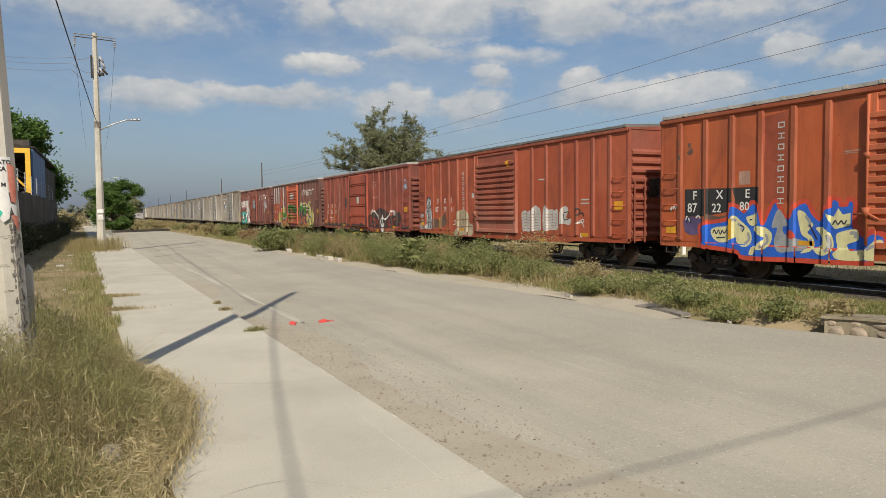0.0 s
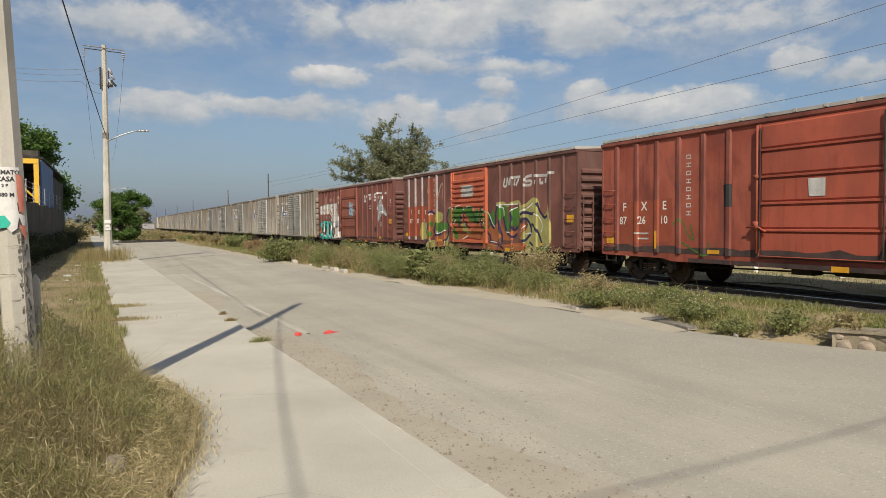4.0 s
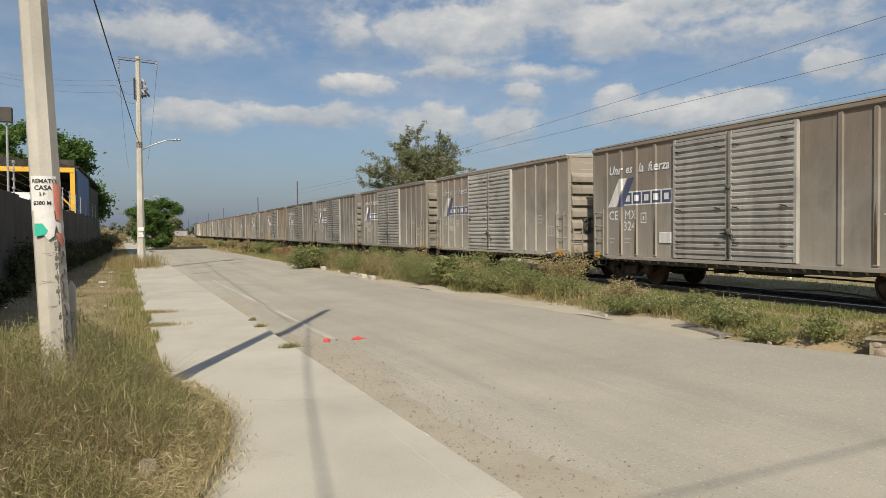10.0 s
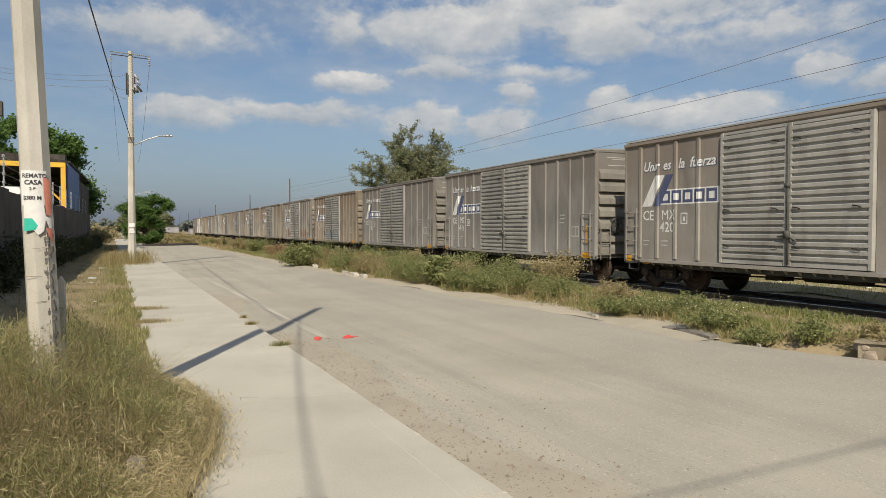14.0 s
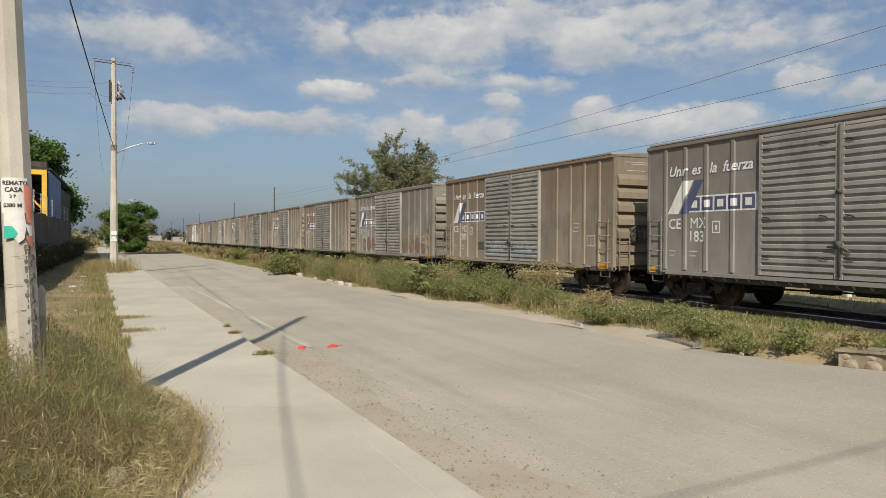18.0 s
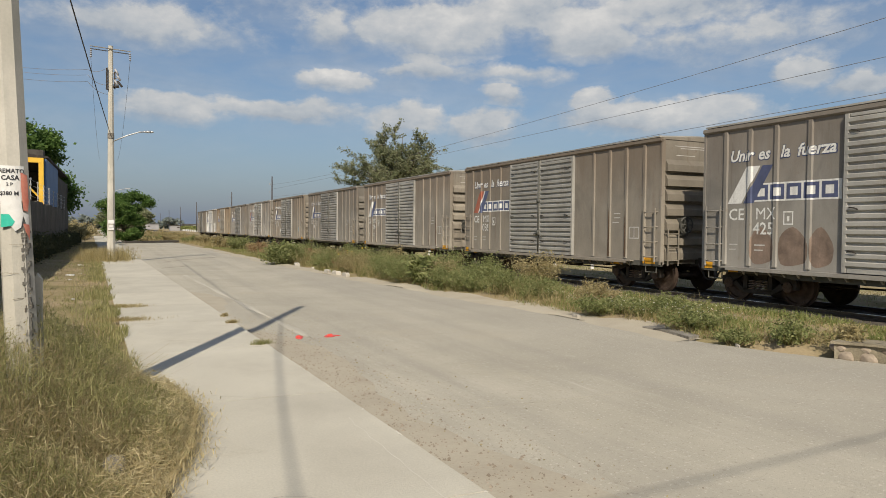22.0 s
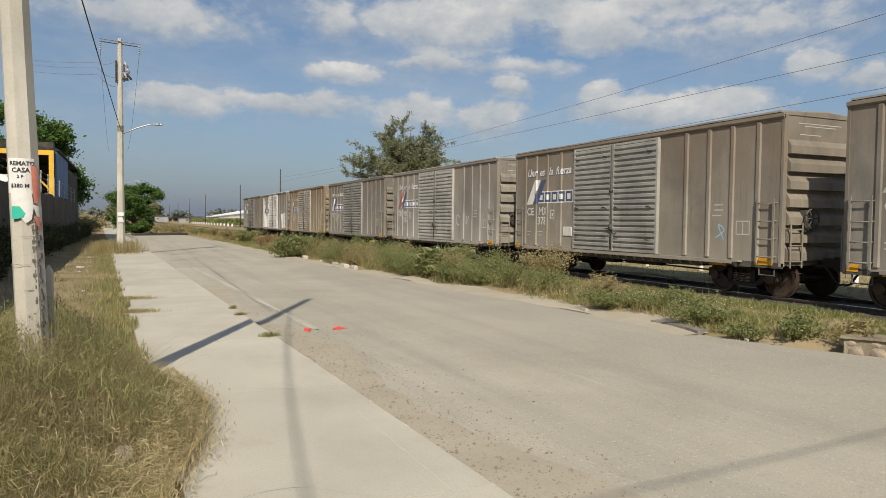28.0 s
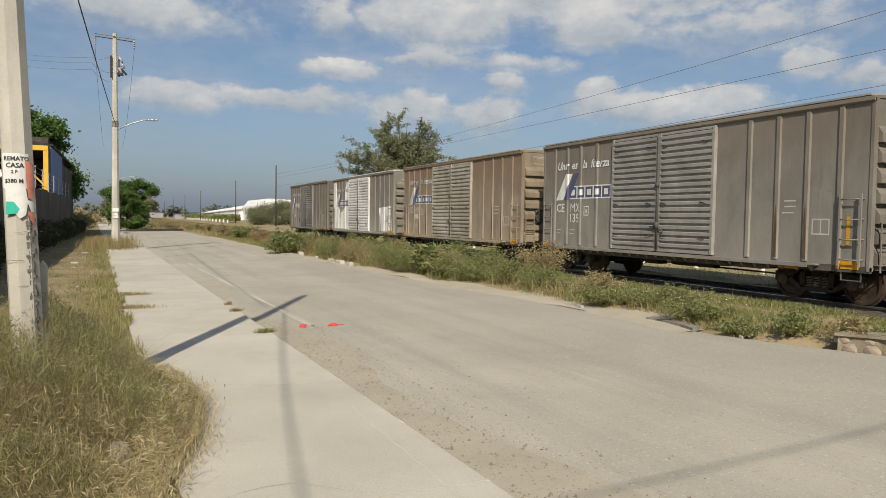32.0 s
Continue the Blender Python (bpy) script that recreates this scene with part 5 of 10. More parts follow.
# spalled concrete on the lower part
wall_mortar = surface("tan_wall_mortar", [(0.3, (0.17, 0.145, 0.10)), (0.6, (0.27, 0.235, 0.165)), (0.8, (0.35, 0.305, 0.225))], 0.95, 3.0, 40, 0.4, 0.6)
spall_grey = surface("spalled_concrete", [(0.3, (0.13, 0.115, 0.095)), (0.7, (0.30, 0.28, 0.24))], 0.95, 9.0, 50, 0.3, 0.4)
for k in range(46):
    z = 0.52 + 0.0235 * k
    x = PX - 0.040 * z + RNG.uniform(0.055, 0.078)
    w, d, hgt_ = RNG.uniform(0.012, 0.030), RNG.uniform(0.001, 0.004), RNG.uniform(0.018, 0.034)
    y0 = PY - 0.094 + (x - PX + 0.04 * z - 0.06) * 0.9
    g = Geo().prism([(x - w * 0.7, y0 - w * 0.55 - d), (x + w * 0.7, y0 + w * 0.5 - d), (x + w * 1.1, y0 + w * 1.2), (x - w * 0.6, y0 + w)], "z", z, z + hgt_)
    part("spall", g, spall_grey, pole, "broken dark concrete edge")


def notice(x, z, w, h, yaw, material, name="notice", parent=pole, y=None, label=""):
    """A sheet of paper that bends round the shaft."""
    g = Geo()
    n = 6
    sec = []
    for k in range(n + 1):
        u = (k / n - 0.5) * w
        a = u / 0.125
        sec.append((x + 0.125 * math.sin(a), (PY if y is None else y) - 0.126 * math.cos(a) + 0.002))
    for s in (0, 1):
        g.v += [(px + 0.012 * s * math.sin(z * 9), py, z + h * s) for px, py in sec]
    g.f = [(k, k + 1, n + 2 + k, n + 1 + k) for k in range(n)]
    return part(name, g, material, parent, label)


a = notice(PX - 0.078, 1.80, 0.19, 0.27, 0, paper_white, label="white paper notice with black print")


def printed(text, size, u, z, parent, x, bold=0.0):
    """Black print that follows the paper round the shaft; u is where it starts on the sheet."""
    c = bpy.data.curves.new("lettering", "FONT")
    c.body, c.size, c.offset, c.resolution_u = text, size, bold, 2
    tmp = bpy.data.objects.new("lettering", c)
    me = bpy.data.meshes.new_from_object(tmp)
    bpy.data.objects.remove(tmp)
    bm = bmesh.new()
    bm.from_mesh(me)
    bmesh.ops.triangulate(bm, faces=bm.faces)
    for v in bm.verts:
        k = (u + v.co.x) / 0.125
        v.co = Vector((x + 0.1262 * math.sin(k) + 0.012 * (z - 1.8) / 0.27 * math.sin(1.8 * 9), PY - 0.1275 * math.cos(k) + 0.001, z + v.co.y))
    bm.to_mesh(me)
    bm.free()
    me.materials.clear()
    return part("lettering", me, ink, parent)


printed("REMATO", 0.045, -0.082, 2.015, a, PX - 0.078, 0.0012)
printed("CASA", 0.050, -0.066, 1.962, a, PX - 0.078, 0.0015)
printed("2 P", 0.034, -0.030, 1.918, a, PX - 0.078, 0.0006)
printed("$380 M", 0.042, -0.078, 1.845, a, PX - 0.078, 0.0012)


def torn(pts, material, label, d=0.131):
    """A torn scrap that hangs on the shaft: outline of (offset round the shaft, height)."""
    g = Geo()
    for j in range(-16, 20):
        piece = clipped(list(pts), 0, j * 0.01, j * 0.01 + 0.01)
        if piece:
            i = len(g.v)
            g.v += [(PX - 0.072 + d * math.sin(u / 0.125), PY - d * math.cos(u / 0.125), z) for u, z in piece]
            g.f.append(tuple(range(i, i + len(piece))))
    return part("notice", g, material, pole, label)


torn([(-0.085, 1.80), (0.06, 1.81), (0.075, 1.70), (0.06, 1.60), (0.02, 1.57), (-0.02, 1.62), (-0.075, 1.60)], paper_white, "torn white paper notice", 0.1268)
torn([(0.055, 2.02), (0.105, 2.00), (0.118, 1.80), (0.112, 1.72), (0.075, 1.73), (0.062, 1.86)], paper_red, "faded red strip of a notice")
torn([(0.062, 1.72), (0.118, 1.70), (0.125, 1.54), (0.105, 1.55), (0.095, 1.63)], paper_white, "curled pale paper strip", 0.1295)
torn([(0.070, 1.63), (0.088, 1.57), (0.122, 1.50), (0.128, 1.58), (0.118, 1.62)], paper_red, "hanging red paper scrap", 0.134)
torn([(-0.080, 1.70), (-0.020, 1.70), (0.018, 1.645), (0.000, 1.61), (-0.082, 1.60)], paper_green, "turquoise corner of a notice", 0.1285)
for z, u0, u1 in ((1.47, -0.02, 0.11), (1.25, -0.10, 0.04), (1.05, 0.0, 0.10)):
    top = [(u0 + (u1 - u0) * j / 9, z + RNG.uniform(-0.003, 0.004)) for j in range(10)]
    torn(top + [(u, v - RNG.uniform(0.002, 0.006)) for u, v in top[::-1]], wall_mortar, "shallow ridge across the worn concrete", 0.1245)
stub = part("concrete_stub", Geo().prism([(PX + 0.03, 0.0), (PX + 0.11, 0.0), (PX + 0.105, 1.20), (PX + 0.075, 1.25), (PX + 0.03, 1.17)], "y", PY + 0.08, PY + 0.20), concrete_pole)
stub.data.transform(Matrix.Translation((0, 0, -0.02)))
tagged(stub, "short broken concrete post leaning beside the pole", "post")


def cable(name, label, pts, r, sag=0.0, material=cable_black, group=""):
    """One line sagging between its two ends, or through given points."""
    if len(pts) == 2:
        a, b = Vector(pts[0]), Vector(pts[1])
        pts = [tuple(a.lerp(b, k / 20) - Vector((0, 0, sag * 4 * (k / 20) * (1 - k / 20)))) for k in range(21)]
    ob = part(name, Geo().tube(pts, r, 6), material, smooth=True)
    return tagged(ob, label, "cable", group)


# lamp post with crossarm
LX, LY = -0.16, 36.4
lamp_post = thing("street_lamp", "slim concrete street lamp with white stickers on its shaft", "street lamp")
part("shaft", tapered([(LX, LY, -0.2, 0.20), (LX, LY, 3.0, 0.165), (LX, LY, 5.9, 0.135), (LX, LY, 9.95, 0.105)], 0.1), concrete_pole, lamp_post)
part("collar", Geo().tube([(LX, LY, 5.66), (LX, LY, 5.92)], 0.15, 10), spall_grey, lamp_post)
for z, w in ((1.72, 0.26), (1.52, 0.20), (1.42, 0.24)):
    part("sticker", Geo().box(LX - w / 2, LX + w / 2, LY - 0.20, LY - 0.17, z, z + 0.12 + 0.05 * (z > 1.6)), paper_white, lamp_post, "white sticker")
part("arm", Geo().tube([(LX + 0.1, LY - 0.1, 5.55), (LX + 0.7, LY - 0.1, 5.85), (LX + 1.2, LY - 0.1, 6.04), (LX + 1.55, LY - 0.1, 6.08)], 0.032, 8), galvanised, lamp_post, smooth=True)
part("lamp_head", Geo().tube([(LX + 1.40, LY - 0.1, 6.07), (LX + 1.50, LY - 0.1, 6.075)], 0.035, 10, r1=0.055).tube([(LX + 1.50, LY - 0.1, 6.075), (LX + 1.72, LY - 0.1, 6.083)], 0.055, 10, r1=0.062).tube([(LX + 1.72, LY - 0.1, 6.083), (LX + 1.85, LY - 0.1, 6.078)], 0.062, 10, r1=0.03), galvanised, lamp_post, "rounded pale street light head", smooth=True)
for dz in (0.0, 0.11):
    part("crossarm", Geo().tube([(LX - 0.86, LY - 0.14 + dz, 9.83 - dz * 0.9), (LX + 0.86, LY - 0.14 + dz, 9.75 - dz * 0.9)], 0.022, 6), spall_grey, lamp_post)
for sx in (-0.82, 0.82):
    g = Geo()
    for k in range(4):
        g.tube([(LX + sx, LY - 0.1, 9.66 - k * 0.09), (LX + sx, LY - 0.1, 9.62 - k * 0.09)], 0.05, 8)
    g.tube([(LX + sx, LY - 0.1, 9.7), (LX + sx, LY - 0.1, 9.28)], 0.018, 6)
    part("insulator", g, porcelain, lamp_post, smooth=True)
for dx, z in ((0.26, 8.7), (0.34, 8.45), (0.24, 8.2)):
    part("cutout", Geo().tube([(LX + dx - 0.08, LY - 0.2, z + 0.16), (LX + dx + 0.06, LY - 0.25, z - 0.1)], 0.05, 8).tube([(LX, LY, z), (LX + dx, LY - 0.2, z)], 0.02, 5), porcelain, lamp_post, smooth=True)
part("cutout_bracket", Geo().box(LX + 0.10, LX + 0.36, LY - 0.26, LY - 0.10, 8.02, 8.10).box(LX + 0.14, LX + 0.20, LY - 0.2, LY - 0.12, 7.95, 8.75).tube([(LX + 0.28, LY - 0.2, 8.32), (LX + 0.48, LY - 0.25, 8.06)], 0.05, 8), steel_dark, lamp_post, "dark steel bracket of the fuse cutouts")
part("rack", Geo().box(LX - 0.20, LX - 0.12, LY - 0.16, LY - 0.06, 7.9, 8.9), steel_dark, lamp_post)

cable("overhead_cable", "thick black overhead cable between the two poles", [(PX - 0.50, PY + 0.05, 6.55), (LX, LY - 0.1, 5.8)], 0.015, 0.10)
cable("overhead_cable", "thick black overhead cable running back along the street", [(PX - 0.28, PY, 6.9), (-3.3, -4.6, 7.5)], 0.0145, 0.25)
cable("overhead_cable", "black overhead cable crossing the road", [(-3.3, -4.6, 7.55), (16.5, -2.6, 7.9)], 0.012, 0.3)
wire_grey = surface("weathered_wire", [(0.3, (0.16, 0.16, 0.17)), (0.7, (0.22, 0.22, 0.23))], 0.6, 3.0, 60, 0.1, 0.0)
for z0, z1, y1 in ((8.75, 9.35, 35.5), (8.50, 9.15, 35.0), (8.20, 8.80, 34.6)):
    cable("service_wire", "thin dark wire strung sideways from the lamp pole", [(LX - 0.95, LY - 0.1, z0), (-9.5, y1, z1 + 0.2)], 0.008, 0.55, wire_grey)
for z0, z1 in ((8.75, 8.95), (8.50, 8.15), (8.20, 7.72)):
    cable("service_wire", "thin looping jumper wire on the lamp pole", [(LX - 0.95, LY - 0.1, z0), (LX - 0.13, LY, z1)], 0.011, 0.14, wire_grey)
# the poles further down the street
far_lamp = thing("street_lamp", "distant concrete street lamp behind the round tree", "street lamp")
part("shaft", tapered([(-0.6, 84, -0.2, 0.19), (-0.6, 84, 9.0, 0.10)], 0.1), concrete_pole, far_lamp)
part("arm", Geo().tube([(-0.5, 84, 5.1), (0.4, 84, 5.5), (1.1, 84, 5.65)], 0.035, 6), galvanised, far_lamp, smooth=True)
part("lamp_head", Geo().box(1.0, 1.5, 83.9, 84.1, 5.60, 5.72), galvanised, far_lamp)
for sx in (-0.82, 0.82):
    cable("power_line", "thin power line running down the street", [(LX + sx, LY - 0.1, 9.28), (-0.6 + sx, 84, 8.7)], 0.0075, 1.1, wire_grey)
# the pole behind, from which the cables come
back_pole = part("utility_pole", tapered([(-3.3, -4.6, -0.2, 0.15), (-3.3, -4.6, 7.62, 0.09)]), concrete_pole)
tagged(back_pole, "plain concrete utility pole carrying the street cables", "utility pole")

# line of wooden poles beyond the railway
timber = surface("dark_timber", [(0.3, (0.05, 0.045, 0.045)), (0.7, (0.09, 0.08, 0.075))], 0.9, 2, 40, 0.2, 0.1)
WX = 26.0
pole_y = [-36, 28, 130, 179, 261, 327, 400, 480]
for i, y in enumerate(pole_y):
    if y in (28, -36):
        continue
    tp = thing("telegraph_pole", "dark wooden line pole beyond the railway", "utility pole", "poles beyond the railway")
    h = 10.9 if y == 130 else 10.2
    part("shaft", Geo().tube([(WX, y, -0.4), (WX, y, h)], 0.15, 8, r1=0.10), timber, tp, smooth=True)
    for z in (h - 1.5, h - 2.9):
        part("insulator", Geo().tube([(WX - 0.42, y, z + 0.1), (WX - 0.1, y, z)], 0.03, 5).tube([(WX - 0.42, y, z), (WX - 0.42, y, z + 0.25)], 0.06, 6), porcelain, tp)
for z0, z1, z2 in ((9.65, 8.82, 9.4), (8.2, 8.2, 8.6), (6.87, 6.56, 7.2)):
    pts = []
    for k in range(24):                                     # a hanging curve through three heights
        y = -30 + 160 * k / 23
        a, b, c = (y - 58) * (y - 130) / ((17 - 58) * (17 - 130)), (y - 17) * (y - 130) / ((58 - 17) * (58 - 130)), (y - 17) * (y - 58) / ((130 - 17) * (130 - 58))
        pts.append((WX, y, z0 * a + z1 * b + z2 * c))
    cable("line_wire", "thin dark line wire beyond the railway", pts, 0.0115, material=wire_grey)
# a row of far poles along the road's end
for x, y, h in ((9, 420, 9), (14, 500, 9), (5.5, 560, 9), (20, 430, 8), (-9.5, 150, 6.0)):
    fp = part("telegraph_pole", Geo().tube([(x, y, -0.4), (x, y, h)], 0.2, 6, r1=0.14), timber)
    tagged(fp, "slim distant pole against the haze", "utility pole")

# ---- boundary wall, shed and banks beside the pavement ----
wall = thing("wall_west", "tall stained concrete boundary wall in shade", "wall", kind="structure")
y = -12.0
while y < 62:
    part("wall_panel", Geo().box(-3.52, -3.38, y + 0.01, y + 2.99, -0.3, 2.74 + 0.04 * math.sin(y)), wall_grey, wall)
    y += 3.0
for k in range(14):                                         # electric fence posts on the wall
    y = 17.0 + k * 3.3
    fence_post = thing("fence_post", "thin galvanised electric-fence post on the wall", "fence post", "electric fence posts")
    part("rod", Geo().tube([(-3.45, y, 2.74), (-3.45, y, 3.75)], 0.022, 6), galvanised, fence_post)
    for z in (2.95, 3.2, 3.45, 3.7):
        part("insulator", Geo().tube([(-3.45, y - 0.02, z - 0.035), (-3.45, y - 0.02, z + 0.035)], 0.045, 6), porcelain, fence_post)
for z in (2.95, 3.2, 3.45, 3.7):
    cable("fence_wire", "thin electric-fence wire along the wall", [(-3.45, 17, z), (-3.45, 60, z)], 0.004, 0.02, galvanised)
shed = thing("shed", "yellow steel-framed shed with blue and grey sheet sides behind the wall", "shed")
for x in (-9.2, -3.95):
    part("column", Geo().box(x - 0.13, x + 0.13, 47.9, 48.15, 0, 5.35), yellow_paint, shed)
part("lintel", Geo().box(-13.0, -3.82, 47.88, 48.17, 5.30, 5.58), yellow_paint, shed)
part("brace", Geo().tube([(-5.1, 48.0, 4.4), (-4.0, 48.0, 3.2)], 0.06, 6), yellow_paint, shed)
part("roof", Geo().prism([(-13.0, 5.62), (-3.6, 5.62), (-3.6, 5.72), (-8.5, 6.3), (-13.0, 5.8)], "y", 48.3, 72), steel_dark, shed)
part("water_tank", Geo().box(-4.9, -4.0, 50, 51.2, 5.72, 6.25), wall_grey, shed, "grey box on the roof")
part("blue_side", Geo().box(-3.80, -3.70, 48.2, 57.5, 0.2, 5.55), blue_paint, shed)
part("grey_side", Geo().box(-3.80, -3.70, 57.6, 70, 0.2, 5.1), wall_grey, shed)
part("back_wall", Geo().box(-13, -3.8, 60, 60.2, 0, 5.5), steel_dark, shed)
part("white_panel", Geo().box(-12.5, -5.4, 47.4, 47.6, 2.4, 4.05), white_paint, shed)
cam_post = thing("security_light", "small grey flood light on a short post above the wall", "lamp")
part("stem", Geo().tube([(-3.5, 23.0, 2.7), (-3.5, 23.0, 5.2)], 0.03, 6), galvanised, cam_post)
part("head", Geo().box(-3.72, -3.36, 22.85, 23.1, 4.75, 5.15), wall_grey, cam_post)
# bank shrubs, weeds coloured dark as shade at the wall's foot, rubbish on the earth
for k in range(9):
    y = 66 + k * 4.0
    bush("weed_bush", "dry tan shrub on the bank beyond the wall", -4.2 + RNG.uniform(-0.8, 0.8), y, 3.6, RNG.uniform(1.4, 2.3), weed_dry, 1500, 0.14, 1.8, 16)
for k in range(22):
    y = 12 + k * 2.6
    bush("weed_bush", "weed darkened for the shade at the foot of the wall", -3.0 + RNG.uniform(-0.1, 0.15), y, 0.7, RNG.uniform(0.4, 0.7) if y < 20 else RNG.uniform(0.9, 1.4), weed_shaded, 1700, 0.05, 2.0, 16, depth=2.4)
litter_white = surface("litter_plastic", [(0.3, (0.6, 0.6, 0.58)), (0.7, (0.75, 0.75, 0.74))], 0.5, 8, 40, 0.08, 0.1)
for x, y, s in ((-1.35, 26.5, 0.15), (-1.1, 27.3, 0.08), (-1.25, 24.1, 0.09), (-0.85, 17.8, 0.06), (-1.3, 33, 0.14)):
    g = Geo().prism([(x + s * math.cos(a) * RNG.uniform(0.5, 1), y + s * 1.4 * math.sin(a) * RNG.uniform(0.5, 1)) for a in np.linspace(0, math.tau, 9)[:-1]], "z", -0.08, -0.03 + s * 0.10)
    tagged(part("litter", g, litter_white), "crumpled white litter lying on the earth", "litter")
red_plastic = surface("red_plastic", [(0.3, (0.60, 0.06, 0.05)), (0.7, (0.72, 0.10, 0.08))], 0.5, 20, 60, 0.1, 0.05)
for x, y, s, a in ((3.15, 10.99, 0.13, 0.3), (2.64, 11.02, 0.11, 1.1)):
    g = Geo()
    pts = [(-1.0, -0.35), (-0.2, -0.5), (0.5, -0.3), (1.0, -0.45), (0.6, 0.2), (-0.4, 0.5), (-0.9, 0.2)]
    g.prism([(x + s * (p * math.cos(a) - q * math.sin(a)), y + s * 1.6 * (p * math.sin(a) + q * math.cos(a))) for p, q in pts], "z", -0.121, -0.108)
    g.prism([(x - s * 0.5, y), (x + s * 0.2, y + s * 0.5), (x + s * 0.1, y - s * 0.2)], "z", -0.11, -0.085)
    tagged(part("paper_scrap", g, red_plastic), "bright red plastic scrap lying on the road", "litter")


def stone(x, y, z, sx, sy, sz, material, label, name="stone", cat="stone"):
    """A rough rounded stone."""
    bm = bmesh.new()
    bmesh.ops.create_icosphere(bm, subdivisions=2, radius=1.0)
    k = RNG.uniform(0, 100)
    for v in bm.verts:
        d = 1 + 0.28 * noise.noise(v.co * 1.3 + Vector((k, 0, 0))) + 0.1 * noise.noise(v.co * 4 + Vector((0, k, 0)))
        v.co = Vector((v.co.x * sx * d, v.co.y * sy * d, v.co.z * sz * d))
    me = bpy.data.meshes.new(name)
    bm.to_mesh(me)
    bm.free()
    ob = part(name, me, material)
    ob.location = (x, y, z)
    return tagged(ob, label, cat) if label else ob


stone_mat = surface("field_stone", [(0.3, (0.24, 0.19, 0.14)), (0.6, (0.36, 0.30, 0.23)), (0.8, (0.45, 0.39, 0.31))], 0.95, 3.0, 30, 0.25, 0.4)
pale_stone = surface("pale_kerb_stone", [(0.3, (0.36, 0.33, 0.275)), (0.7, (0.50, 0.465, 0.40))], 0.9, 3.0, 30, 0.2, 0.3)
stone(0.0, 4.84, 0.120, 0.075, 0.06, 0.065, spall_grey, "pale stone lying in the grass")
for x, y, s in ((7.45, 31.6, 0.42), (7.4, 26.4, 0.30), (7.45, 25.4, 0.34), (7.5, 24.3, 0.30), (7.5, 29.0, 0.18), (8.3, 21.4, 0.2), (8.35, 11.6, 0.13), (8.55, 7.75, 0.05), (8.3, 18.2, 0.12)):
    a, h = RNG.uniform(-0.3, 0.3), min(s * 0.42, 0.13)
    pts = [(-0.30, -1.0), (0.22, -0.95), (0.34, -0.2), (0.28, 0.9), (-0.18, 1.0), (-0.33, 0.3)]
    pts = [(p * RNG.uniform(0.8, 1.1), q * RNG.uniform(0.85, 1.1)) for p, q in pts]
    g = Geo()
    for z, k in ((-0.22, 1.05), (-0.10 + h * 0.7, 1.0), (-0.10 + h, 0.82)):
        g.v += [(x + s * k * (p * math.cos(a) - q * math.sin(a)), y + s * k * (p * math.sin(a) + q * math.cos(a)), z + RNG.uniform(-0.012, 0.012)) for p, q in pts]
    g.f = [(j * 6 + i, j * 6 + (i + 1) % 6, j * 6 + 6 + (i + 1) % 6, j * 6 + 6 + i) for j in range(2) for i in range(6)] + [tuple(range(12, 18)), tuple(range(6))[::-1]]
    tagged(part("kerb_stone", g, pale_stone), "pale broken kerb stone at the road edge", "stone")
# stone edging wall at the near bend
edge_wall = thing("stone_wall", "low retaining edge of rough tan stones in mortar", "wall", kind="structure")
EDGE = [(9.02, 6.55), (9.16, 6.35), (9.32, 6.12), (9.58, 5.0), (10.45, -4.0)]
for (x0, y0), (x1, y1) in zip(EDGE, EDGE[1:]):
    part("mortar", Geo().prism([(x0 + 0.05, y0), (x0 + 0.40, y0 + 0.12), (x1 + 0.40, y1 + 0.12), (x1 + 0.05, y1)], "z", -0.35, 0.085), wall_mortar, edge_wall)
    part("cap", Geo().prism([(x0 - 0.01, y0 + 0.02), (x0 + 0.46, y0 + 0.12), (x1 + 0.46, y1 + 0.12), (x1 - 0.01, y1)], "z", 0.087, 0.125), wall_mortar, edge_wall)
    n = max(1, int(math.hypot(x1 - x0, y1 - y0) / 0.42))
    for k in range(n):
        u = (k + 0.5) / n
        d = math.hypot(x1 - x0, y1 - y0) / n
        for z, h in ((-0.10, 0.075), (0.03, 0.06)):
            st = stone(x0 + (x1 - x0) * u + 0.06 + RNG.uniform(-0.01, 0.01), y0 + (y1 - y0) * u + (0.1 if z > 0 else 0.0), z, 0.06, d * RNG.uniform(0.52, 0.62), h * RNG.uniform(1.05, 1.25), stone_mat, "")
            st.parent = edge_wall
# rounded end of the broken kerb
g, pts = Geo(), []
for k in range(9):
    u = k / 8
    pts.append((8.56 - 0.14 * u + 0.10 * math.sin(u * 3), 9.75 - 1.25 * u))
g.prism([(p[0] - 0.12, p[1]) for p in pts] + [(p[0] + 0.16, p[1] + 0.08) for p in pts[::-1]], "z", -0.3, -0.06)
tagged(part("kerb_end", g, spall_grey), "low rounded end of a grey concrete kerb", "kerb", kind="structure")
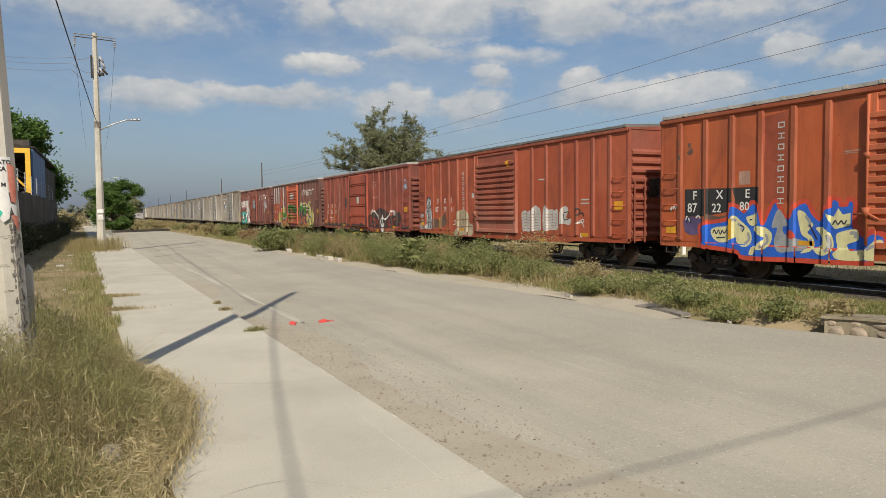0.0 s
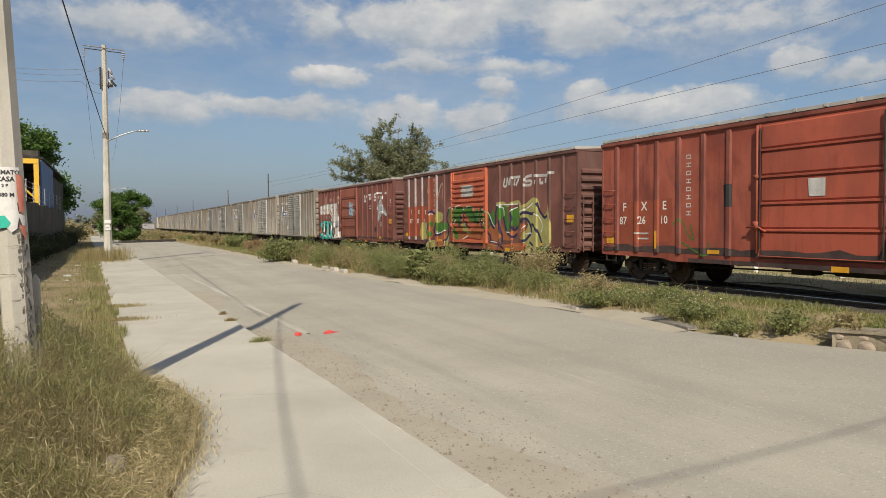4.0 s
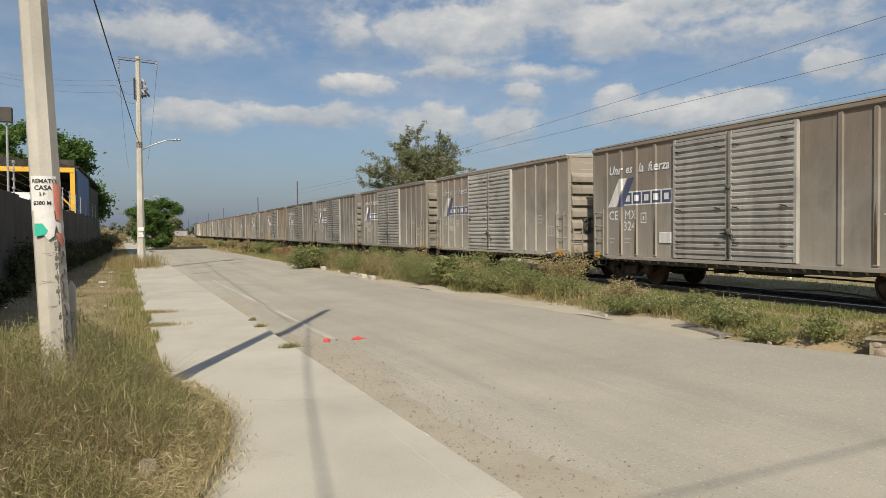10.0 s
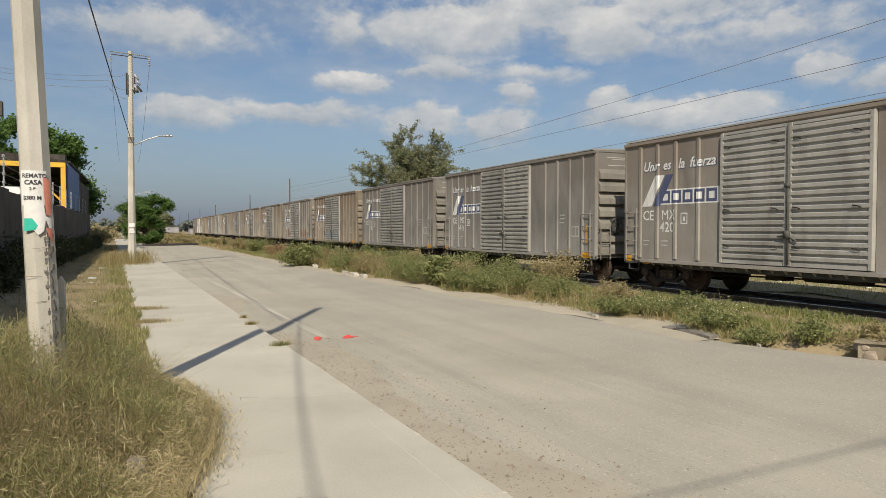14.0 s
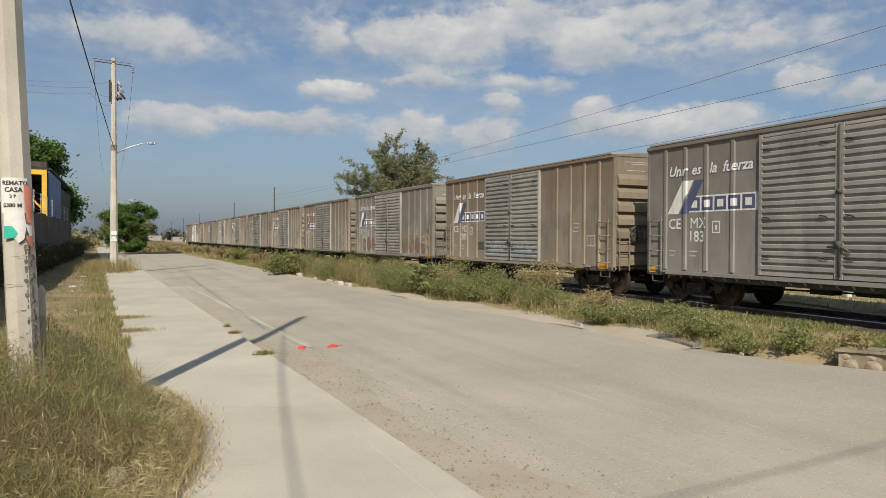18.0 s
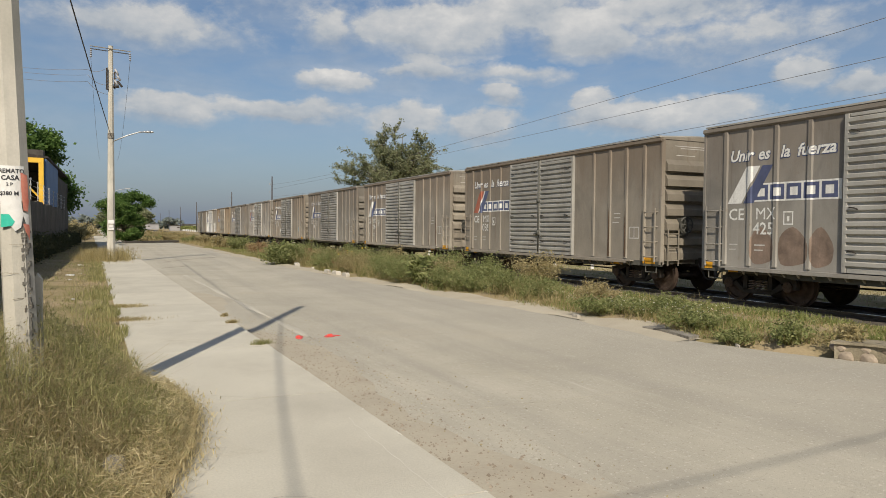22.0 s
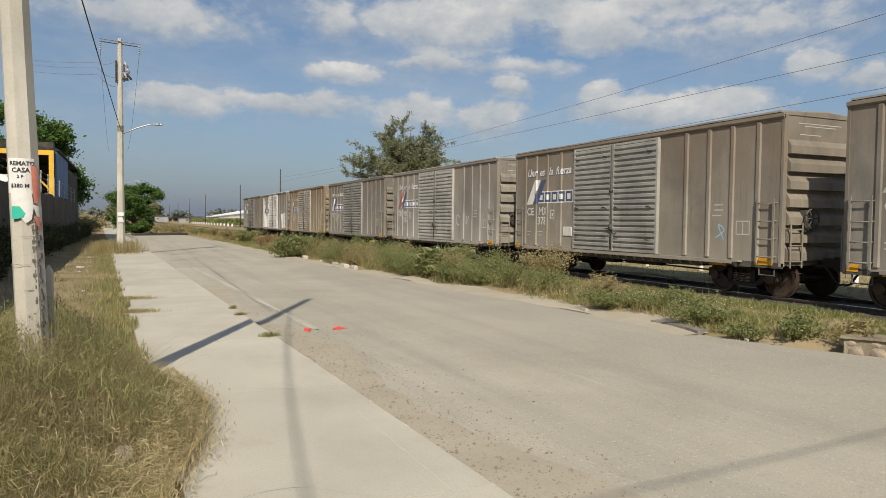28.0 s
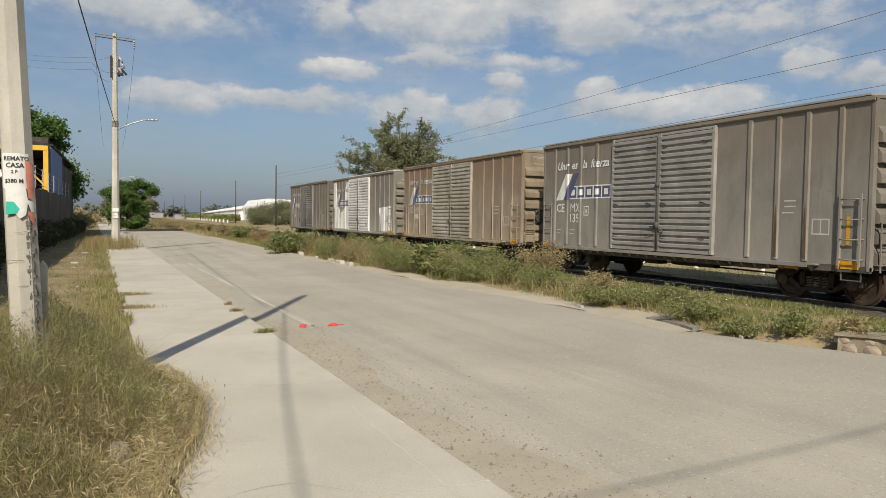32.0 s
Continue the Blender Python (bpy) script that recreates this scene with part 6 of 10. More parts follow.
# grit, leaves and twigs in the gutter
pebble = surface("pebbles", [(0.3, (0.18, 0.145, 0.105)), (0.6, (0.31, 0.26, 0.195)), (0.8, (0.50, 0.45, 0.37))], 0.95, 9, 40, 0.3, 0.1)
n = 1900
yy = 3.0 + 9 * RNG.uniform(0, 1, n) ** 1.3
xx = 2.19 - 0.0285 * yy + np.abs(RNG.normal(0.0, 0.55, n)) + 0.03
pv, pf = [], []
for i, (x, y) in enumerate(zip(xx, yy)):
    s = RNG.uniform(0.004, 0.010) if i % 7 else RNG.uniform(0.010, 0.021)
    k = len(pv)
    reach = 0.45 + 0.35 * math.sin(y * 0.8) + 0.55 * smooth_step(13, 4, y)
    z = np.interp((x - KERB(y)) / reach, (0.0, 0.6, 1.0), (-0.094, -0.107, -0.118))
    a = RNG.uniform(0, 3)
    pv += [(x + s * math.cos(a), y + s * math.sin(a), z), (x - s * math.sin(a), y + s * math.cos(a), z), (x - s * math.cos(a), y - s * math.sin(a), z), (x + s * math.sin(a), y - s * math.cos(a), z), (x, y, z + s * 0.9)]
    pf += [(k, k + 1, k + 4), (k + 1, k + 2, k + 4), (k + 2, k + 3, k + 4), (k + 3, k, k + 4)]
tagged(new("gutter_grit", raw_mesh("gutter_grit", pv, pf, pebble)), "loose grit and small stones in the gutter", "grit", kind="stuff")
n = 420
yy = RNG.uniform(3.4, 14, n)
xx = 2.19 - 0.0285 * yy + np.abs(RNG.normal(0.1, 0.8, n))
stuff("fallen_leaves", "dry leaf scraps and twigs blown along the gutter", "litter", leaf_quads(np.stack([xx, yy, np.full(n, -0.110)], 1), 0.011, 2.4), weed_dry)
dust = surface("sand_dust", [(0.3, (0.375, 0.333, 0.258)), (0.7, (0.44, 0.396, 0.31))], 0.97, 1.5, 40, 0.15, 0.2, spec=0.1)
# drift of sand along the gutter and at the far edge of the road
g = Geo()
pts = [(KERB(y) + 0.022, y) for y in np.arange(2.0, 20, 0.5)]
out = [(KERB(y) + 0.45 + 0.35 * math.sin(y * 0.8) + 0.55 * smooth_step(13, 4, y) + 0.06 * math.sin(y * 7), y) for y in np.arange(2.0, 20, 0.5)]
for (a, y), (b, _) in zip(pts, out):
    g.v += [(a, y, -0.095), (a + (b - a) * 0.6, y, -0.108), (b, y, -0.1235)]
for k in range(len(pts) - 1):
    for j in range(2):
        g.f.append((k * 3 + j, k * 3 + j + 1, k * 3 + 4 + j, k * 3 + 3 + j))
tagged(part("sand_drift", g, dust, smooth=True), "thin drift of sand along the kerb", "sand", kind="structure")
g = Geo()
for y in np.arange(8.5, 60, 0.5):
    r = road_right(y)
    a = r - 0.22 - 0.13 * math.sin(y * 0.9) - 0.08 * math.sin(y * 3.1)
    g.v += [(a, y, -0.123), (r - 0.1, y, -0.105), (r + 0.25, y, -0.085 + 0.02 * math.sin(y * 2)), (r + 0.75 + 0.15 * math.sin(y * 1.7), y, ground_z(r + 0.8, y) - 0.03)]
for k in range(len(g.v) // 4 - 1):
    for j in range(3):
        g.f.append((k * 4 + j, k * 4 + j + 1, k * 4 + 5 + j, k * 4 + 4 + j))
tagged(part("sand_edge", g, dust, smooth=True), "bare sandy strip where the road meets the weeds", "sand", kind="structure")

# hairline cracks in the pavement and chips along the kerb
crack_dark = surface("crack_dirt", [(0.3, (0.26, 0.24, 0.195)), (0.7, (0.36, 0.335, 0.275))], 0.97, 9, 60, 0.2, 0.0)
for k in range(4):
    x, y = RNG.uniform(0.5, 1.9), 4.2 + k * 1.35 + RNG.uniform(-0.4, 0.4)
    a, pts = RNG.uniform(-0.5, 0.5) + (1.4 if k % 3 == 0 else 0.0), []
    for j in range(9):
        if not 0.1 < x < KERB(y) - 0.05:
            break
        pts.append((x, y))
        a += RNG.normal(0, 0.35)
        x, y = x - 0.14 * math.cos(a), y + 0.14 * math.sin(a)
    if len(pts) > 3:
        g = Geo()
        for i, (px, py) in enumerate(pts):
            w = 0.0022 * (1 - abs(2 * i / (len(pts) - 1) - 1) * 0.7)
            g.v += [(px, py - w, 0.0022), (px, py + w, 0.0022)]
        g.f = [(2 * i, 2 * i + 2, 2 * i + 3, 2 * i + 1) for i in range(len(pts) - 1)]
        part("crack", g, crack_dark, pavement, "hairline crack")
edge_line = [(1.80 + 0.012 * math.sin(k * 1.9) + 0.008 * math.sin(k * 4.3), 3.6 + 0.12 * k) for k in range(19)]
tar = surface("old_tar", [(0.3, (0.05, 0.045, 0.04)), (0.7, (0.12, 0.11, 0.095))], 0.9, 5, 60, 0.2, 0.1)
for line in (((2.07, 36.5), (2.7, 37.6), (3.3, 39.2), (4.03, 40.2), (4.8, 41.2), (5.5, 42.5)), ((1.72, 31.2), (2.2, 31.9), (2.95, 32.7)), ((2.3, 22.9), (3.4, 22.75), (4.7, 22.4)), ((2.05, 17.5), (3.5, 17.35), (4.7, 17.1), (6.0, 17.0))):
    w = 0.09 if line[0][1] > 30 else 0.022
    fine = [tuple(np.array(p) + (np.array(q) - np.array(p)) * k / 4 + np.array([0.0, RNG.normal(0, w * 0.5)])) for p, q in zip(line, line[1:]) for k in range(4)]
    g = Geo()
    for px, py in fine:
        v = w * RNG.uniform(0.5, 1.1)
        g.v += [(px, py - v, -0.1145), (px, py + v, -0.1145)]
    g.f = [(2 * i, 2 * i + 2, 2 * i + 3, 2 * i + 1) for i in range(len(fine) - 1)]
    part("crack", g, tar if w > 0.05 else crack_dark, road, "dark tar-filled crack")
# raised bar in the cracks' near-black, drawn for a dark line across the road
strip = [(0.9, 76.4), (2.6, 77.9), (4.4, 79.6), (6.3, 81.3)]
part("crossing_strip", Geo().prism([(x, y) for x, y in strip] + [(x - 0.25, y + 1.1) for x, y in strip[::-1]], "z", -0.3, 0.10), tar, road, "dark raised strip across the road")
chip_pale = surface("chipped_kerb", [(0.3, (0.50, 0.475, 0.41)), (0.7, (0.62, 0.59, 0.52))], 0.95, 9, 60, 0.15, 0.1)
g = Geo()                                                   # trowel line beside the kerb, rubbed pale
for k, (x, y) in enumerate(edge_line):
    w = 0.0015 + 0.003 * abs(math.sin(k * 0.9))
    g.v += [(x - w, y, 0.0022), (x + w, y, 0.0022)]
g.f = [(2 * k, 2 * k + 1, 2 * k + 3, 2 * k + 2) for k in range(len(edge_line) - 1)]
part("crack", g, chip_pale, pavement, "pale trowel line beside the kerb")
for k in range(24):
    y = 3.0 + 11 * RNG.uniform(0, 1) ** 1.4
    w, l = RNG.uniform(0.006, 0.02), RNG.uniform(0.02, 0.10)
    g = Geo().prism([(KERB(y) - w, y), (KERB(y) + 0.003, y - l * 0.4), (KERB(y + l) + 0.003, y + l), (KERB(y) - w * 0.7, y + l * 0.6)], "z", -0.03 - RNG.uniform(0, 0.03), 0.0025)
    part("chip", g, chip_pale, pavement, "pale fresh chip on the kerb edge")

# bare sandy way beyond the track
g = Geo()
wy = np.arange(-4, 90, 1.0)
for y in wy:
    g.v += [(x, y, ground_z(x, y) + 0.03) for x in (17.3 + 0.2 * math.sin(y), 18.2, 19.2, 20.2, 20.95 + 0.2 * math.sin(y * 1.7))]
for k in range(len(wy) - 1):
    for j in range(4):
        g.f.append((k * 5 + j, k * 5 + j + 1, k * 5 + 6 + j, k * 5 + 5 + j))
pale_sand = surface("pale_sand", [(0.3, (0.25, 0.21, 0.12)), (0.7, (0.42, 0.36, 0.23))], 0.97, 0.8, 25, 0.25, 0.3, spec=0.1)
tagged(part("sandy_way", g, pale_sand, smooth=True), "trodden way of dry earth beyond the railway track", "ground", kind="structure")

# ---- far side ----
# wall colour muted to carry the haze of the distance
hazy_wall = surface("hazy_house_wall", [(0.3, (0.27, 0.265, 0.27)), (0.7, (0.35, 0.34, 0.34))], 0.9, 0.4, 10, 0.1, 0.1)
warehouse = thing("warehouse", "long low white warehouse far beyond the railway", "building")
g = Geo()
g.v = [(x, y, z) for y, e, r in ((300, 4.2, 7.0), (560, 1.4, 2.6)) for x, z in ((45, -0.3), (45, e), (54, r), (54, -0.3))]
g.f = [(0, 1, 2, 3), (7, 6, 5, 4), (0, 4, 5, 1), (3, 2, 6, 7), (0, 3, 7, 4)]
part("wall", g, white_paint, warehouse)
g = Geo()
g.v = [(x, y, z + dz) for dz in (0.02, 0.22) for x, y, z in ((44.6, 299, 4.1), (44.6, 561, 1.3), (54, 561, 2.6), (54, 299, 7.0))]
g.f = [(0, 1, 2, 3), (7, 6, 5, 4)] + [(k, (k + 1) % 4, 4 + (k + 1) % 4, 4 + k) for k in range(4)]
part("roof", g, white_paint, warehouse)
for k in range(12):
    part("bay_post", Geo().box(44.8, 45.0, 304 + k * 20, 304.8 + k * 20, -0.3, 4.0 - 0.21 * k), galvanised, warehouse)
block = thing("warehouse", "tall white industrial block far beyond the railway", "building")
part("wall", Geo().prism([(46.5, -0.3), (90, -0.3), (90, 6.4), (48.6, 7.9), (46.5, 5.4)], "y", 255, 300), white_paint, block)
part("door", Geo().box(52, 56, 254.9, 255.02, -0.3, 3.2), galvanised, block)
for x, y, w, h in ((22, 330, 9, 2.0), (30, 360, 12, 2.6), (14, 420, 8, 2.8), (-6, 380, 10, 3), (60, 300, 14, 6), (8.5, 300, 2.2, 1.4)):
    hs = thing("house", "small pale house in the hazy distance", "house")
    part("wall", Geo().box(x, x + w, y, y + 10, -0.3, h), hazy_wall, hs)
    part("roof", Geo().box(x - 0.3, x + w + 0.3, y - 0.3, y + 10.3, h, h + 0.25), wall_grey, hs)
    part("window", Geo().box(x + w * 0.3, x + w * 0.42, y - 0.06, y + 0.05, h * 0.45, h * 0.68), wall_grey, hs)
hedge = thing("hedge", "clipped green hedge far beyond the railway", "hedge")
p = np.stack([RNG.uniform(26, 28.2, 9000), RNG.uniform(185, 330, 9000), RNG.uniform(0.3, 1.8, 9000)], 1)
ob = new("leaves", raw_mesh("leaves", *leaf_quads(p, 0.4, 1.4), verge_green))
ob.parent = hedge
tagged(ob, kind="stuff")
for k in range(16):
    post = part("marker_post", Geo().box(25.4, 25.75, 190 + k * 8, 190.35 + k * 8, -0.3, 0.50), white_paint)
    tagged(post, "white painted pillar at the foot of the hedge", "post", "white pillars of the hedge")
arch = thing("arch", "small brick arch beside the hedge", "arch")
part("body", Geo().prism([(30.3, -0.3), (30.8, -0.3)] + [(31.75 - 0.95 * math.cos(a), 0.6 + 0.7 * math.sin(a)) for a in np.linspace(0, math.pi, 9)] + [(32.7, -0.3), (33.2, -0.3), (33.2, 1.75), (30.3, 1.75)], "y", 150, 150.5), stone_mat, arch)
for k in range(13):                                         # low white posts beyond the track
    post = part("marker_post", Geo().prism(octagon(20.0 + (k % 3) * 0.05, 8 + k * 3.1, 0.075), "z", -0.35, 0.62 + 0.05 * (k % 4 == 0)), white_paint)
    tagged(post, "short white concrete post beyond the track", "post", "white posts beyond the track")
low_wall = part("low_wall", Geo().box(27.5, 27.7, -10, 60, -0.4, 0.42), pale_stone)
tagged(low_wall, "low pale wall beyond the track", "wall", kind="structure")
fence = thing("picket_fence", "white picket fence far beyond the track", "fence")
for k in range(30):
    part("picket", Geo().box(33.8 + k * 0.42, 34.05 + k * 0.42, 158, 158.1, -0.3, 0.75), white_paint, fence)

from mathutils.geometry import tessellate_polygon

# ---- the train ----
grey_trim = surface("grey_sill_steel", [(0.3, (0.055, 0.055, 0.047)), (0.7, (0.12, 0.115, 0.098))], 0.75, 2.0, 40, 0.25, 0.1)
RED, GREY = [], []
RED_DOOR, RED_RIBS = (-1.45, 1.72), (2.61, 3.44, 4.30, 5.14, 5.98, 6.85, -2.45, -3.35, -4.22, -5.08, -5.93, -6.75)
REDS = [
    # label, y, door style, paint, faded, rust, door paint
    ("orange-red steel boxcar with blue and cream graffiti", 7.35, "wide", (0.43, 0.097, 0.034), (0.48, 0.125, 0.048), (0.20, 0.06, 0.035), (0.42, 0.12, 0.055)),
    ("rust-red steel boxcar with faded white graffiti", 23.84, "wide", (0.37, 0.082, 0.038), (0.43, 0.11, 0.053), (0.17, 0.058, 0.038), (0.34, 0.10, 0.06)),
    ("dark red steel boxcar with black skull graffiti", 40.28, "plug", (0.25, 0.060, 0.038), (0.36, 0.10, 0.062), (0.11, 0.04, 0.03), (0.36, 0.085, 0.05)),
    ("brown steel boxcar with green and orange graffiti", 56.7, "wide", (0.15, 0.062, 0.048), (0.23, 0.10, 0.075), (0.27, 0.07, 0.045), (0.46, 0.12, 0.06)),
    ("brownish-red steel boxcar with white and turquoise graffiti", 73.4, "plug", (0.19, 0.058, 0.042), (0.25, 0.09, 0.066), (0.10, 0.042, 0.034), (0.28, 0.092, 0.06)),
]
pale_post = surface("pale_post_paint", [(0.3, (0.26, 0.22, 0.20)), (0.6, (0.37, 0.34, 0.32)), (0.8, (0.46, 0.43, 0.41))], 0.7, 3.0, 40, 0.2, 0.1)
for label, ym, st, base, faded, rust, dbase in REDS:
    pm = car_paint("oxide_red_paint", base, faded, rust, 0.6, tuple(c * 1.2 + 0.02 for c in faded), 0.9 if ym == 40.28 else 0.7)
    # posts and top rail: browner paint, darkened further for shade under the eave
    post_paint = car_paint("browner_shaded_post_paint", tuple(c * 0.66 + 0.012 for c in base), tuple(c * 0.72 + 0.02 for c in faded), rust, 0.6, tuple(c * 0.9 + 0.05 for c in faded))
    dm = car_paint("oxide_red_door_paint", dbase, tuple(c * 1.15 for c in dbase), rust, 0.5, (0.45, 0.24, 0.185) if ym == 23.84 else tuple(c * 1.3 + 0.03 for c in dbase), dusty=0.9 if ym == 23.84 else 0.0)
    # ends: side paint made grimier and darker, deepening their shade by colour
    em = car_paint("dimmed_red_end_paint", tuple(c * 0.62 + 0.02 for c in base), tuple(c * 0.66 + 0.03 for c in faded), rust, 0.6, tuple(c * 0.9 + 0.02 for c in faded))
    dull = 0.38 if ym == 23.84 else 1.0                     # one roof is brown and grimy, the rest bare and pale
    rm = car_paint("roof_paint", tuple(dull * c for c in (0.36, 0.345, 0.315)), tuple(dull * c for c in (0.46, 0.445, 0.415)), (0.17, 0.11, 0.08), 0.5, tuple(dull * c for c in (0.56, 0.54, 0.51)))
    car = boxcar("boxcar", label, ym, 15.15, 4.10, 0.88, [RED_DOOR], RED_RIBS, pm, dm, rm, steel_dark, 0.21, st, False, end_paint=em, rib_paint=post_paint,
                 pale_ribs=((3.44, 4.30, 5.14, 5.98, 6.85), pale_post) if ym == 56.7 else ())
    RED.append((car, st))
GREY_Y = [88.35 + 13.684 * k for k in range(16)]
# number, paint brightness, brown share, coloured stripe
GREYS = [("324", 1.05, 0.35, 0), ("", 1.2, 0.3, 0), ("420", 1.0, 0.25, 0), ("416", 0.9, 0.05, 0), ("183", 0.85, 0.05, 0), ("209", 0.88, 0.75, 0), ("425", 0.95, 0.15, 0), ("035", 0.90, 0.5, 1),
         ("294", 1.0, 0.45, 0), ("", 0.88, 0.3, 0), ("378", 0.95, 0.5, 0), ("107", 1.15, 0.15, 1), ("135", 0.85, 0.25, 0), ("", 0.95, 1.0, 0), ("", 0.95, 0.2, 0), ("", 0.72, 0.3, 0)]
GREY_DOORS, GREY_RIBS = [(-1.95, 0.11), (0.11, 2.17)], (-5.36, -4.57, -3.80, -2.99, 3.0, 3.87, 4.61, 5.35)
for (num, k, brown, stripe), ym in zip(GREYS, GREY_Y):
    tint = lambda c: tuple(k * v * q for v, q in zip(c, (1 + 0.13 * brown, 1.0 - 0.02 * brown, 1 - 0.22 * brown)))
    pm = car_paint("grey_brown_paint", tint((0.225, 0.215, 0.195)), tint((0.285, 0.273, 0.248)), tint((0.165, 0.115, 0.075)), 0.4 + 0.35 * brown, tint((0.42, 0.405, 0.37)), dusty=0.6)
    dm = car_paint("grey_door_paint", tuple(k * v for v in (0.315, 0.304, 0.274)), tuple(k * v for v in (0.40, 0.386, 0.35)), (0.17, 0.125, 0.085), 0.45, (0.52, 0.51, 0.48))
    # end walls: paint slightly darker than the sides, shade put into the colour
    em = car_paint("dimmed_end_paint", tint((0.205, 0.193, 0.168)), tint((0.265, 0.25, 0.218)), tint((0.10, 0.07, 0.05)), 0.5, tint((0.25, 0.24, 0.21)))
    label = "dusty brown steel boxcar with corrugated double doors" if brown > 0.5 else "dusty grey steel boxcar with corrugated double doors"
    if ym > GREY_Y[13]:
        label = "dusty grey steel boxcar with patchy paint near the train's end"
    if ym == GREY_Y[13]:
        dm = car_paint("rust_stained_door_paint", (0.33, 0.29, 0.23), (0.45, 0.42, 0.36), (0.20, 0.115, 0.06), 0.9, (0.55, 0.53, 0.48))
    if ym == GREY_Y[14]:
        dm = car_paint("white_door_paint", (0.66, 0.65, 0.62), (0.74, 0.73, 0.70), (0.4, 0.36, 0.3), 0.4, (0.8, 0.8, 0.78))
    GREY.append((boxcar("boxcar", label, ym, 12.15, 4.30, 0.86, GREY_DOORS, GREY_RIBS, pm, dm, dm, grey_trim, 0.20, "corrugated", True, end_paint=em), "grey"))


# ---- painted marks that follow the sheets, posts and corrugations ----
def plain_paint(name, c, worn=0.25):
    return surface(name, [(0.3, tuple(v * (1 - worn) for v in c)), (0.6, c), (0.8, tuple(min(v * (1 + worn * 0.5), 0.85) for v in c))], 0.75, 2.5, 40, 0.25, 0.08, spec=0.3, streak=((5.0, 8.0, 0.5), tuple(v * 0.5 + 0.03 for v in c), 0.55), dirt=((0.17, 0.11, 0.08), 4.0, 0.60))


G_WHITE, G_WHITED = plain_paint("white_mark_paint", (0.72, 0.71, 0.67), 0.1), plain_paint("worn_white_paint", (0.56, 0.54, 0.50), 0.3)
G_BLACK, G_BLACKD = plain_paint("black_mark_paint", (0.035, 0.035, 0.036)), plain_paint("thin_black_spray", (0.075, 0.05, 0.045), 0.5)
G_ORRED, G_BLUE = plain_paint("scarlet_spray", (0.60, 0.08, 0.045)), plain_paint("blue_spray", (0.03, 0.14, 0.62))
G_CREAM, G_CREAMD, G_GREYB = plain_paint("cream_spray", (0.72, 0.68, 0.36), 0.15), plain_paint("faded_cream_spray", (0.46, 0.40, 0.27), 0.35), plain_paint("pale_grey_spray", (0.36, 0.37, 0.38), 0.3)
G_WEAR, G_YELLOW, G_SKY = plain_paint("grime", (0.16, 0.10, 0.075), 0.4), plain_paint("safety_yellow", (0.72, 0.36, 0.025), 0.2), plain_paint("light_blue_spray", (0.36, 0.55, 0.68))
G_GREENP, G_YGREEN, G_ORANGE = plain_paint("green_spray", (0.07, 0.19, 0.03), 0.35), plain_paint("yellow_green_spray", (0.40, 0.37, 0.13), 0.35), plain_paint("orange_spray", (0.40, 0.135, 0.05), 0.35)
G_NAVY, G_TURQ, G_PINK = plain_paint("dark_blue_spray", (0.03, 0.03, 0.075)), plain_paint("turquoise_spray", (0.03, 0.40, 0.35)), plain_paint("faded_pink_lettering", (0.46, 0.28, 0.21), 0.4)
G_BROWNP, G_RUSTBOX, G_LBLUE, G_LRED = plain_paint("repaint_red", (0.32, 0.08, 0.042)), plain_paint("oxide_box", (0.34, 0.09, 0.05)), plain_paint("logo_blue", (0.10, 0.118, 0.20)), plain_paint("logo_red", (0.40, 0.135, 0.085))
G_BLUED, G_WEARR, G_ORANGER = plain_paint("thin_blue_spray", (0.13, 0.10, 0.22), 0.5), plain_paint("worn_through_paint", (0.33, 0.17, 0.12), 0.4), plain_paint("fresher_red_paint", (0.46, 0.10, 0.04), 0.2)
G_REDD = plain_paint("thin_red_spray", (0.42, 0.07, 0.045), 0.4)
G_FBLUE = plain_paint("faded_logo_blue", (0.085, 0.10, 0.18), 0.3)
G_NAVYD = plain_paint("weathered_navy_lettering", (0.06, 0.075, 0.15), 0.3)
SPEC = {"wide": ([RED_DOOR], RED_RIBS, 0.085, 0.88, 4.10), "plug": ([RED_DOOR], RED_RIBS, 0.085, 0.88, 4.10), "grey": (GREY_DOORS, GREY_RIBS, 0.075, 0.86, 4.30)}


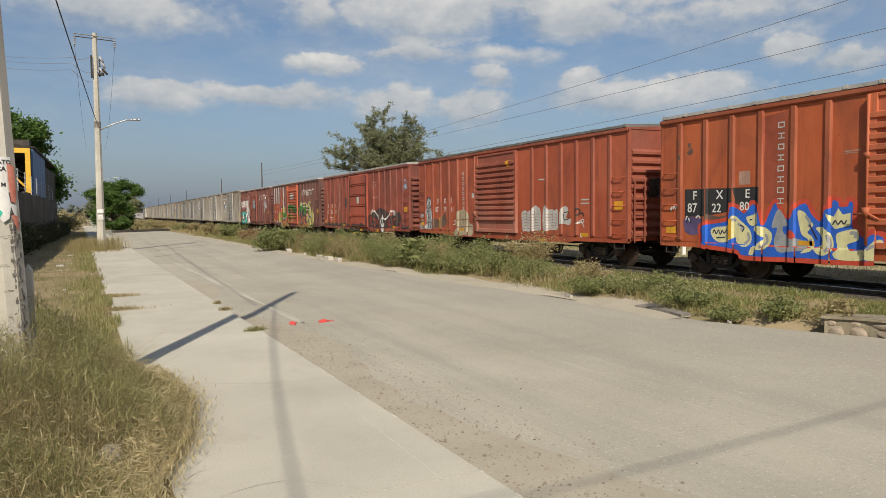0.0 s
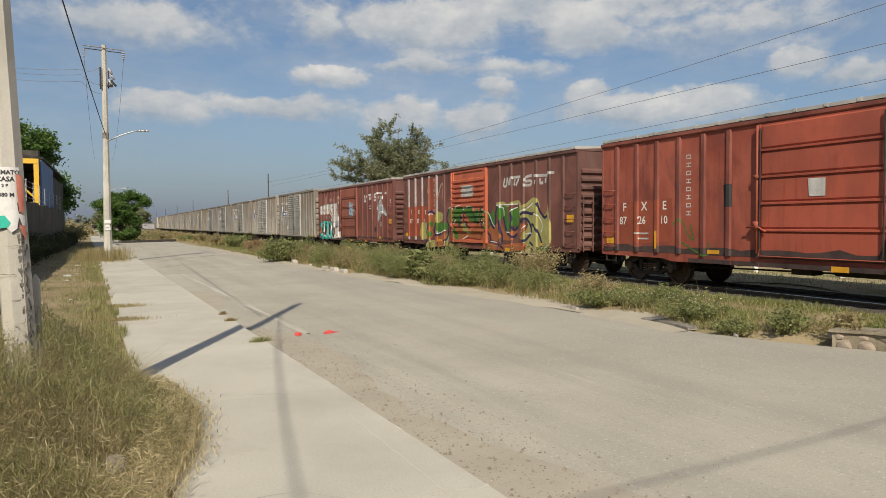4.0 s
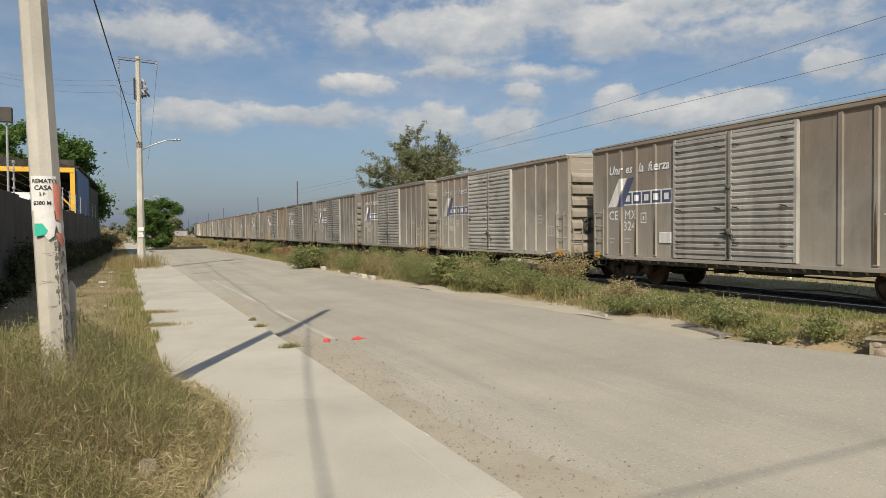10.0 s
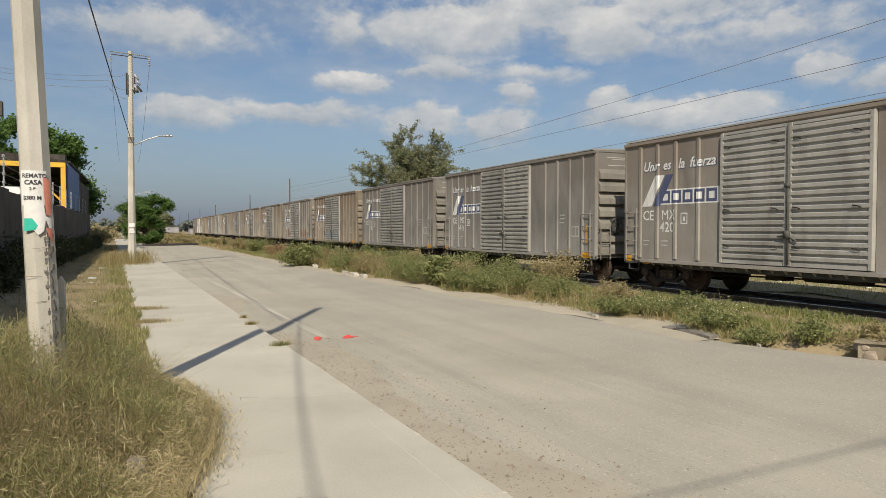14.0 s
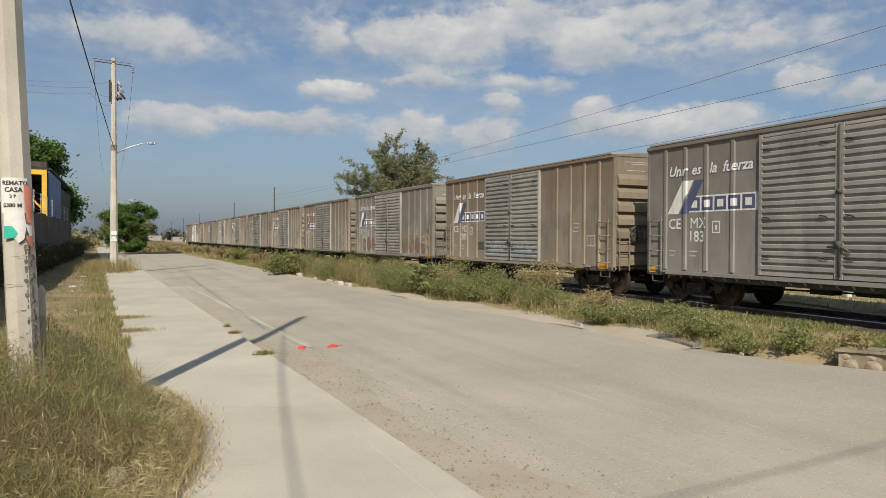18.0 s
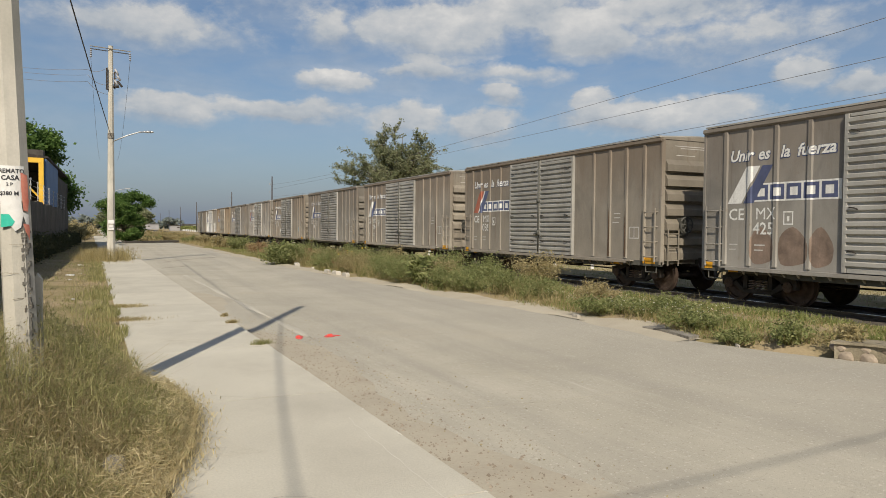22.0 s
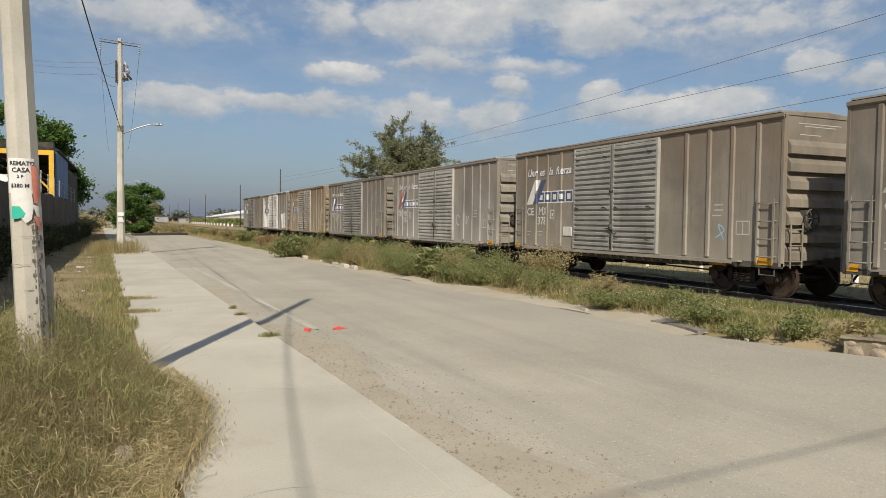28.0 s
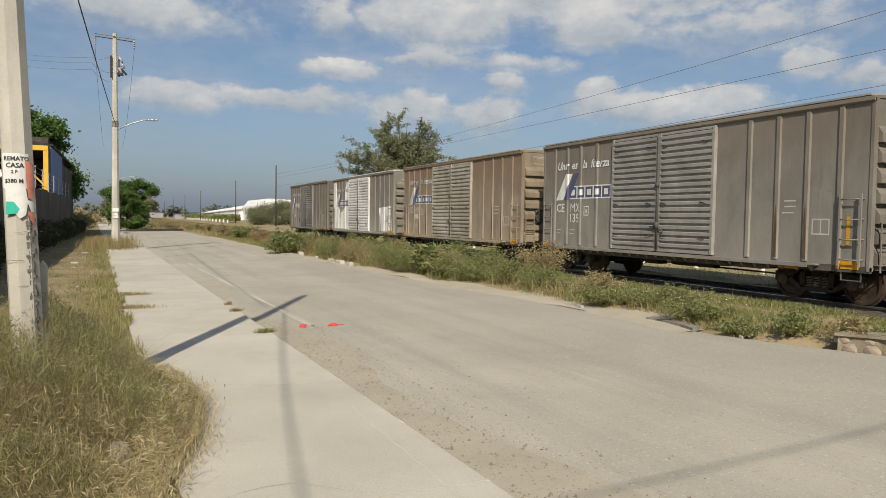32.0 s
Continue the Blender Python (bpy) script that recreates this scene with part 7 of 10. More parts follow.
def side_bands(style):
    """Stretches of the side along y: (y0, y1, x at y0, x at y1, level bands or None)."""
    doors, ribs, w, floor, eave = SPEC[style]
    x0, xr = -SIDE - 0.012, -SIDE - (0.050 if style == "grey" else 0.068)
    out, y = [], -8.0
    stops = sorted([("rib", r - w, r) for r in ribs] + [("door", d[0], d) for d in doors], key=lambda q: q[1])
    for kind, a, q in stops:
        if a > y:
            out.append((y, a, x0, x0, None))
        if kind == "rib":
            out += [(q - w, q - w * 0.6, x0, xr, None), (q - w * 0.6, q + w * 0.6, xr, xr, None), (q + w * 0.6, q + w, xr, x0, None)]
            y = q + w
        else:
            z0, z1, x = floor + 0.03, eave - 0.09, -SIDE - 0.055
            edge = 0.20 if style == "wide" else 0.11 if style == "grey" else 0.08
            out += [(q[0], q[0] + edge, x - 0.05, x - 0.05, None), (q[1] - edge, q[1], x - 0.05, x - 0.05, None)]
            if style == "plug":
                out.append((q[0] + edge, q[1] - edge, x - 0.022, x - 0.022, None))
            else:
                n, d, za, zb = (11, 0.075, z0 + 0.42, z1 - 0.36) if style == "wide" else (19, 0.05, z0 + 0.10, z1 - 0.08)
                sec = corrugated_x(za, zb, n, d, x) + [(x, z1)]
                out.append((q[0] + edge, q[1] - edge, 0, 0, [(x, z0, x, za)] + [(p[0], p[1], r[0], r[1]) for p, r in zip(sec, sec[1:])]))
            y = q[1]
    out.append((y, 8.0, x0, x0, None))
    return out


BANDS = {k: side_bands(k) for k in SPEC}


def lay(car, name, polys, layer, material, label="", step=0.0):
    """Paint convex (y, z) polygons on a wagon's side as one thin coat."""
    ob, style = car
    g = Geo()
    floor = SPEC[style][3]
    for n, poly in enumerate(polys):
        lift = 0.0015 + 0.0011 * layer + step * (n % 5)
        ys = [p[0] for p in poly]
        for a, b, xa, xb, levels in BANDS[style]:
            if b <= min(ys) or a >= max(ys):
                continue
            piece = clipped(poly, 0, a, b)
            if not piece:
                continue
            if levels is None:
                i = len(g.v)
                g.v += [(((xa + (xb - xa) * (y - a) / (b - a)) if z > floor else min(xa, xb, -SIDE - 0.022)) - lift, y, z) for y, z in piece]
                g.f.append(tuple(range(i, i + len(piece))))
            else:
                for x0, z0, x1, z1 in levels:
                    q = clipped(piece, 1, z0, z1)
                    if q:
                        i = len(g.v)
                        g.v += [(x0 + (x1 - x0) * (z - z0) / max(z1 - z0, 1e-6) - lift, y, z) for y, z in q]
                        g.f.append(tuple(range(i, i + len(q))))
    if not g.f:
        return None
    me = bpy.data.meshes.new(name)
    me.from_pydata(g.v, [], g.f)
    bm = bmesh.new()
    bm.from_mesh(me)
    bmesh.ops.remove_doubles(bm, verts=bm.verts, dist=0.0006 if step else 0.0006)
    bm.to_mesh(me)
    bm.free()
    me.update()
    return part(name, me, material, ob, label)


def triangles(outline):
    from_poly = tessellate_polygon([[Vector((y, z, 0)) for y, z in outline]])
    return [[outline[i] for i in t] for t in from_poly]


def rounded(pts, closed=True, n=4):
    """A smooth curve through the points."""
    out, m = [], len(pts)
    for i in range(m if closed else m - 1):
        p = [pts[(i + k) % m] if closed else pts[min(max(i + k, 0), m - 1)] for k in (-1, 0, 1, 2)]
        for j in range(n):
            t = j / n
            out.append(tuple(0.5 * (2 * p[1][c] + (p[2][c] - p[0][c]) * t + (2 * p[0][c] - 5 * p[1][c] + 4 * p[2][c] - p[3][c]) * t * t + (3 * p[1][c] - p[0][c] - 3 * p[2][c] + p[3][c]) * t ** 3) for c in (0, 1)))
    return out if closed else out + [tuple(pts[-1])]


def blot(car, name, pts, layer, material, label=""):
    pts = rounded(pts) if name.startswith("graffiti") and len(pts) > 5 else pts
    return lay(car, name, triangles(pts), layer, material, label)


def stroke(car, name, pts, width, layer, material, label=""):
    """A sprayed line with round ends."""
    line = rounded(pts, False, 4) if len(pts) > 2 else pts
    left, right = [], []
    for i, p in enumerate(line):
        a, b = line[max(i - 1, 0)], line[min(i + 1, len(line) - 1)]
        d = math.hypot(b[0] - a[0], b[1] - a[1]) or 1.0
        nx_, nz_ = -(b[1] - a[1]) / d * width / 2, (b[0] - a[0]) / d * width / 2
        left.append((p[0] + nx_, p[1] + nz_))
        right.append((p[0] - nx_, p[1] - nz_))
    polys = [[left[i], left[i + 1], right[i + 1], right[i]] for i in range(len(line) - 1)]
    return lay(car, name, polys, layer, material, label, 0.00018)


def mark(car, text, y, z, size, layer, material, bold=0.012, slant=0.0, name="lettering"):
    """Lettering on the side: y is where it starts, reading towards -y."""
    c = bpy.data.curves.new(name, "FONT")
    c.body, c.size, c.offset, c.shear, c.resolution_u = text, size, bold * size, slant, 2
    tmp = bpy.data.objects.new(name, c)
    me = bpy.data.meshes.new_from_object(tmp)
    bpy.data.objects.remove(tmp)
    me.calc_loop_triangles()
    polys = [[(y - me.vertices[i].co.x, z + me.vertices[i].co.y) for i in t.vertices] for t in me.loop_triangles]
    bpy.data.meshes.remove(me)
    return lay(car, name, polys, layer, material)


def box4(y0, y1, z0, z1):
    return [(y0, z0), (y1, z0), (y1, z1), (y0, z1)]


def bars(car, pairs, layer, material, h=0.045):
    """Rows of unreadable stencil print as plain bars."""
    for a, b in zip(pairs[::2], pairs[1::2]):
        lay(car, "print_bar", [box4(min(a[0], b[0]), max(a[0], b[0]), a[1] - h / 2, a[1] + h / 2)], layer, material)


def name_bars(car, y, z0, z1, w, material, count):
    """A name painted upright, as a column of small plain open blocks."""
    step = (z1 - z0) / count
    for k in range(count):
        a, b, t = z0 + k * step, z0 + k * step + step * 0.54, 0.026
        polys = [box4(y - w / 2, y + w / 2, a, a + t), box4(y - w / 2, y + w / 2, b - t, b)]
        if k % 2:
            polys += [box4(y - w / 2, y - w / 2 + t, a + t, b - t), box4(y + w / 2 - t, y + w / 2, a + t, b - t)]
        else:
            polys.append(box4(y - t / 2, y + t / 2, a + t, b - t))
        lay(car, "name_block", polys, 3, material)


blot(RED[0], "number_panel", [(6.69, 2.26), (5.98, 2.25), (5.97, 1.56), (6.68, 1.54)], 1, G_BLACK, "black painted number panel")
blot(RED[0], "number_panel", [(5.93, 2.26), (5.12, 2.24), (5.11, 1.69), (5.93, 1.57)], 1, G_BLACK, "black painted number panel")
blot(RED[0], "number_panel", [(5.09, 2.25), (4.32, 2.25), (4.32, 1.77), (5.02, 1.73)], 1, G_BLACK, "black painted number panel")
mark(RED[0], "F", 6.41, 1.98, 0.324, 5, G_WHITE)
mark(RED[0], "X", 5.63, 1.99, 0.3105, 5, G_WHITE)
mark(RED[0], "E", 4.75, 2, 0.297, 5, G_WHITE)
mark(RED[0], "87", 6.59, 1.66, 0.3375, 5, G_WHITE)
mark(RED[0], "22", 5.77, 1.66, 0.3105, 5, G_WHITE)
mark(RED[0], "80", 4.91, 1.7, 0.297, 5, G_WHITE)
name_bars(RED[0], 3.77, 1.84, 3.8, 0.17, G_WHITED, 8)
mark(RED[1], "F", 5.53, 2.12, 0.308, 2, G_WHITE)
mark(RED[1], "X", 4.84, 2.12, 0.308, 2, G_WHITE)
mark(RED[1], "E", 4.15, 2.12, 0.294, 2, G_WHITE)
mark(RED[1], "87", 5.74, 1.74, 0.322, 2, G_WHITE)
mark(RED[1], "19", 4.89, 1.75, 0.308, 2, G_WHITE)
mark(RED[1], "91", 4.14, 1.75, 0.294, 2, G_WHITE)
name_bars(RED[1], 2.92, 1.8, 3.52, 0.17, G_WHITED, 8)
blot(RED[1], "paint_patch", [(6, 0.99), (5.95, 1.44), (5.28, 1.36), (4.72, 1.7), (4.5, 1.28), (4.82, 1.06)], 1, G_WEAR, "dark painted-over patch")
blot(RED[1], "yellow_spot", [(-0.86 + 0.13 * math.cos(k * 0.7854), 3.52 + 0.14 * math.sin(k * 0.7854)) for k in range(8)], 8, G_YELLOW, "yellow painted spot")
bars(RED[1], [(-2.84, 2.83), (-3.29, 2.8), (-5.3, 2.08), (-5.72, 2.14), (-5.3, 1.96), (-5.73, 2)], 3, G_WHITED)
blot(RED[1], "stencil", [(2.17, 2.5), (1.92, 2.49), (1.92, 2.29), (2.16, 2.3)], 2, G_WHITED, "white data panel")
blot(RED[1], "box", [(2.61, 2.73), (2.35, 2.79), (2.34, 2.2), (2.6, 2.19)], 4, G_RUSTBOX)
# wagon with the black and red skull lettering
blot(RED[2], "paint_patch", [(-1.19, 0.99), (-1.44, 1.56), (-1.99, 1.66), (-2.77, 1.83), (-3.38, 2), (-4.17, 1.9), (-4.71, 1.73), (-5.02, 1.49), (-5.79, 1.76), (-6.32, 1.72), (-6.55, 1.35), (-6.51, 1.07), (-4.4, 0.99)], 1, G_BLACKD, "black sprayed cloud")
blot(RED[2], "graffiti_shape", [(-3.77, 1.63), (-3.89, 1.49), (-4.07, 1.39), (-4.12, 1.26), (-4.07, 1.12), (-3.99, 0.97), (-3.82, 0.92), (-3.62, 0.93), (-3.52, 1.04), (-3.46, 1.22), (-3.51, 1.39), (-3.69, 1.49)], 3, G_WHITE, "white spade-shaped skull")
blot(RED[2], "graffiti_eye", [(-3.56, 1.24), (-3.62, 1.34), (-3.72, 1.34), (-3.76, 1.24), (-3.72, 1.14), (-3.6, 1.13)], 4, G_BLACK)
blot(RED[2], "graffiti_eye", [(-3.83, 1.26), (-3.89, 1.36), (-3.99, 1.36), (-4.03, 1.26), (-3.99, 1.16), (-3.88, 1.16)], 4, G_BLACK)
stroke(RED[2], "graffiti_line", [(-3.76, 1.08), (-3.8, 1.15), (-3.84, 1.08)], 0.05, 4, G_BLACK)
blot(RED[2], "graffiti_shape", [(-3.6, 0.81), (-3.96, 0.84), (-3.96, 0.7), (-3.86, 0.64), (-3.7, 0.65), (-3.62, 0.72)], 4, G_WHITE, "white jaw")
stroke(RED[2], "graffiti_line", [(-3.56, 0.85), (-3.62, 0.85)], 0.04, 5, G_WHITE)
stroke(RED[2], "graffiti_line", [(-3.66, 0.85), (-3.72, 0.86)], 0.04, 5, G_WHITE)
stroke(RED[2], "graffiti_line", [(-3.76, 0.86), (-3.82, 0.86)], 0.04, 5, G_WHITE)
stroke(RED[2], "graffiti_line", [(-3.86, 0.86), (-3.92, 0.86)], 0.04, 5, G_WHITE)
stroke(RED[2], "graffiti_line", [(-3.33, 1.4), (-3.08, 1.54), (-2.91, 1.61)], 0.09, 3, G_WHITE)
stroke(RED[2], "graffiti_line", [(-2.87, 1.63), (-2.69, 1.75), (-2.51, 1.82)], 0.1, 3, G_WHITE)
stroke(RED[2], "graffiti_line", [(-2.47, 1.83), (-2.24, 1.88), (-2.11, 1.84)], 0.08, 3, G_WHITE)
stroke(RED[2], "graffiti_line", [(-4.24, 1.35), (-4.5, 1.45), (-4.69, 1.54)], 0.08, 3, G_WHITE)
stroke(RED[2], "graffiti_line", [(-4.73, 1.55), (-4.94, 1.69), (-5.1, 1.76)], 0.09, 3, G_WHITE)
stroke(RED[2], "graffiti_line", [(-5.13, 1.79), (-5.33, 1.8), (-5.5, 1.79)], 0.09, 3, G_WHITE)
stroke(RED[2], "graffiti_line", [(-2.11, 1.84), (-1.94, 1.74), (-1.95, 1.61)], 0.045, 4, G_WHITE)
stroke(RED[2], "graffiti_line", [(-2.15, 1.82), (-2.04, 1.71), (-2.02, 1.6)], 0.045, 4, G_WHITE)
stroke(RED[2], "graffiti_line", [(-2.22, 1.82), (-2.13, 1.71)], 0.045, 4, G_WHITE)
stroke(RED[2], "graffiti_line", [(-5.5, 1.8), (-5.68, 1.74), (-5.67, 1.58)], 0.045, 4, G_WHITE)
stroke(RED[2], "graffiti_line", [(-5.45, 1.77), (-5.58, 1.66), (-5.6, 1.53)], 0.045, 4, G_WHITE)
stroke(RED[2], "graffiti_line", [(-5.38, 1.77), (-5.49, 1.64), (-5.5, 1.52)], 0.045, 4, G_WHITE)
stroke(RED[2], "old_lettering", [(-2.3, 3.44), (-2.32, 3.37)], 0.05, 2, G_PINK)
stroke(RED[2], "old_lettering", [(-2.41, 3.43), (-2.67, 3.44)], 0.05, 2, G_PINK)
stroke(RED[2], "old_lettering", [(-2.45, 3.32), (-2.5, 3.11)], 0.05, 2, G_PINK)
stroke(RED[2], "old_lettering", [(-2.59, 3.31), (-2.74, 3.31), (-2.76, 3.17)], 0.05, 2, G_PINK)
stroke(RED[2], "old_lettering", [(-3.31, 3.44), (-3.41, 3.45)], 0.05, 2, G_PINK)
stroke(RED[2], "old_lettering", [(-4.15, 3.43), (-4.28, 3.44)], 0.05, 2, G_PINK)
stroke(RED[2], "old_lettering", [(-4.17, 3.31), (-4.18, 3.12)], 0.05, 2, G_PINK)
stroke(RED[2], "old_lettering", [(-5, 3.43), (-5.12, 3.45)], 0.05, 2, G_PINK)
stroke(RED[2], "old_lettering", [(-5.04, 3.29), (-5.04, 3.18)], 0.05, 2, G_PINK)
stroke(RED[2], "old_lettering", [(-2.35, 2.59), (-2.64, 2.57)], 0.05, 2, G_PINK)
stroke(RED[2], "old_lettering", [(-2.73, 2.57), (-2.9, 2.62), (-3.07, 2.56)], 0.05, 2, G_PINK)
stroke(RED[2], "old_lettering", [(-3.17, 2.7), (-3.11, 2.37)], 0.05, 2, G_PINK)
stroke(RED[2], "old_lettering", [(-3.36, 2.57), (-3.4, 2.57)], 0.05, 2, G_PINK)
stroke(RED[2], "graffiti_line", [(-1.7, 1), (-1.86, 1.47), (-2.13, 1.43), (-1.86, 1.24), (-2.2, 1.01)], 0.085, 2, G_REDD)
stroke(RED[2], "graffiti_line", [(-2.46, 1.38), (-3.21, 1.04)], 0.085, 2, G_REDD)
stroke(RED[2], "graffiti_line", [(-3.14, 1.39), (-2.53, 0.98)], 0.085, 2, G_REDD)
stroke(RED[2], "graffiti_line", [(-1.59, 0.81), (-2.78, 0.67), (-3.15, 0.86)], 0.085, 2, G_REDD)
stroke(RED[2], "graffiti_line", [(-4.72, 0.67), (-4.61, 1.24), (-5.02, 1.33), (-4.72, 1.08), (-5.13, 1.05)], 0.085, 2, G_REDD)
stroke(RED[2], "graffiti_line", [(-5.79, 1.42), (-5.41, 1.33), (-5.32, 1.02), (-5.71, 0.87), (-6.42, 1.05)], 0.085, 2, G_REDD)
stroke(RED[2], "graffiti_line", [(-6.33, 1.27), (-6.47, 0.83)], 0.085, 2, G_REDD)
stroke(RED[2], "graffiti_line", [(-7.04, 3.42), (-7.12, 3.36), (-7.04, 3.31), (-7, 3.39), (-7.06, 3.42)], 0.05, 2, G_SKY)
stroke(RED[2], "graffiti_line", [(-6.85, 3.01), (-7.01, 3.21), (-6.93, 3.08), (-7.13, 3.13), (-7.05, 3), (-7.32, 3.15)], 0.05, 2, G_SKY)
stroke(RED[2], "graffiti_line", [(-7.28, 3.29), (-7.17, 3.06), (-7.33, 2.97), (-7.01, 2.96), (-6.88, 2.82)], 0.05, 2, G_SKY)
mark(RED[2], "F", 6.61, 2.07, 0.35, 2, G_WHITE)
mark(RED[2], "X", 5.8, 2.08, 0.35, 2, G_WHITE)
mark(RED[2], "E", 4.94, 2.09, 0.336, 2, G_WHITE)
mark(RED[2], "87", 6.75, 1.68, 0.322, 2, G_WHITE)
mark(RED[2], "26", 5.93, 1.69, 0.322, 2, G_WHITE)
mark(RED[2], "10", 5.04, 1.7, 0.308, 2, G_WHITE)
name_bars(RED[2], 3.96, 1.91, 3.61, 0.17, G_WHITED, 8)
blot(RED[2], "paint_patch", [(6.66, 2.32), (4.55, 2.39), (4.56, 1.19), (6.67, 1.1)], 1, G_BROWNP, "redder repainted panel")
blot(RED[2], "notice", [(0.38, 2.67), (-0.04, 2.67), (-0.04, 2.28), (0.35, 2.28)], 9, G_WHITED, "white paper placard")
blot(RED[2], "notice", [(2.79, 2.66), (2.52, 2.67), (2.52, 2.11), (2.75, 2.1)], 3, G_BLACK, "black data box")
stroke(RED[2], "graffiti_line", [(4.55, 1.67), (4.22, 1.79), (4, 1.44), (3.78, 1.26), (3.89, 1.67)], 0.04, 2, G_GREENP)
stroke(RED[2], "graffiti_line", [(4.22, 1.2), (3.36, 0.86), (3.26, 1.21)], 0.04, 2, G_GREENP)
bars(RED[2], [(6.11, 1.42), (5.49, 1.44), (5.91, 1.27), (5.49, 1.29)], 3, G_WHITED)
# wagon with the green, orange and yellow lettering
mark(RED[3], "F", 6.62, 2.22, 0.322, 2, G_WHITE)
mark(RED[3], "X", 5.72, 2.21, 0.308, 2, G_WHITE)
mark(RED[3], "E", 4.85, 2.2, 0.294, 2, G_WHITE)
mark(RED[3], "87", 6.74, 1.76, 0.308, 2, G_WHITE)
mark(RED[3], "37", 5.88, 1.76, 0.308, 2, G_WHITE)
mark(RED[3], "3", 4.98, 1.77, 0.294, 2, G_WHITE)
blot(RED[3], "paint_patch", [(6.89, 2.58), (4.34, 2.6), (4.42, 1.15), (6.92, 1.09)], 1, G_BROWNP, "redder repainted panel")
blot(RED[3], "paint_patch", [(4.26, 3.91), (3.51, 3.92), (3.54, 2.04), (4.29, 2)], 1, G_BROWNP, "redder repainted panel")
name_bars(RED[3], 3.74, 2.04, 3.92, 0.17, G_WHITED, 8)
blot(RED[3], "notice", [(0.72, 3.36), (-0.38, 3.35), (-0.38, 2.85), (0.69, 2.86)], 9, G_WHITED, "white painted panel")
stroke(RED[3], "old_lettering", [(-2.85, 3.47), (-2.76, 3.19), (-2.95, 3.17), (-3.05, 3.49)], 0.1, 2, G_WHITED)
stroke(RED[3], "old_lettering", [(-3.15, 3.18), (-3.19, 3.39), (-3.33, 3.4), (-3.31, 3.18)], 0.1, 2, G_WHITED)
stroke(RED[3], "old_lettering", [(-3.33, 3.46), (-3.99, 3.46)], 0.1, 2, G_WHITED)
stroke(RED[3], "old_lettering", [(-3.62, 3.43), (-3.54, 3.16)], 0.1, 2, G_WHITED)
stroke(RED[3], "old_lettering", [(-3.88, 3.4), (-3.67, 3.15)], 0.1, 2, G_WHITED)
stroke(RED[3], "old_lettering", [(-4.77, 3.46), (-4.39, 3.42), (-4.35, 3.28), (-4.73, 3.26), (-4.69, 3.12), (-4.24, 3.14)], 0.1, 2, G_WHITED)
stroke(RED[3], "old_lettering", [(-4.9, 3.44), (-5.86, 3.4)], 0.1, 2, G_WHITED)
stroke(RED[3], "old_lettering", [(-5.06, 3.28), (-5.02, 3.14)], 0.1, 2, G_WHITED)
stroke(RED[3], "old_lettering", [(-5.34, 3.32), (-5.34, 3.16), (-5.53, 3.16)], 0.1, 2, G_WHITED)
stroke(RED[3], "old_lettering", [(-5.68, 3.32), (-5.68, 3.14)], 0.1, 2, G_WHITED)
stroke(RED[3], "old_lettering", [(-5.83, 3.48), (-6.22, 3.47)], 0.1, 2, G_WHITED)
stroke(RED[3], "old_lettering", [(3.45, 2.8), (3.03, 3.48), (2.77, 3.51), (2.87, 2.88)], 0.1, 1, G_PINK)
stroke(RED[3], "old_lettering", [(6.14, 3.3), (5.98, 3.89)], 0.1, 1, G_PINK)
stroke(RED[3], "old_lettering", [(5.24, 3.24), (5.19, 3.82)], 0.1, 1, G_PINK)
stroke(RED[3], "old_lettering", [(4.53, 3.2), (4.42, 3.64)], 0.1, 1, G_PINK)
# wagon with the white and turquoise lettering
mark(RED[4], "F", 6.45, 2.16, 0.2565, 3, G_WHITE)
mark(RED[4], "S", 5.56, 2.14, 0.243, 3, G_WHITE)
mark(RED[4], "R", 4.8, 2.12, 0.243, 3, G_WHITE)
mark(RED[4], "R", 4.49, 2.11, 0.243, 3, G_WHITE)
stroke(RED[4], "old_lettering", [(5.77, 3.12), (5.55, 3.76), (5.37, 3.1)], 0.15, 1, G_PINK)
stroke(RED[4], "old_lettering", [(4.79, 3.22), (4.62, 3.42), (4.28, 3.45), (4.45, 3.15)], 0.15, 1, G_PINK)
stroke(RED[4], "old_lettering", [(3.8, 3.2), (3.72, 3.5), (3.49, 3.43), (3.49, 3.21)], 0.15, 1, G_PINK)
stroke(RED[4], "old_lettering", [(2.94, 3.17), (2.75, 3.47), (2.42, 3.49), (2.53, 3.07)], 0.15, 1, G_PINK)
stroke(RED[4], "old_lettering", [(-2.84, 3.48), (-2.74, 3.13), (-3.02, 3.11), (-3.14, 3.45)], 0.1, 2, G_WHITE)
stroke(RED[4], "old_lettering", [(-3.2, 3.09), (-3.27, 3.35), (-3.41, 3.35)], 0.1, 2, G_WHITE)
stroke(RED[4], "old_lettering", [(-3.54, 3.45), (-4.16, 3.45)], 0.1, 2, G_WHITE)
stroke(RED[4], "old_lettering", [(-3.82, 3.38), (-3.65, 3.14)], 0.1, 2, G_WHITE)
stroke(RED[4], "old_lettering", [(-3.94, 3.16), (-4.01, 3.32), (-4.14, 3.33)], 0.1, 2, G_WHITE)
stroke(RED[4], "old_lettering", [(-5.01, 3.46), (-4.61, 3.43), (-4.56, 3.31), (-4.86, 3.26), (-4.81, 3.11), (-4.46, 3.11)], 0.1, 2, G_WHITE)
stroke(RED[4], "old_lettering", [(-5.1, 3.49), (-5.97, 3.46)], 0.1, 2, G_WHITE)
stroke(RED[4], "old_lettering", [(-5.34, 3.35), (-5.29, 3.16)], 0.1, 2, G_WHITE)
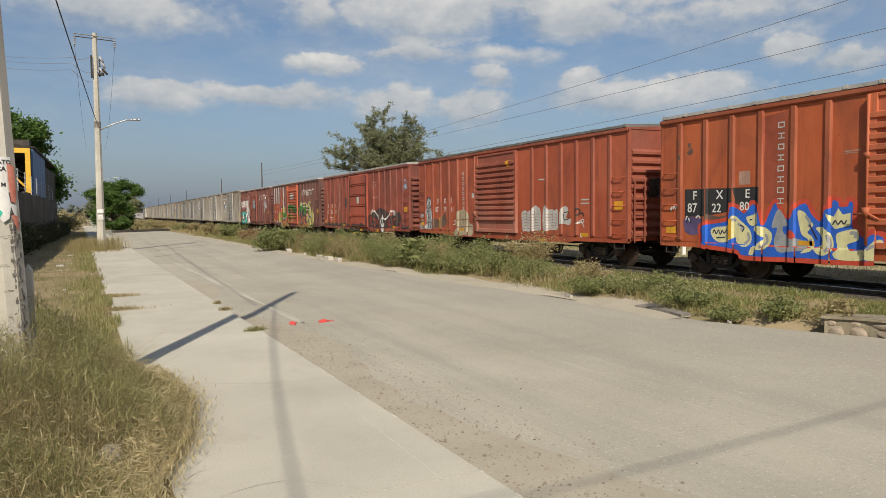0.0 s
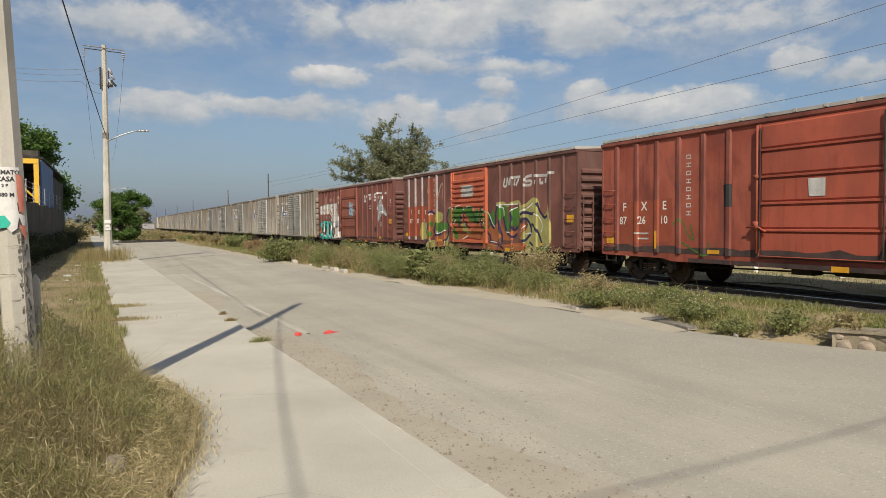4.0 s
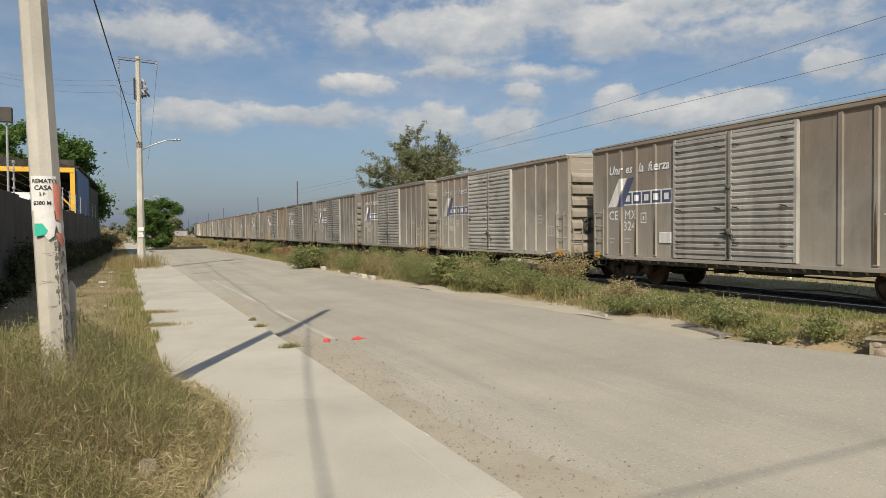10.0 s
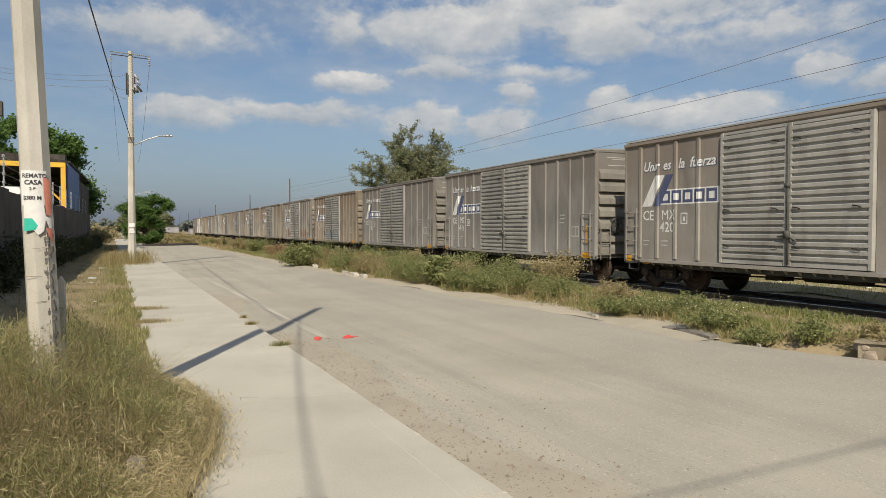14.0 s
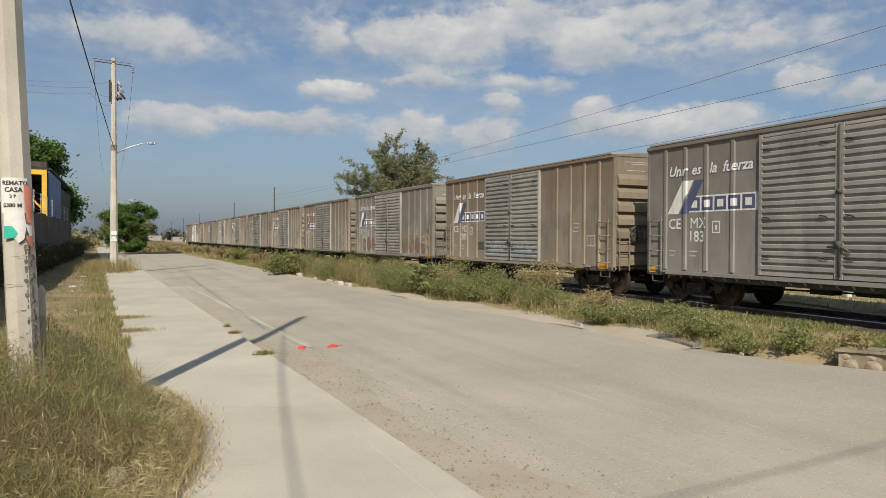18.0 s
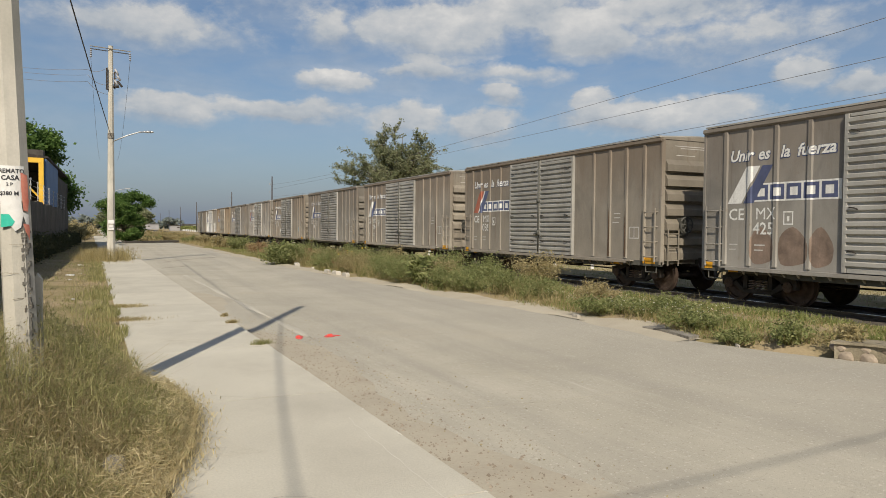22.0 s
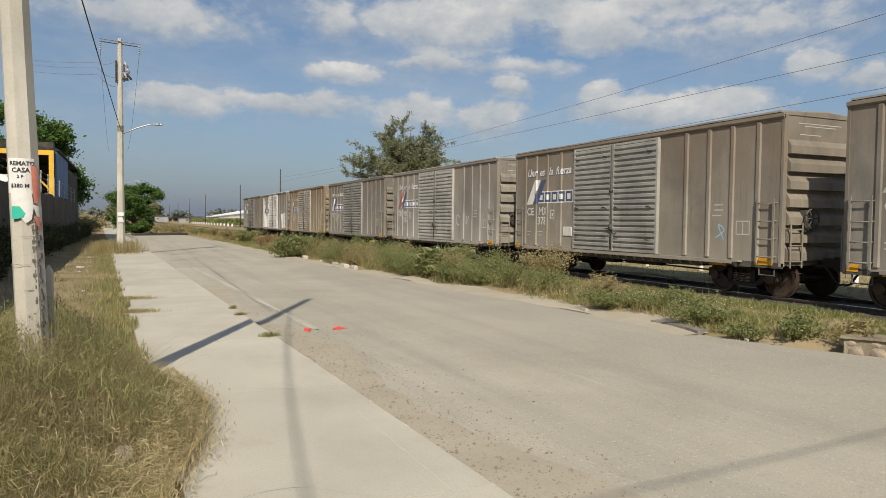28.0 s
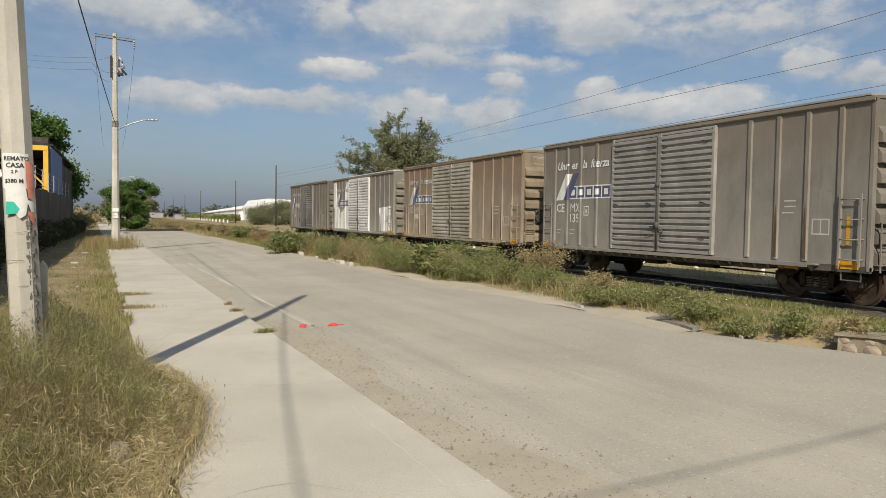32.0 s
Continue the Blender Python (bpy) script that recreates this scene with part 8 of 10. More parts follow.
stroke(RED[4], "old_lettering", [(-5.57, 3.33), (-5.57, 3.15), (-5.8, 3.14)], 0.1, 2, G_WHITE)
stroke(RED[4], "old_lettering", [(-5.97, 3.32), (-5.97, 3.13)], 0.1, 2, G_WHITE)
stroke(RED[4], "old_lettering", [(-6.27, 3.44), (-6.72, 3.46)], 0.1, 2, G_WHITE)
blot(RED[4], "graffiti_shape", [(-5.15, 1.99), (-5.25, 2.38), (-5.12, 2.62), (-5.29, 2.96), (-5.62, 3.21), (-5.88, 3.18), (-5.97, 2.87), (-6.15, 2.63), (-6.52, 2.39), (-6.59, 2.17), (-6.28, 2.22), (-6.02, 2.3), (-5.57, 2.13), (-5.3, 1.87)], 3, G_GREYB, "pale grey sprayed figure")
stroke(RED[4], "graffiti_line", [(-5.2, 1.99), (-5.39, 2.37), (-6.02, 2.41), (-6.57, 2.18)], 0.06, 4, G_WHITE)
stroke(RED[4], "graffiti_line", [(-5.39, 2.96), (-5.8, 3.07), (-5.84, 2.5)], 0.06, 4, G_WHITE)
stroke(RED[4], "graffiti_line", [(-5.43, 2.76), (-5.8, 2.81)], 0.06, 4, G_WHITE)
stroke(RED[4], "graffiti_line", [(-7.11, 3.02), (-7.21, 3.08), (-7.13, 2.95)], 0.04, 2, G_WHITE)
stroke(RED[4], "graffiti_line", [(-7.13, 2.88), (-7.26, 2.9)], 0.04, 2, G_WHITE)
stroke(RED[4], "graffiti_line", [(-7.15, 2.7), (-7.26, 2.73), (-7.21, 2.63)], 0.04, 2, G_WHITE)
blot(RED[4], "stencil", [(-4.57, 1.55), (-5.01, 1.56), (-5.01, 1.31), (-4.57, 1.29)], 2, G_BLACK, "stencilled data panel")
bars(RED[4], [(-3.6, 2.79), (-4.14, 2.78), (-3.68, 2.65), (-4.09, 2.65), (-5.48, 1.82), (-5.85, 1.85), (-5.48, 1.73), (-5.85, 1.75), (-5.48, 1.64), (-5.85, 1.66)], 3, G_WHITED)
stroke(RED[4], "scratch", [(-2.85, 1.69), (-2.79, 1.41)], 0.025, 2, G_PINK)
stroke(RED[4], "scratch", [(-2.96, 1.53), (-3.02, 1.39)], 0.025, 2, G_PINK)
stroke(RED[4], "scratch", [(-2.67, 1.53), (-2.75, 1.39)], 0.025, 2, G_PINK)
# wagon with the blue and pale yellow lettering
blot(RED[0], "name_panel", [(4.25, 3.86), (3.62, 3.92), (3.57, 1.88), (4.21, 1.84)], 0, G_BROWNP, "browner repainted panel")
blot(RED[0], "graffiti_rim", [(6.16, 1.38), (5.37, 1.52), (5.29, 1.65), (5.18, 1.89), (4.88, 1.81), (4.77, 1.74), (4.54, 1.95), (4.26, 1.76), (4.22, 1.45), (4.14, 1.69), (3.91, 1.97), (3.72, 1.76), (3.63, 1.62), (3.54, 1.6), (3.46, 1.79), (3.27, 1.92), (3.04, 1.91), (2.91, 1.69), (2.79, 1.56), (2.71, 1.77), (2.61, 1.81), (2.55, 1.98), (2.29, 1.94), (2.28, 1.85), (2.22, 1.86), (2.15, 1.97), (1.94, 1.86), (1.95, 1.44), (1.88, 1.31), (1.73, 1.21), (1.6, 1.31), (1.4, 1.27), (1.27, 1.15), (1.28, 0.64), (2.39, 0.54), (3.47, 0.53), (4.77, 0.51), (4.99, 0.65), (5.73, 0.71), (6.12, 0.77), (6.2, 1.08)], 2, G_ORRED, "red sprayed rim of the graffiti")
blot(RED[0], "graffiti_ground", [(6.08, 1.31), (5.31, 1.43), (5.19, 1.6), (5.13, 1.79), (4.92, 1.71), (4.75, 1.63), (4.53, 1.84), (4.35, 1.7), (4.23, 1.34), (4.05, 1.63), (3.91, 1.86), (3.81, 1.7), (3.69, 1.53), (3.49, 1.5), (3.38, 1.72), (3.24, 1.82), (3.1, 1.82), (2.99, 1.62), (2.77, 1.45), (2.64, 1.69), (2.52, 1.74), (2.49, 1.89), (2.37, 1.86), (2.34, 1.76), (2.16, 1.77), (2.12, 1.86), (2.04, 1.81), (2.06, 1.42), (1.96, 1.23), (1.73, 1.1), (1.58, 1.2), (1.45, 1.17), (1.37, 1.1), (1.36, 0.71), (2.39, 0.65), (3.47, 0.64), (4.74, 0.62), (4.96, 0.75), (5.72, 0.82), (6.05, 0.85), (6.09, 1.09)], 3, G_BLUE, "blue sprayed ground of the graffiti")
blot(RED[0], "graffiti_ground", [(6.69, 1.51), (6.14, 1.5), (6.1, 1.31), (6.11, 1.14), (6.4, 1.07), (6.66, 1.15)], 1, G_BLUED, "thin blue spray")
blot(RED[0], "graffiti_letter", [(5.79, 1.2), (5.61, 1.29), (5.33, 1.31), (5.21, 1.39), (5.11, 1.56), (4.99, 1.55), (4.85, 1.44), (4.65, 1.3), (4.55, 1.14), (4.55, 0.96), (4.67, 0.84), (4.84, 0.84), (4.98, 0.94), (5.01, 1.05), (5.13, 0.99), (5.32, 0.92), (5.54, 0.92), (5.72, 1.02)], 5, G_CREAM, "pale yellow bubble letter")
blot(RED[0], "graffiti_letter", [(4.7, 1.53), (4.52, 1.59), (4.38, 1.64), (4.36, 1.44), (4.49, 1.33), (4.62, 1.38)], 5, G_CREAM, "pale yellow bubble letter")
blot(RED[0], "graffiti_letter", [(4.44, 1.33), (4.2, 1.31), (4.02, 1.21), (3.97, 1.08), (4.04, 0.9), (4.22, 0.78), (4.41, 0.76), (4.51, 0.64), (4.61, 0.66), (4.54, 0.82), (4.31, 0.94), (4.2, 1.05), (4.36, 1.15), (4.47, 1.23)], 5, G_CREAM, "pale yellow bubble letter")
blot(RED[0], "graffiti_letter", [(3.32, 1.67), (3.15, 1.65), (3.04, 1.5), (2.93, 1.38), (3.01, 1.28), (3.06, 1.2), (2.95, 1.11), (2.89, 0.94), (2.97, 0.81), (3.13, 0.76), (3.22, 0.76), (3.03, 0.93), (3.06, 1.06), (3.2, 1.15), (3.26, 1.32)], 5, G_CREAM, "pale yellow bubble letter")
blot(RED[0], "graffiti_letter", [(2.87, 1.31), (2.71, 1.33), (2.58, 1.26), (2.48, 1.12), (2.45, 0.93), (2.52, 0.79), (2.67, 0.72), (2.83, 0.75), (2.92, 0.87), (2.76, 0.92), (2.71, 1.07), (2.79, 1.21)], 5, G_CREAM, "pale yellow bubble letter")
blot(RED[0], "graffiti_letter", [(2.4, 1.17), (2.18, 1.27), (1.94, 1.29), (1.91, 1.09), (2.05, 1.02), (2.15, 0.97), (2.07, 0.85), (1.78, 0.87), (1.78, 0.68), (2.31, 0.65), (2.47, 0.76), (2.37, 0.89)], 5, G_CREAM, "pale yellow bubble letter")
blot(RED[0], "graffiti_letter", [(1.76, 0.85), (1.65, 0.96), (1.49, 1.09), (1.37, 1.06), (1.36, 0.72), (1.76, 0.69)], 5, G_CREAM, "pale yellow bubble letter")
blot(RED[0], "crown", [(2.62, 1.62), (2.46, 1.55), (2.36, 1.73), (2.26, 1.6), (2.09, 1.63), (2.09, 1.37), (2.43, 1.29), (2.51, 1.38)], 5, G_CREAM, "pale yellow crown")
blot(RED[0], "graffiti_shape", [(3.81, 1.73), (3.57, 1.37), (3.69, 1.32), (3.63, 1.15), (3.2, 1.04), (3.06, 1.01), (3.11, 0.83), (3.47, 0.77), (3.8, 0.75), (3.92, 0.98), (3.84, 1.29), (3.99, 1.31)], 4, G_GREYB, "grey arrow shape")
blot(RED[0], "graffiti_shape", [(3.57, 1.22), (3.45, 1.25), (3.37, 1.17), (3.39, 1.06), (3.54, 1.07), (3.58, 1.14)], 5, G_ORRED, "red splash")
stroke(RED[0], "graffiti_line", [(4.95, 1.38), (4.81, 1.3), (4.85, 1.22)], 0.07, 6, G_GREYB)
stroke(RED[0], "graffiti_line", [(4.65, 1.17), (4.61, 1.01), (4.74, 0.9)], 0.07, 6, G_GREYB)
stroke(RED[0], "graffiti_line", [(4.14, 1.15), (4.1, 0.97), (4.29, 0.83)], 0.07, 6, G_GREYB)
stroke(RED[0], "graffiti_line", [(3.12, 1.57), (3.01, 1.43), (3.04, 1.33)], 0.07, 6, G_GREYB)
stroke(RED[0], "graffiti_line", [(3, 1.06), (2.97, 0.91)], 0.07, 6, G_GREYB)
stroke(RED[0], "graffiti_line", [(2.58, 1.17), (2.52, 0.95), (2.62, 0.81)], 0.07, 6, G_GREYB)
stroke(RED[0], "graffiti_line", [(2.1, 1.21), (1.98, 1.22), (1.98, 1.11)], 0.07, 6, G_GREYB)
stroke(RED[0], "graffiti_line", [(5.09, 1.49), (4.99, 1.44)], 0.07, 6, G_GREYB)
stroke(RED[0], "graffiti_line", [(1.69, 0.89), (1.53, 0.97), (1.37, 0.93)], 0.07, 6, G_GREYB)
stroke(RED[0], "graffiti_line", [(5.72, 1.13), (5.67, 1.22), (5.61, 1.12), (5.54, 1.21), (5.48, 1.11), (5.42, 1.21), (5.36, 1.14), (5.27, 1.24)], 0.032, 7, G_NAVY)
stroke(RED[0], "graffiti_line", [(2.48, 1.38), (2.42, 1.47), (2.36, 1.39), (2.29, 1.47), (2.23, 1.4), (2.17, 1.48)], 0.032, 7, G_NAVY)
stroke(RED[0], "graffiti_line", [(5.61, 1.02), (5.32, 1.04)], 0.032, 7, G_NAVY)
stroke(RED[0], "graffiti_line", [(4.6, 1.47), (4.52, 1.49)], 0.032, 7, G_NAVY)
stroke(RED[0], "graffiti_line", [(3.02, 1.38), (2.93, 1.23), (2.83, 1.06)], 0.032, 7, G_NAVY)
stroke(RED[0], "graffiti_line", [(4.88, 1.35), (4.76, 1.29), (4.81, 1.19)], 0.032, 7, G_NAVY)
stroke(RED[0], "graffiti_line", [(6.6, 1.39), (6.55, 1.54), (6.45, 1.39), (6.52, 1.45)], 0.032, 7, G_NAVY)
stroke(RED[0], "tag", [(7.22, 1.72), (7.14, 1.81), (7.18, 1.69)], 0.035, 7, G_WHITE)
stroke(RED[0], "tag", [(7.1, 1.75), (7.06, 1.84), (7.02, 1.75), (6.93, 1.87), (6.93, 1.75)], 0.035, 7, G_WHITE)
stroke(RED[0], "tag", [(6.64, 1.45), (6.59, 1.56), (6.5, 1.42)], 0.035, 7, G_WHITE)
stroke(RED[0], "tag", [(6.29, 1.51), (6.21, 1.57), (6.14, 1.5)], 0.035, 7, G_WHITE)
stroke(RED[0], "stain", [(6.91, 3.52), (6.91, 3.4)], 0.09, 1, G_WEAR)
stroke(RED[0], "stain", [(6.53, 3.31), (6.45, 3.24), (6.53, 3.19), (6.59, 3.25)], 0.09, 1, G_WEAR)
stroke(RED[0], "stain", [(6.87, 3.17), (6.85, 3.04)], 0.09, 1, G_WEAR)
stroke(RED[0], "stain", [(6.55, 3.46), (6.53, 3.34)], 0.09, 1, G_WEAR)
blot(RED[0], "stencil", [(4.94, 2.63), (4.61, 2.64), (4.6, 2.32), (4.93, 2.31)], 1, G_PINK, "faded square label")
stroke(RED[0], "scratch", [(2.25, 2.9), (2.09, 2.9), (1.9, 2.91)], 0.03, 2, G_PINK)
stroke(RED[0], "scratch", [(2.25, 2.86), (1.97, 2.86)], 0.02, 2, G_PINK)
stroke(RED[0], "number_stain", [(5.95, 1.56), (5.58, 1.49), (5.24, 1.54)], 0.12, 1, G_WEAR)
# wagon with the pale figures at its foot
blot(RED[1], "graffiti_shape", [(-1.72, 1.58), (-1.8, 1.72), (-1.99, 1.76), (-2.15, 1.7), (-2.3, 1.73), (-2.32, 1.05), (-2, 1.01), (-1.79, 1.03)], 2, G_WHITED, "worn white sprayed letters")
blot(RED[1], "graffiti_shape", [(-2.44, 1.64), (-2.47, 1.8), (-2.63, 1.93), (-2.82, 1.87), (-2.97, 1.75), (-2.99, 1.35), (-2.98, 1.06), (-2.63, 1.04), (-2.44, 1.06)], 2, G_WHITED, "worn white sprayed letters")
blot(RED[1], "graffiti_shape", [(-3.12, 1.75), (-3.23, 1.91), (-3.37, 1.9), (-3.46, 1.78), (-3.69, 1.79), (-3.83, 1.74), (-4, 1.78), (-4.02, 1.43), (-4.01, 1.11), (-3.61, 1.08), (-3.14, 1.07)], 2, G_WHITED, "worn white sprayed letters")
blot(RED[1], "graffiti_shape", [(-4.19, 1.66), (-4.27, 1.82), (-4.4, 1.88), (-4.56, 1.85), (-4.62, 1.73), (-4.5, 1.5), (-4.78, 1.45), (-4.69, 1.26), (-4.37, 1.3), (-4.14, 1.31)], 2, G_WHITED, "worn white sprayed letters")
stroke(RED[1], "graffiti_gap", [(-1.78, 1.6), (-2.03, 1.64), (-2.28, 1.6)], 0.014, 3, G_WEARR)
stroke(RED[1], "graffiti_gap", [(-2.47, 1.6), (-2.71, 1.63), (-2.94, 1.6)], 0.014, 3, G_WEARR)
stroke(RED[1], "graffiti_gap", [(-3.18, 1.59), (-3.31, 1.63), (-3.45, 1.6)], 0.014, 3, G_WEARR)
stroke(RED[1], "graffiti_gap", [(-3.52, 1.59), (-3.75, 1.63), (-3.97, 1.6)], 0.014, 3, G_WEARR)
stroke(RED[1], "graffiti_gap", [(-1.78, 1.49), (-2.03, 1.53), (-2.28, 1.5)], 0.014, 3, G_WEARR)
stroke(RED[1], "graffiti_gap", [(-2.48, 1.49), (-2.71, 1.53), (-2.94, 1.5)], 0.014, 3, G_WEARR)
stroke(RED[1], "graffiti_gap", [(-3.18, 1.49), (-3.31, 1.53), (-3.45, 1.5)], 0.014, 3, G_WEARR)
stroke(RED[1], "graffiti_gap", [(-3.52, 1.5), (-3.75, 1.53), (-3.97, 1.5)], 0.014, 3, G_WEARR)
stroke(RED[1], "graffiti_gap", [(-1.78, 1.39), (-2.03, 1.42), (-2.28, 1.4)], 0.014, 3, G_WEARR)
stroke(RED[1], "graffiti_gap", [(-2.48, 1.39), (-2.71, 1.43), (-2.94, 1.4)], 0.014, 3, G_WEARR)
stroke(RED[1], "graffiti_gap", [(-3.18, 1.39), (-3.32, 1.43), (-3.45, 1.4)], 0.014, 3, G_WEARR)
stroke(RED[1], "graffiti_gap", [(-3.52, 1.4), (-3.75, 1.43), (-3.97, 1.41)], 0.014, 3, G_WEARR)
stroke(RED[1], "graffiti_gap", [(-1.79, 1.28), (-2.03, 1.32), (-2.28, 1.29)], 0.014, 3, G_WEARR)
stroke(RED[1], "graffiti_gap", [(-2.48, 1.29), (-2.71, 1.33), (-2.94, 1.3)], 0.014, 3, G_WEARR)
stroke(RED[1], "graffiti_gap", [(-3.18, 1.3), (-3.32, 1.33), (-3.45, 1.31)], 0.014, 3, G_WEARR)
stroke(RED[1], "graffiti_gap", [(-3.52, 1.3), (-3.75, 1.34), (-3.97, 1.31)], 0.014, 3, G_WEARR)
stroke(RED[1], "graffiti_gap", [(-1.79, 1.17), (-2.04, 1.21), (-2.28, 1.19)], 0.014, 3, G_WEARR)
stroke(RED[1], "graffiti_gap", [(-2.48, 1.18), (-2.71, 1.22), (-2.94, 1.2)], 0.014, 3, G_WEARR)
stroke(RED[1], "graffiti_gap", [(-3.18, 1.2), (-3.32, 1.23), (-3.45, 1.21)], 0.014, 3, G_WEARR)
stroke(RED[1], "graffiti_gap", [(-3.52, 1.2), (-3.75, 1.24), (-3.97, 1.22)], 0.014, 3, G_WEARR)
stroke(RED[1], "graffiti_gap", [(-1.79, 1.08), (-2.04, 1.12), (-2.28, 1.1)], 0.014, 3, G_WEARR)
stroke(RED[1], "graffiti_gap", [(-2.48, 1.09), (-2.71, 1.14), (-2.94, 1.11)], 0.014, 3, G_WEARR)
stroke(RED[1], "graffiti_gap", [(-3.18, 1.11), (-3.32, 1.15), (-3.45, 1.12)], 0.014, 3, G_WEARR)
stroke(RED[1], "graffiti_gap", [(-3.52, 1.12), (-3.75, 1.16), (-3.97, 1.13)], 0.014, 3, G_WEARR)
stroke(RED[1], "graffiti_gap", [(-2.63, 1.84), (-2.59, 1.64), (-2.67, 1.38)], 0.016, 3, G_WEARR)
stroke(RED[1], "graffiti_gap", [(-3.3, 1.86), (-3.27, 1.58)], 0.016, 3, G_WEARR)
stroke(RED[1], "graffiti_gap", [(-3.73, 1.72), (-3.7, 1.38)], 0.016, 3, G_WEARR)
stroke(RED[1], "graffiti_gap", [(-4.36, 1.82), (-4.33, 1.58), (-4.43, 1.36)], 0.016, 3, G_WEARR)
stroke(RED[1], "graffiti_gap", [(-2.07, 1.67), (-2.03, 1.4)], 0.016, 3, G_WEARR)
stroke(RED[1], "data_square", [(-4.38, 1.67), (-4.64, 1.68), (-4.64, 1.47), (-4.38, 1.46), (-4.38, 1.67)], 0.035, 4, G_BLACKD)
stroke(RED[1], "tag", [(-5.02, 1.68), (-5.11, 1.79), (-5.26, 1.73), (-5.2, 1.63), (-5.38, 1.65), (-5.46, 1.55)], 0.06, 2, G_BLACKD)
stroke(RED[1], "tag", [(-5.08, 1.58), (-5.26, 1.63)], 0.06, 2, G_BLACKD)
stroke(RED[1], "tag", [(-5.15, 1.34), (-5.26, 1.4), (-5.38, 1.45), (-5.47, 1.42), (-5.38, 1.32), (-5.32, 1.4), (-5.44, 1.25), (-5.47, 1.2)], 0.035, 3, G_WHITE)
stroke(RED[1], "tag", [(-5.09, 1.32), (-5.32, 1.35)], 0.035, 3, G_WHITE)
stroke(RED[1], "tag", [(-5.27, 0.91), (-5.3, 0.99), (-5.38, 0.97), (-5.36, 0.89), (-5.27, 0.91)], 0.035, 3, G_WHITE)
stroke(RED[1], "tag", [(-5.41, 0.9), (-5.44, 0.99), (-5.5, 0.91), (-5.56, 1), (-5.61, 0.92)], 0.035, 3, G_WHITE)
stroke(RED[1], "tag", [(3.87, 1.29), (3.73, 1.37), (3.66, 1.21), (3.93, 1.17)], 0.035, 3, G_WHITE)
stroke(RED[1], "repaint", [(-1.69, 3.32), (-1.7, 2.41), (-1.72, 1.71)], 0.16, 1, G_ORANGER)
blot(RED[1], "graffiti_shape", [(3.6, 1.52), (3.4, 1.75), (3.01, 1.82), (2.64, 1.76), (2.43, 1.56), (2.4, 1.26), (2.1, 1.16), (2.16, 0.72), (2.89, 0.74), (3.67, 0.67), (3.77, 0.9), (3.47, 1.1)], 2, G_CREAMD, "faded cream graffiti figure")
stroke(RED[1], "graffiti_line", [(3.2, 1.71), (3.24, 1.33), (3.14, 1.07)], 0.05, 3, G_WEARR)
stroke(RED[1], "graffiti_line", [(2.89, 1.74), (2.89, 1.11)], 0.05, 3, G_WEARR)
stroke(RED[1], "graffiti_line", [(2.64, 1.67), (2.58, 1.15)], 0.05, 3, G_WEARR)
stroke(RED[1], "graffiti_line", [(3.53, 1.37), (2.46, 1.41)], 0.05, 3, G_WEARR)
stroke(RED[1], "graffiti_line", [(3.6, 1.06), (2.16, 1.12)], 0.05, 3, G_WEARR)
stroke(RED[1], "graffiti_line", [(3.34, 0.99), (3.27, 0.73)], 0.05, 3, G_WEARR)
stroke(RED[1], "graffiti_line", [(2.83, 1.04), (2.83, 0.74)], 0.05, 3, G_WEARR)
stroke(RED[1], "graffiti_line", [(2.46, 1.04), (2.4, 0.75)], 0.05, 3, G_WEARR)
blot(RED[1], "graffiti_shape", [(6.75, 2.1), (6.71, 2.31), (6.54, 2.41), (6.33, 2.4), (6.24, 2.29), (6.23, 2.03), (6.3, 1.95), (6.18, 1.79), (6.1, 1.66), (6.09, 0.99), (6.85, 0.96), (6.76, 1.17), (6.74, 1.43), (6.79, 1.75), (6.72, 1.96)], 2, G_GREYB, "pale grey sprayed figure")
blot(RED[1], "graffiti_shape", [(7.46, 1.62), (7.29, 1.66), (7.11, 1.64), (7.06, 1.52), (7.2, 1.39), (7, 1.26), (6.96, 0.96), (7.6, 0.93), (7.49, 1.22), (7.31, 1.38), (7.43, 1.49)], 2, G_GREYB, "pale grey sprayed figure")
stroke(RED[1], "graffiti_line", [(6.75, 2.1), (6.71, 2.31), (6.54, 2.41), (6.33, 2.4), (6.24, 2.29), (6.23, 2.03), (6.3, 1.95)], 0.045, 3, G_BLACKD)
stroke(RED[1], "graffiti_line", [(6.59, 2.38), (6.6, 2.21), (6.51, 2.02)], 0.045, 3, G_BLACKD)
stroke(RED[1], "graffiti_line", [(6.42, 2.4), (6.42, 2.18), (6.35, 2)], 0.045, 3, G_BLACKD)
stroke(RED[1], "graffiti_line", [(6.73, 2.17), (6.54, 2.21), (6.26, 2.11)], 0.045, 3, G_BLACKD)
stroke(RED[1], "graffiti_line", [(6.72, 1.96), (6.53, 1.91), (6.3, 1.95)], 0.045, 3, G_BLACKD)
stroke(RED[1], "graffiti_line", [(6.74, 1.73), (6.53, 1.8), (6.48, 1.64), (6.54, 1.43), (6.35, 1.48)], 0.045, 3, G_BLACKD)
stroke(RED[1], "graffiti_line", [(6.76, 1.17), (6.52, 1.27), (6.17, 1.21)], 0.045, 3, G_BLACKD)
stroke(RED[1], "graffiti_line", [(6.54, 1.23), (6.51, 0.97)], 0.045, 3, G_BLACKD)
stroke(RED[1], "graffiti_line", [(6.34, 1.21), (6.31, 0.98)], 0.045, 3, G_BLACKD)
stroke(RED[1], "graffiti_line", [(7.43, 1.49), (7.26, 1.42), (7.09, 1.52)], 0.045, 3, G_BLACKD)
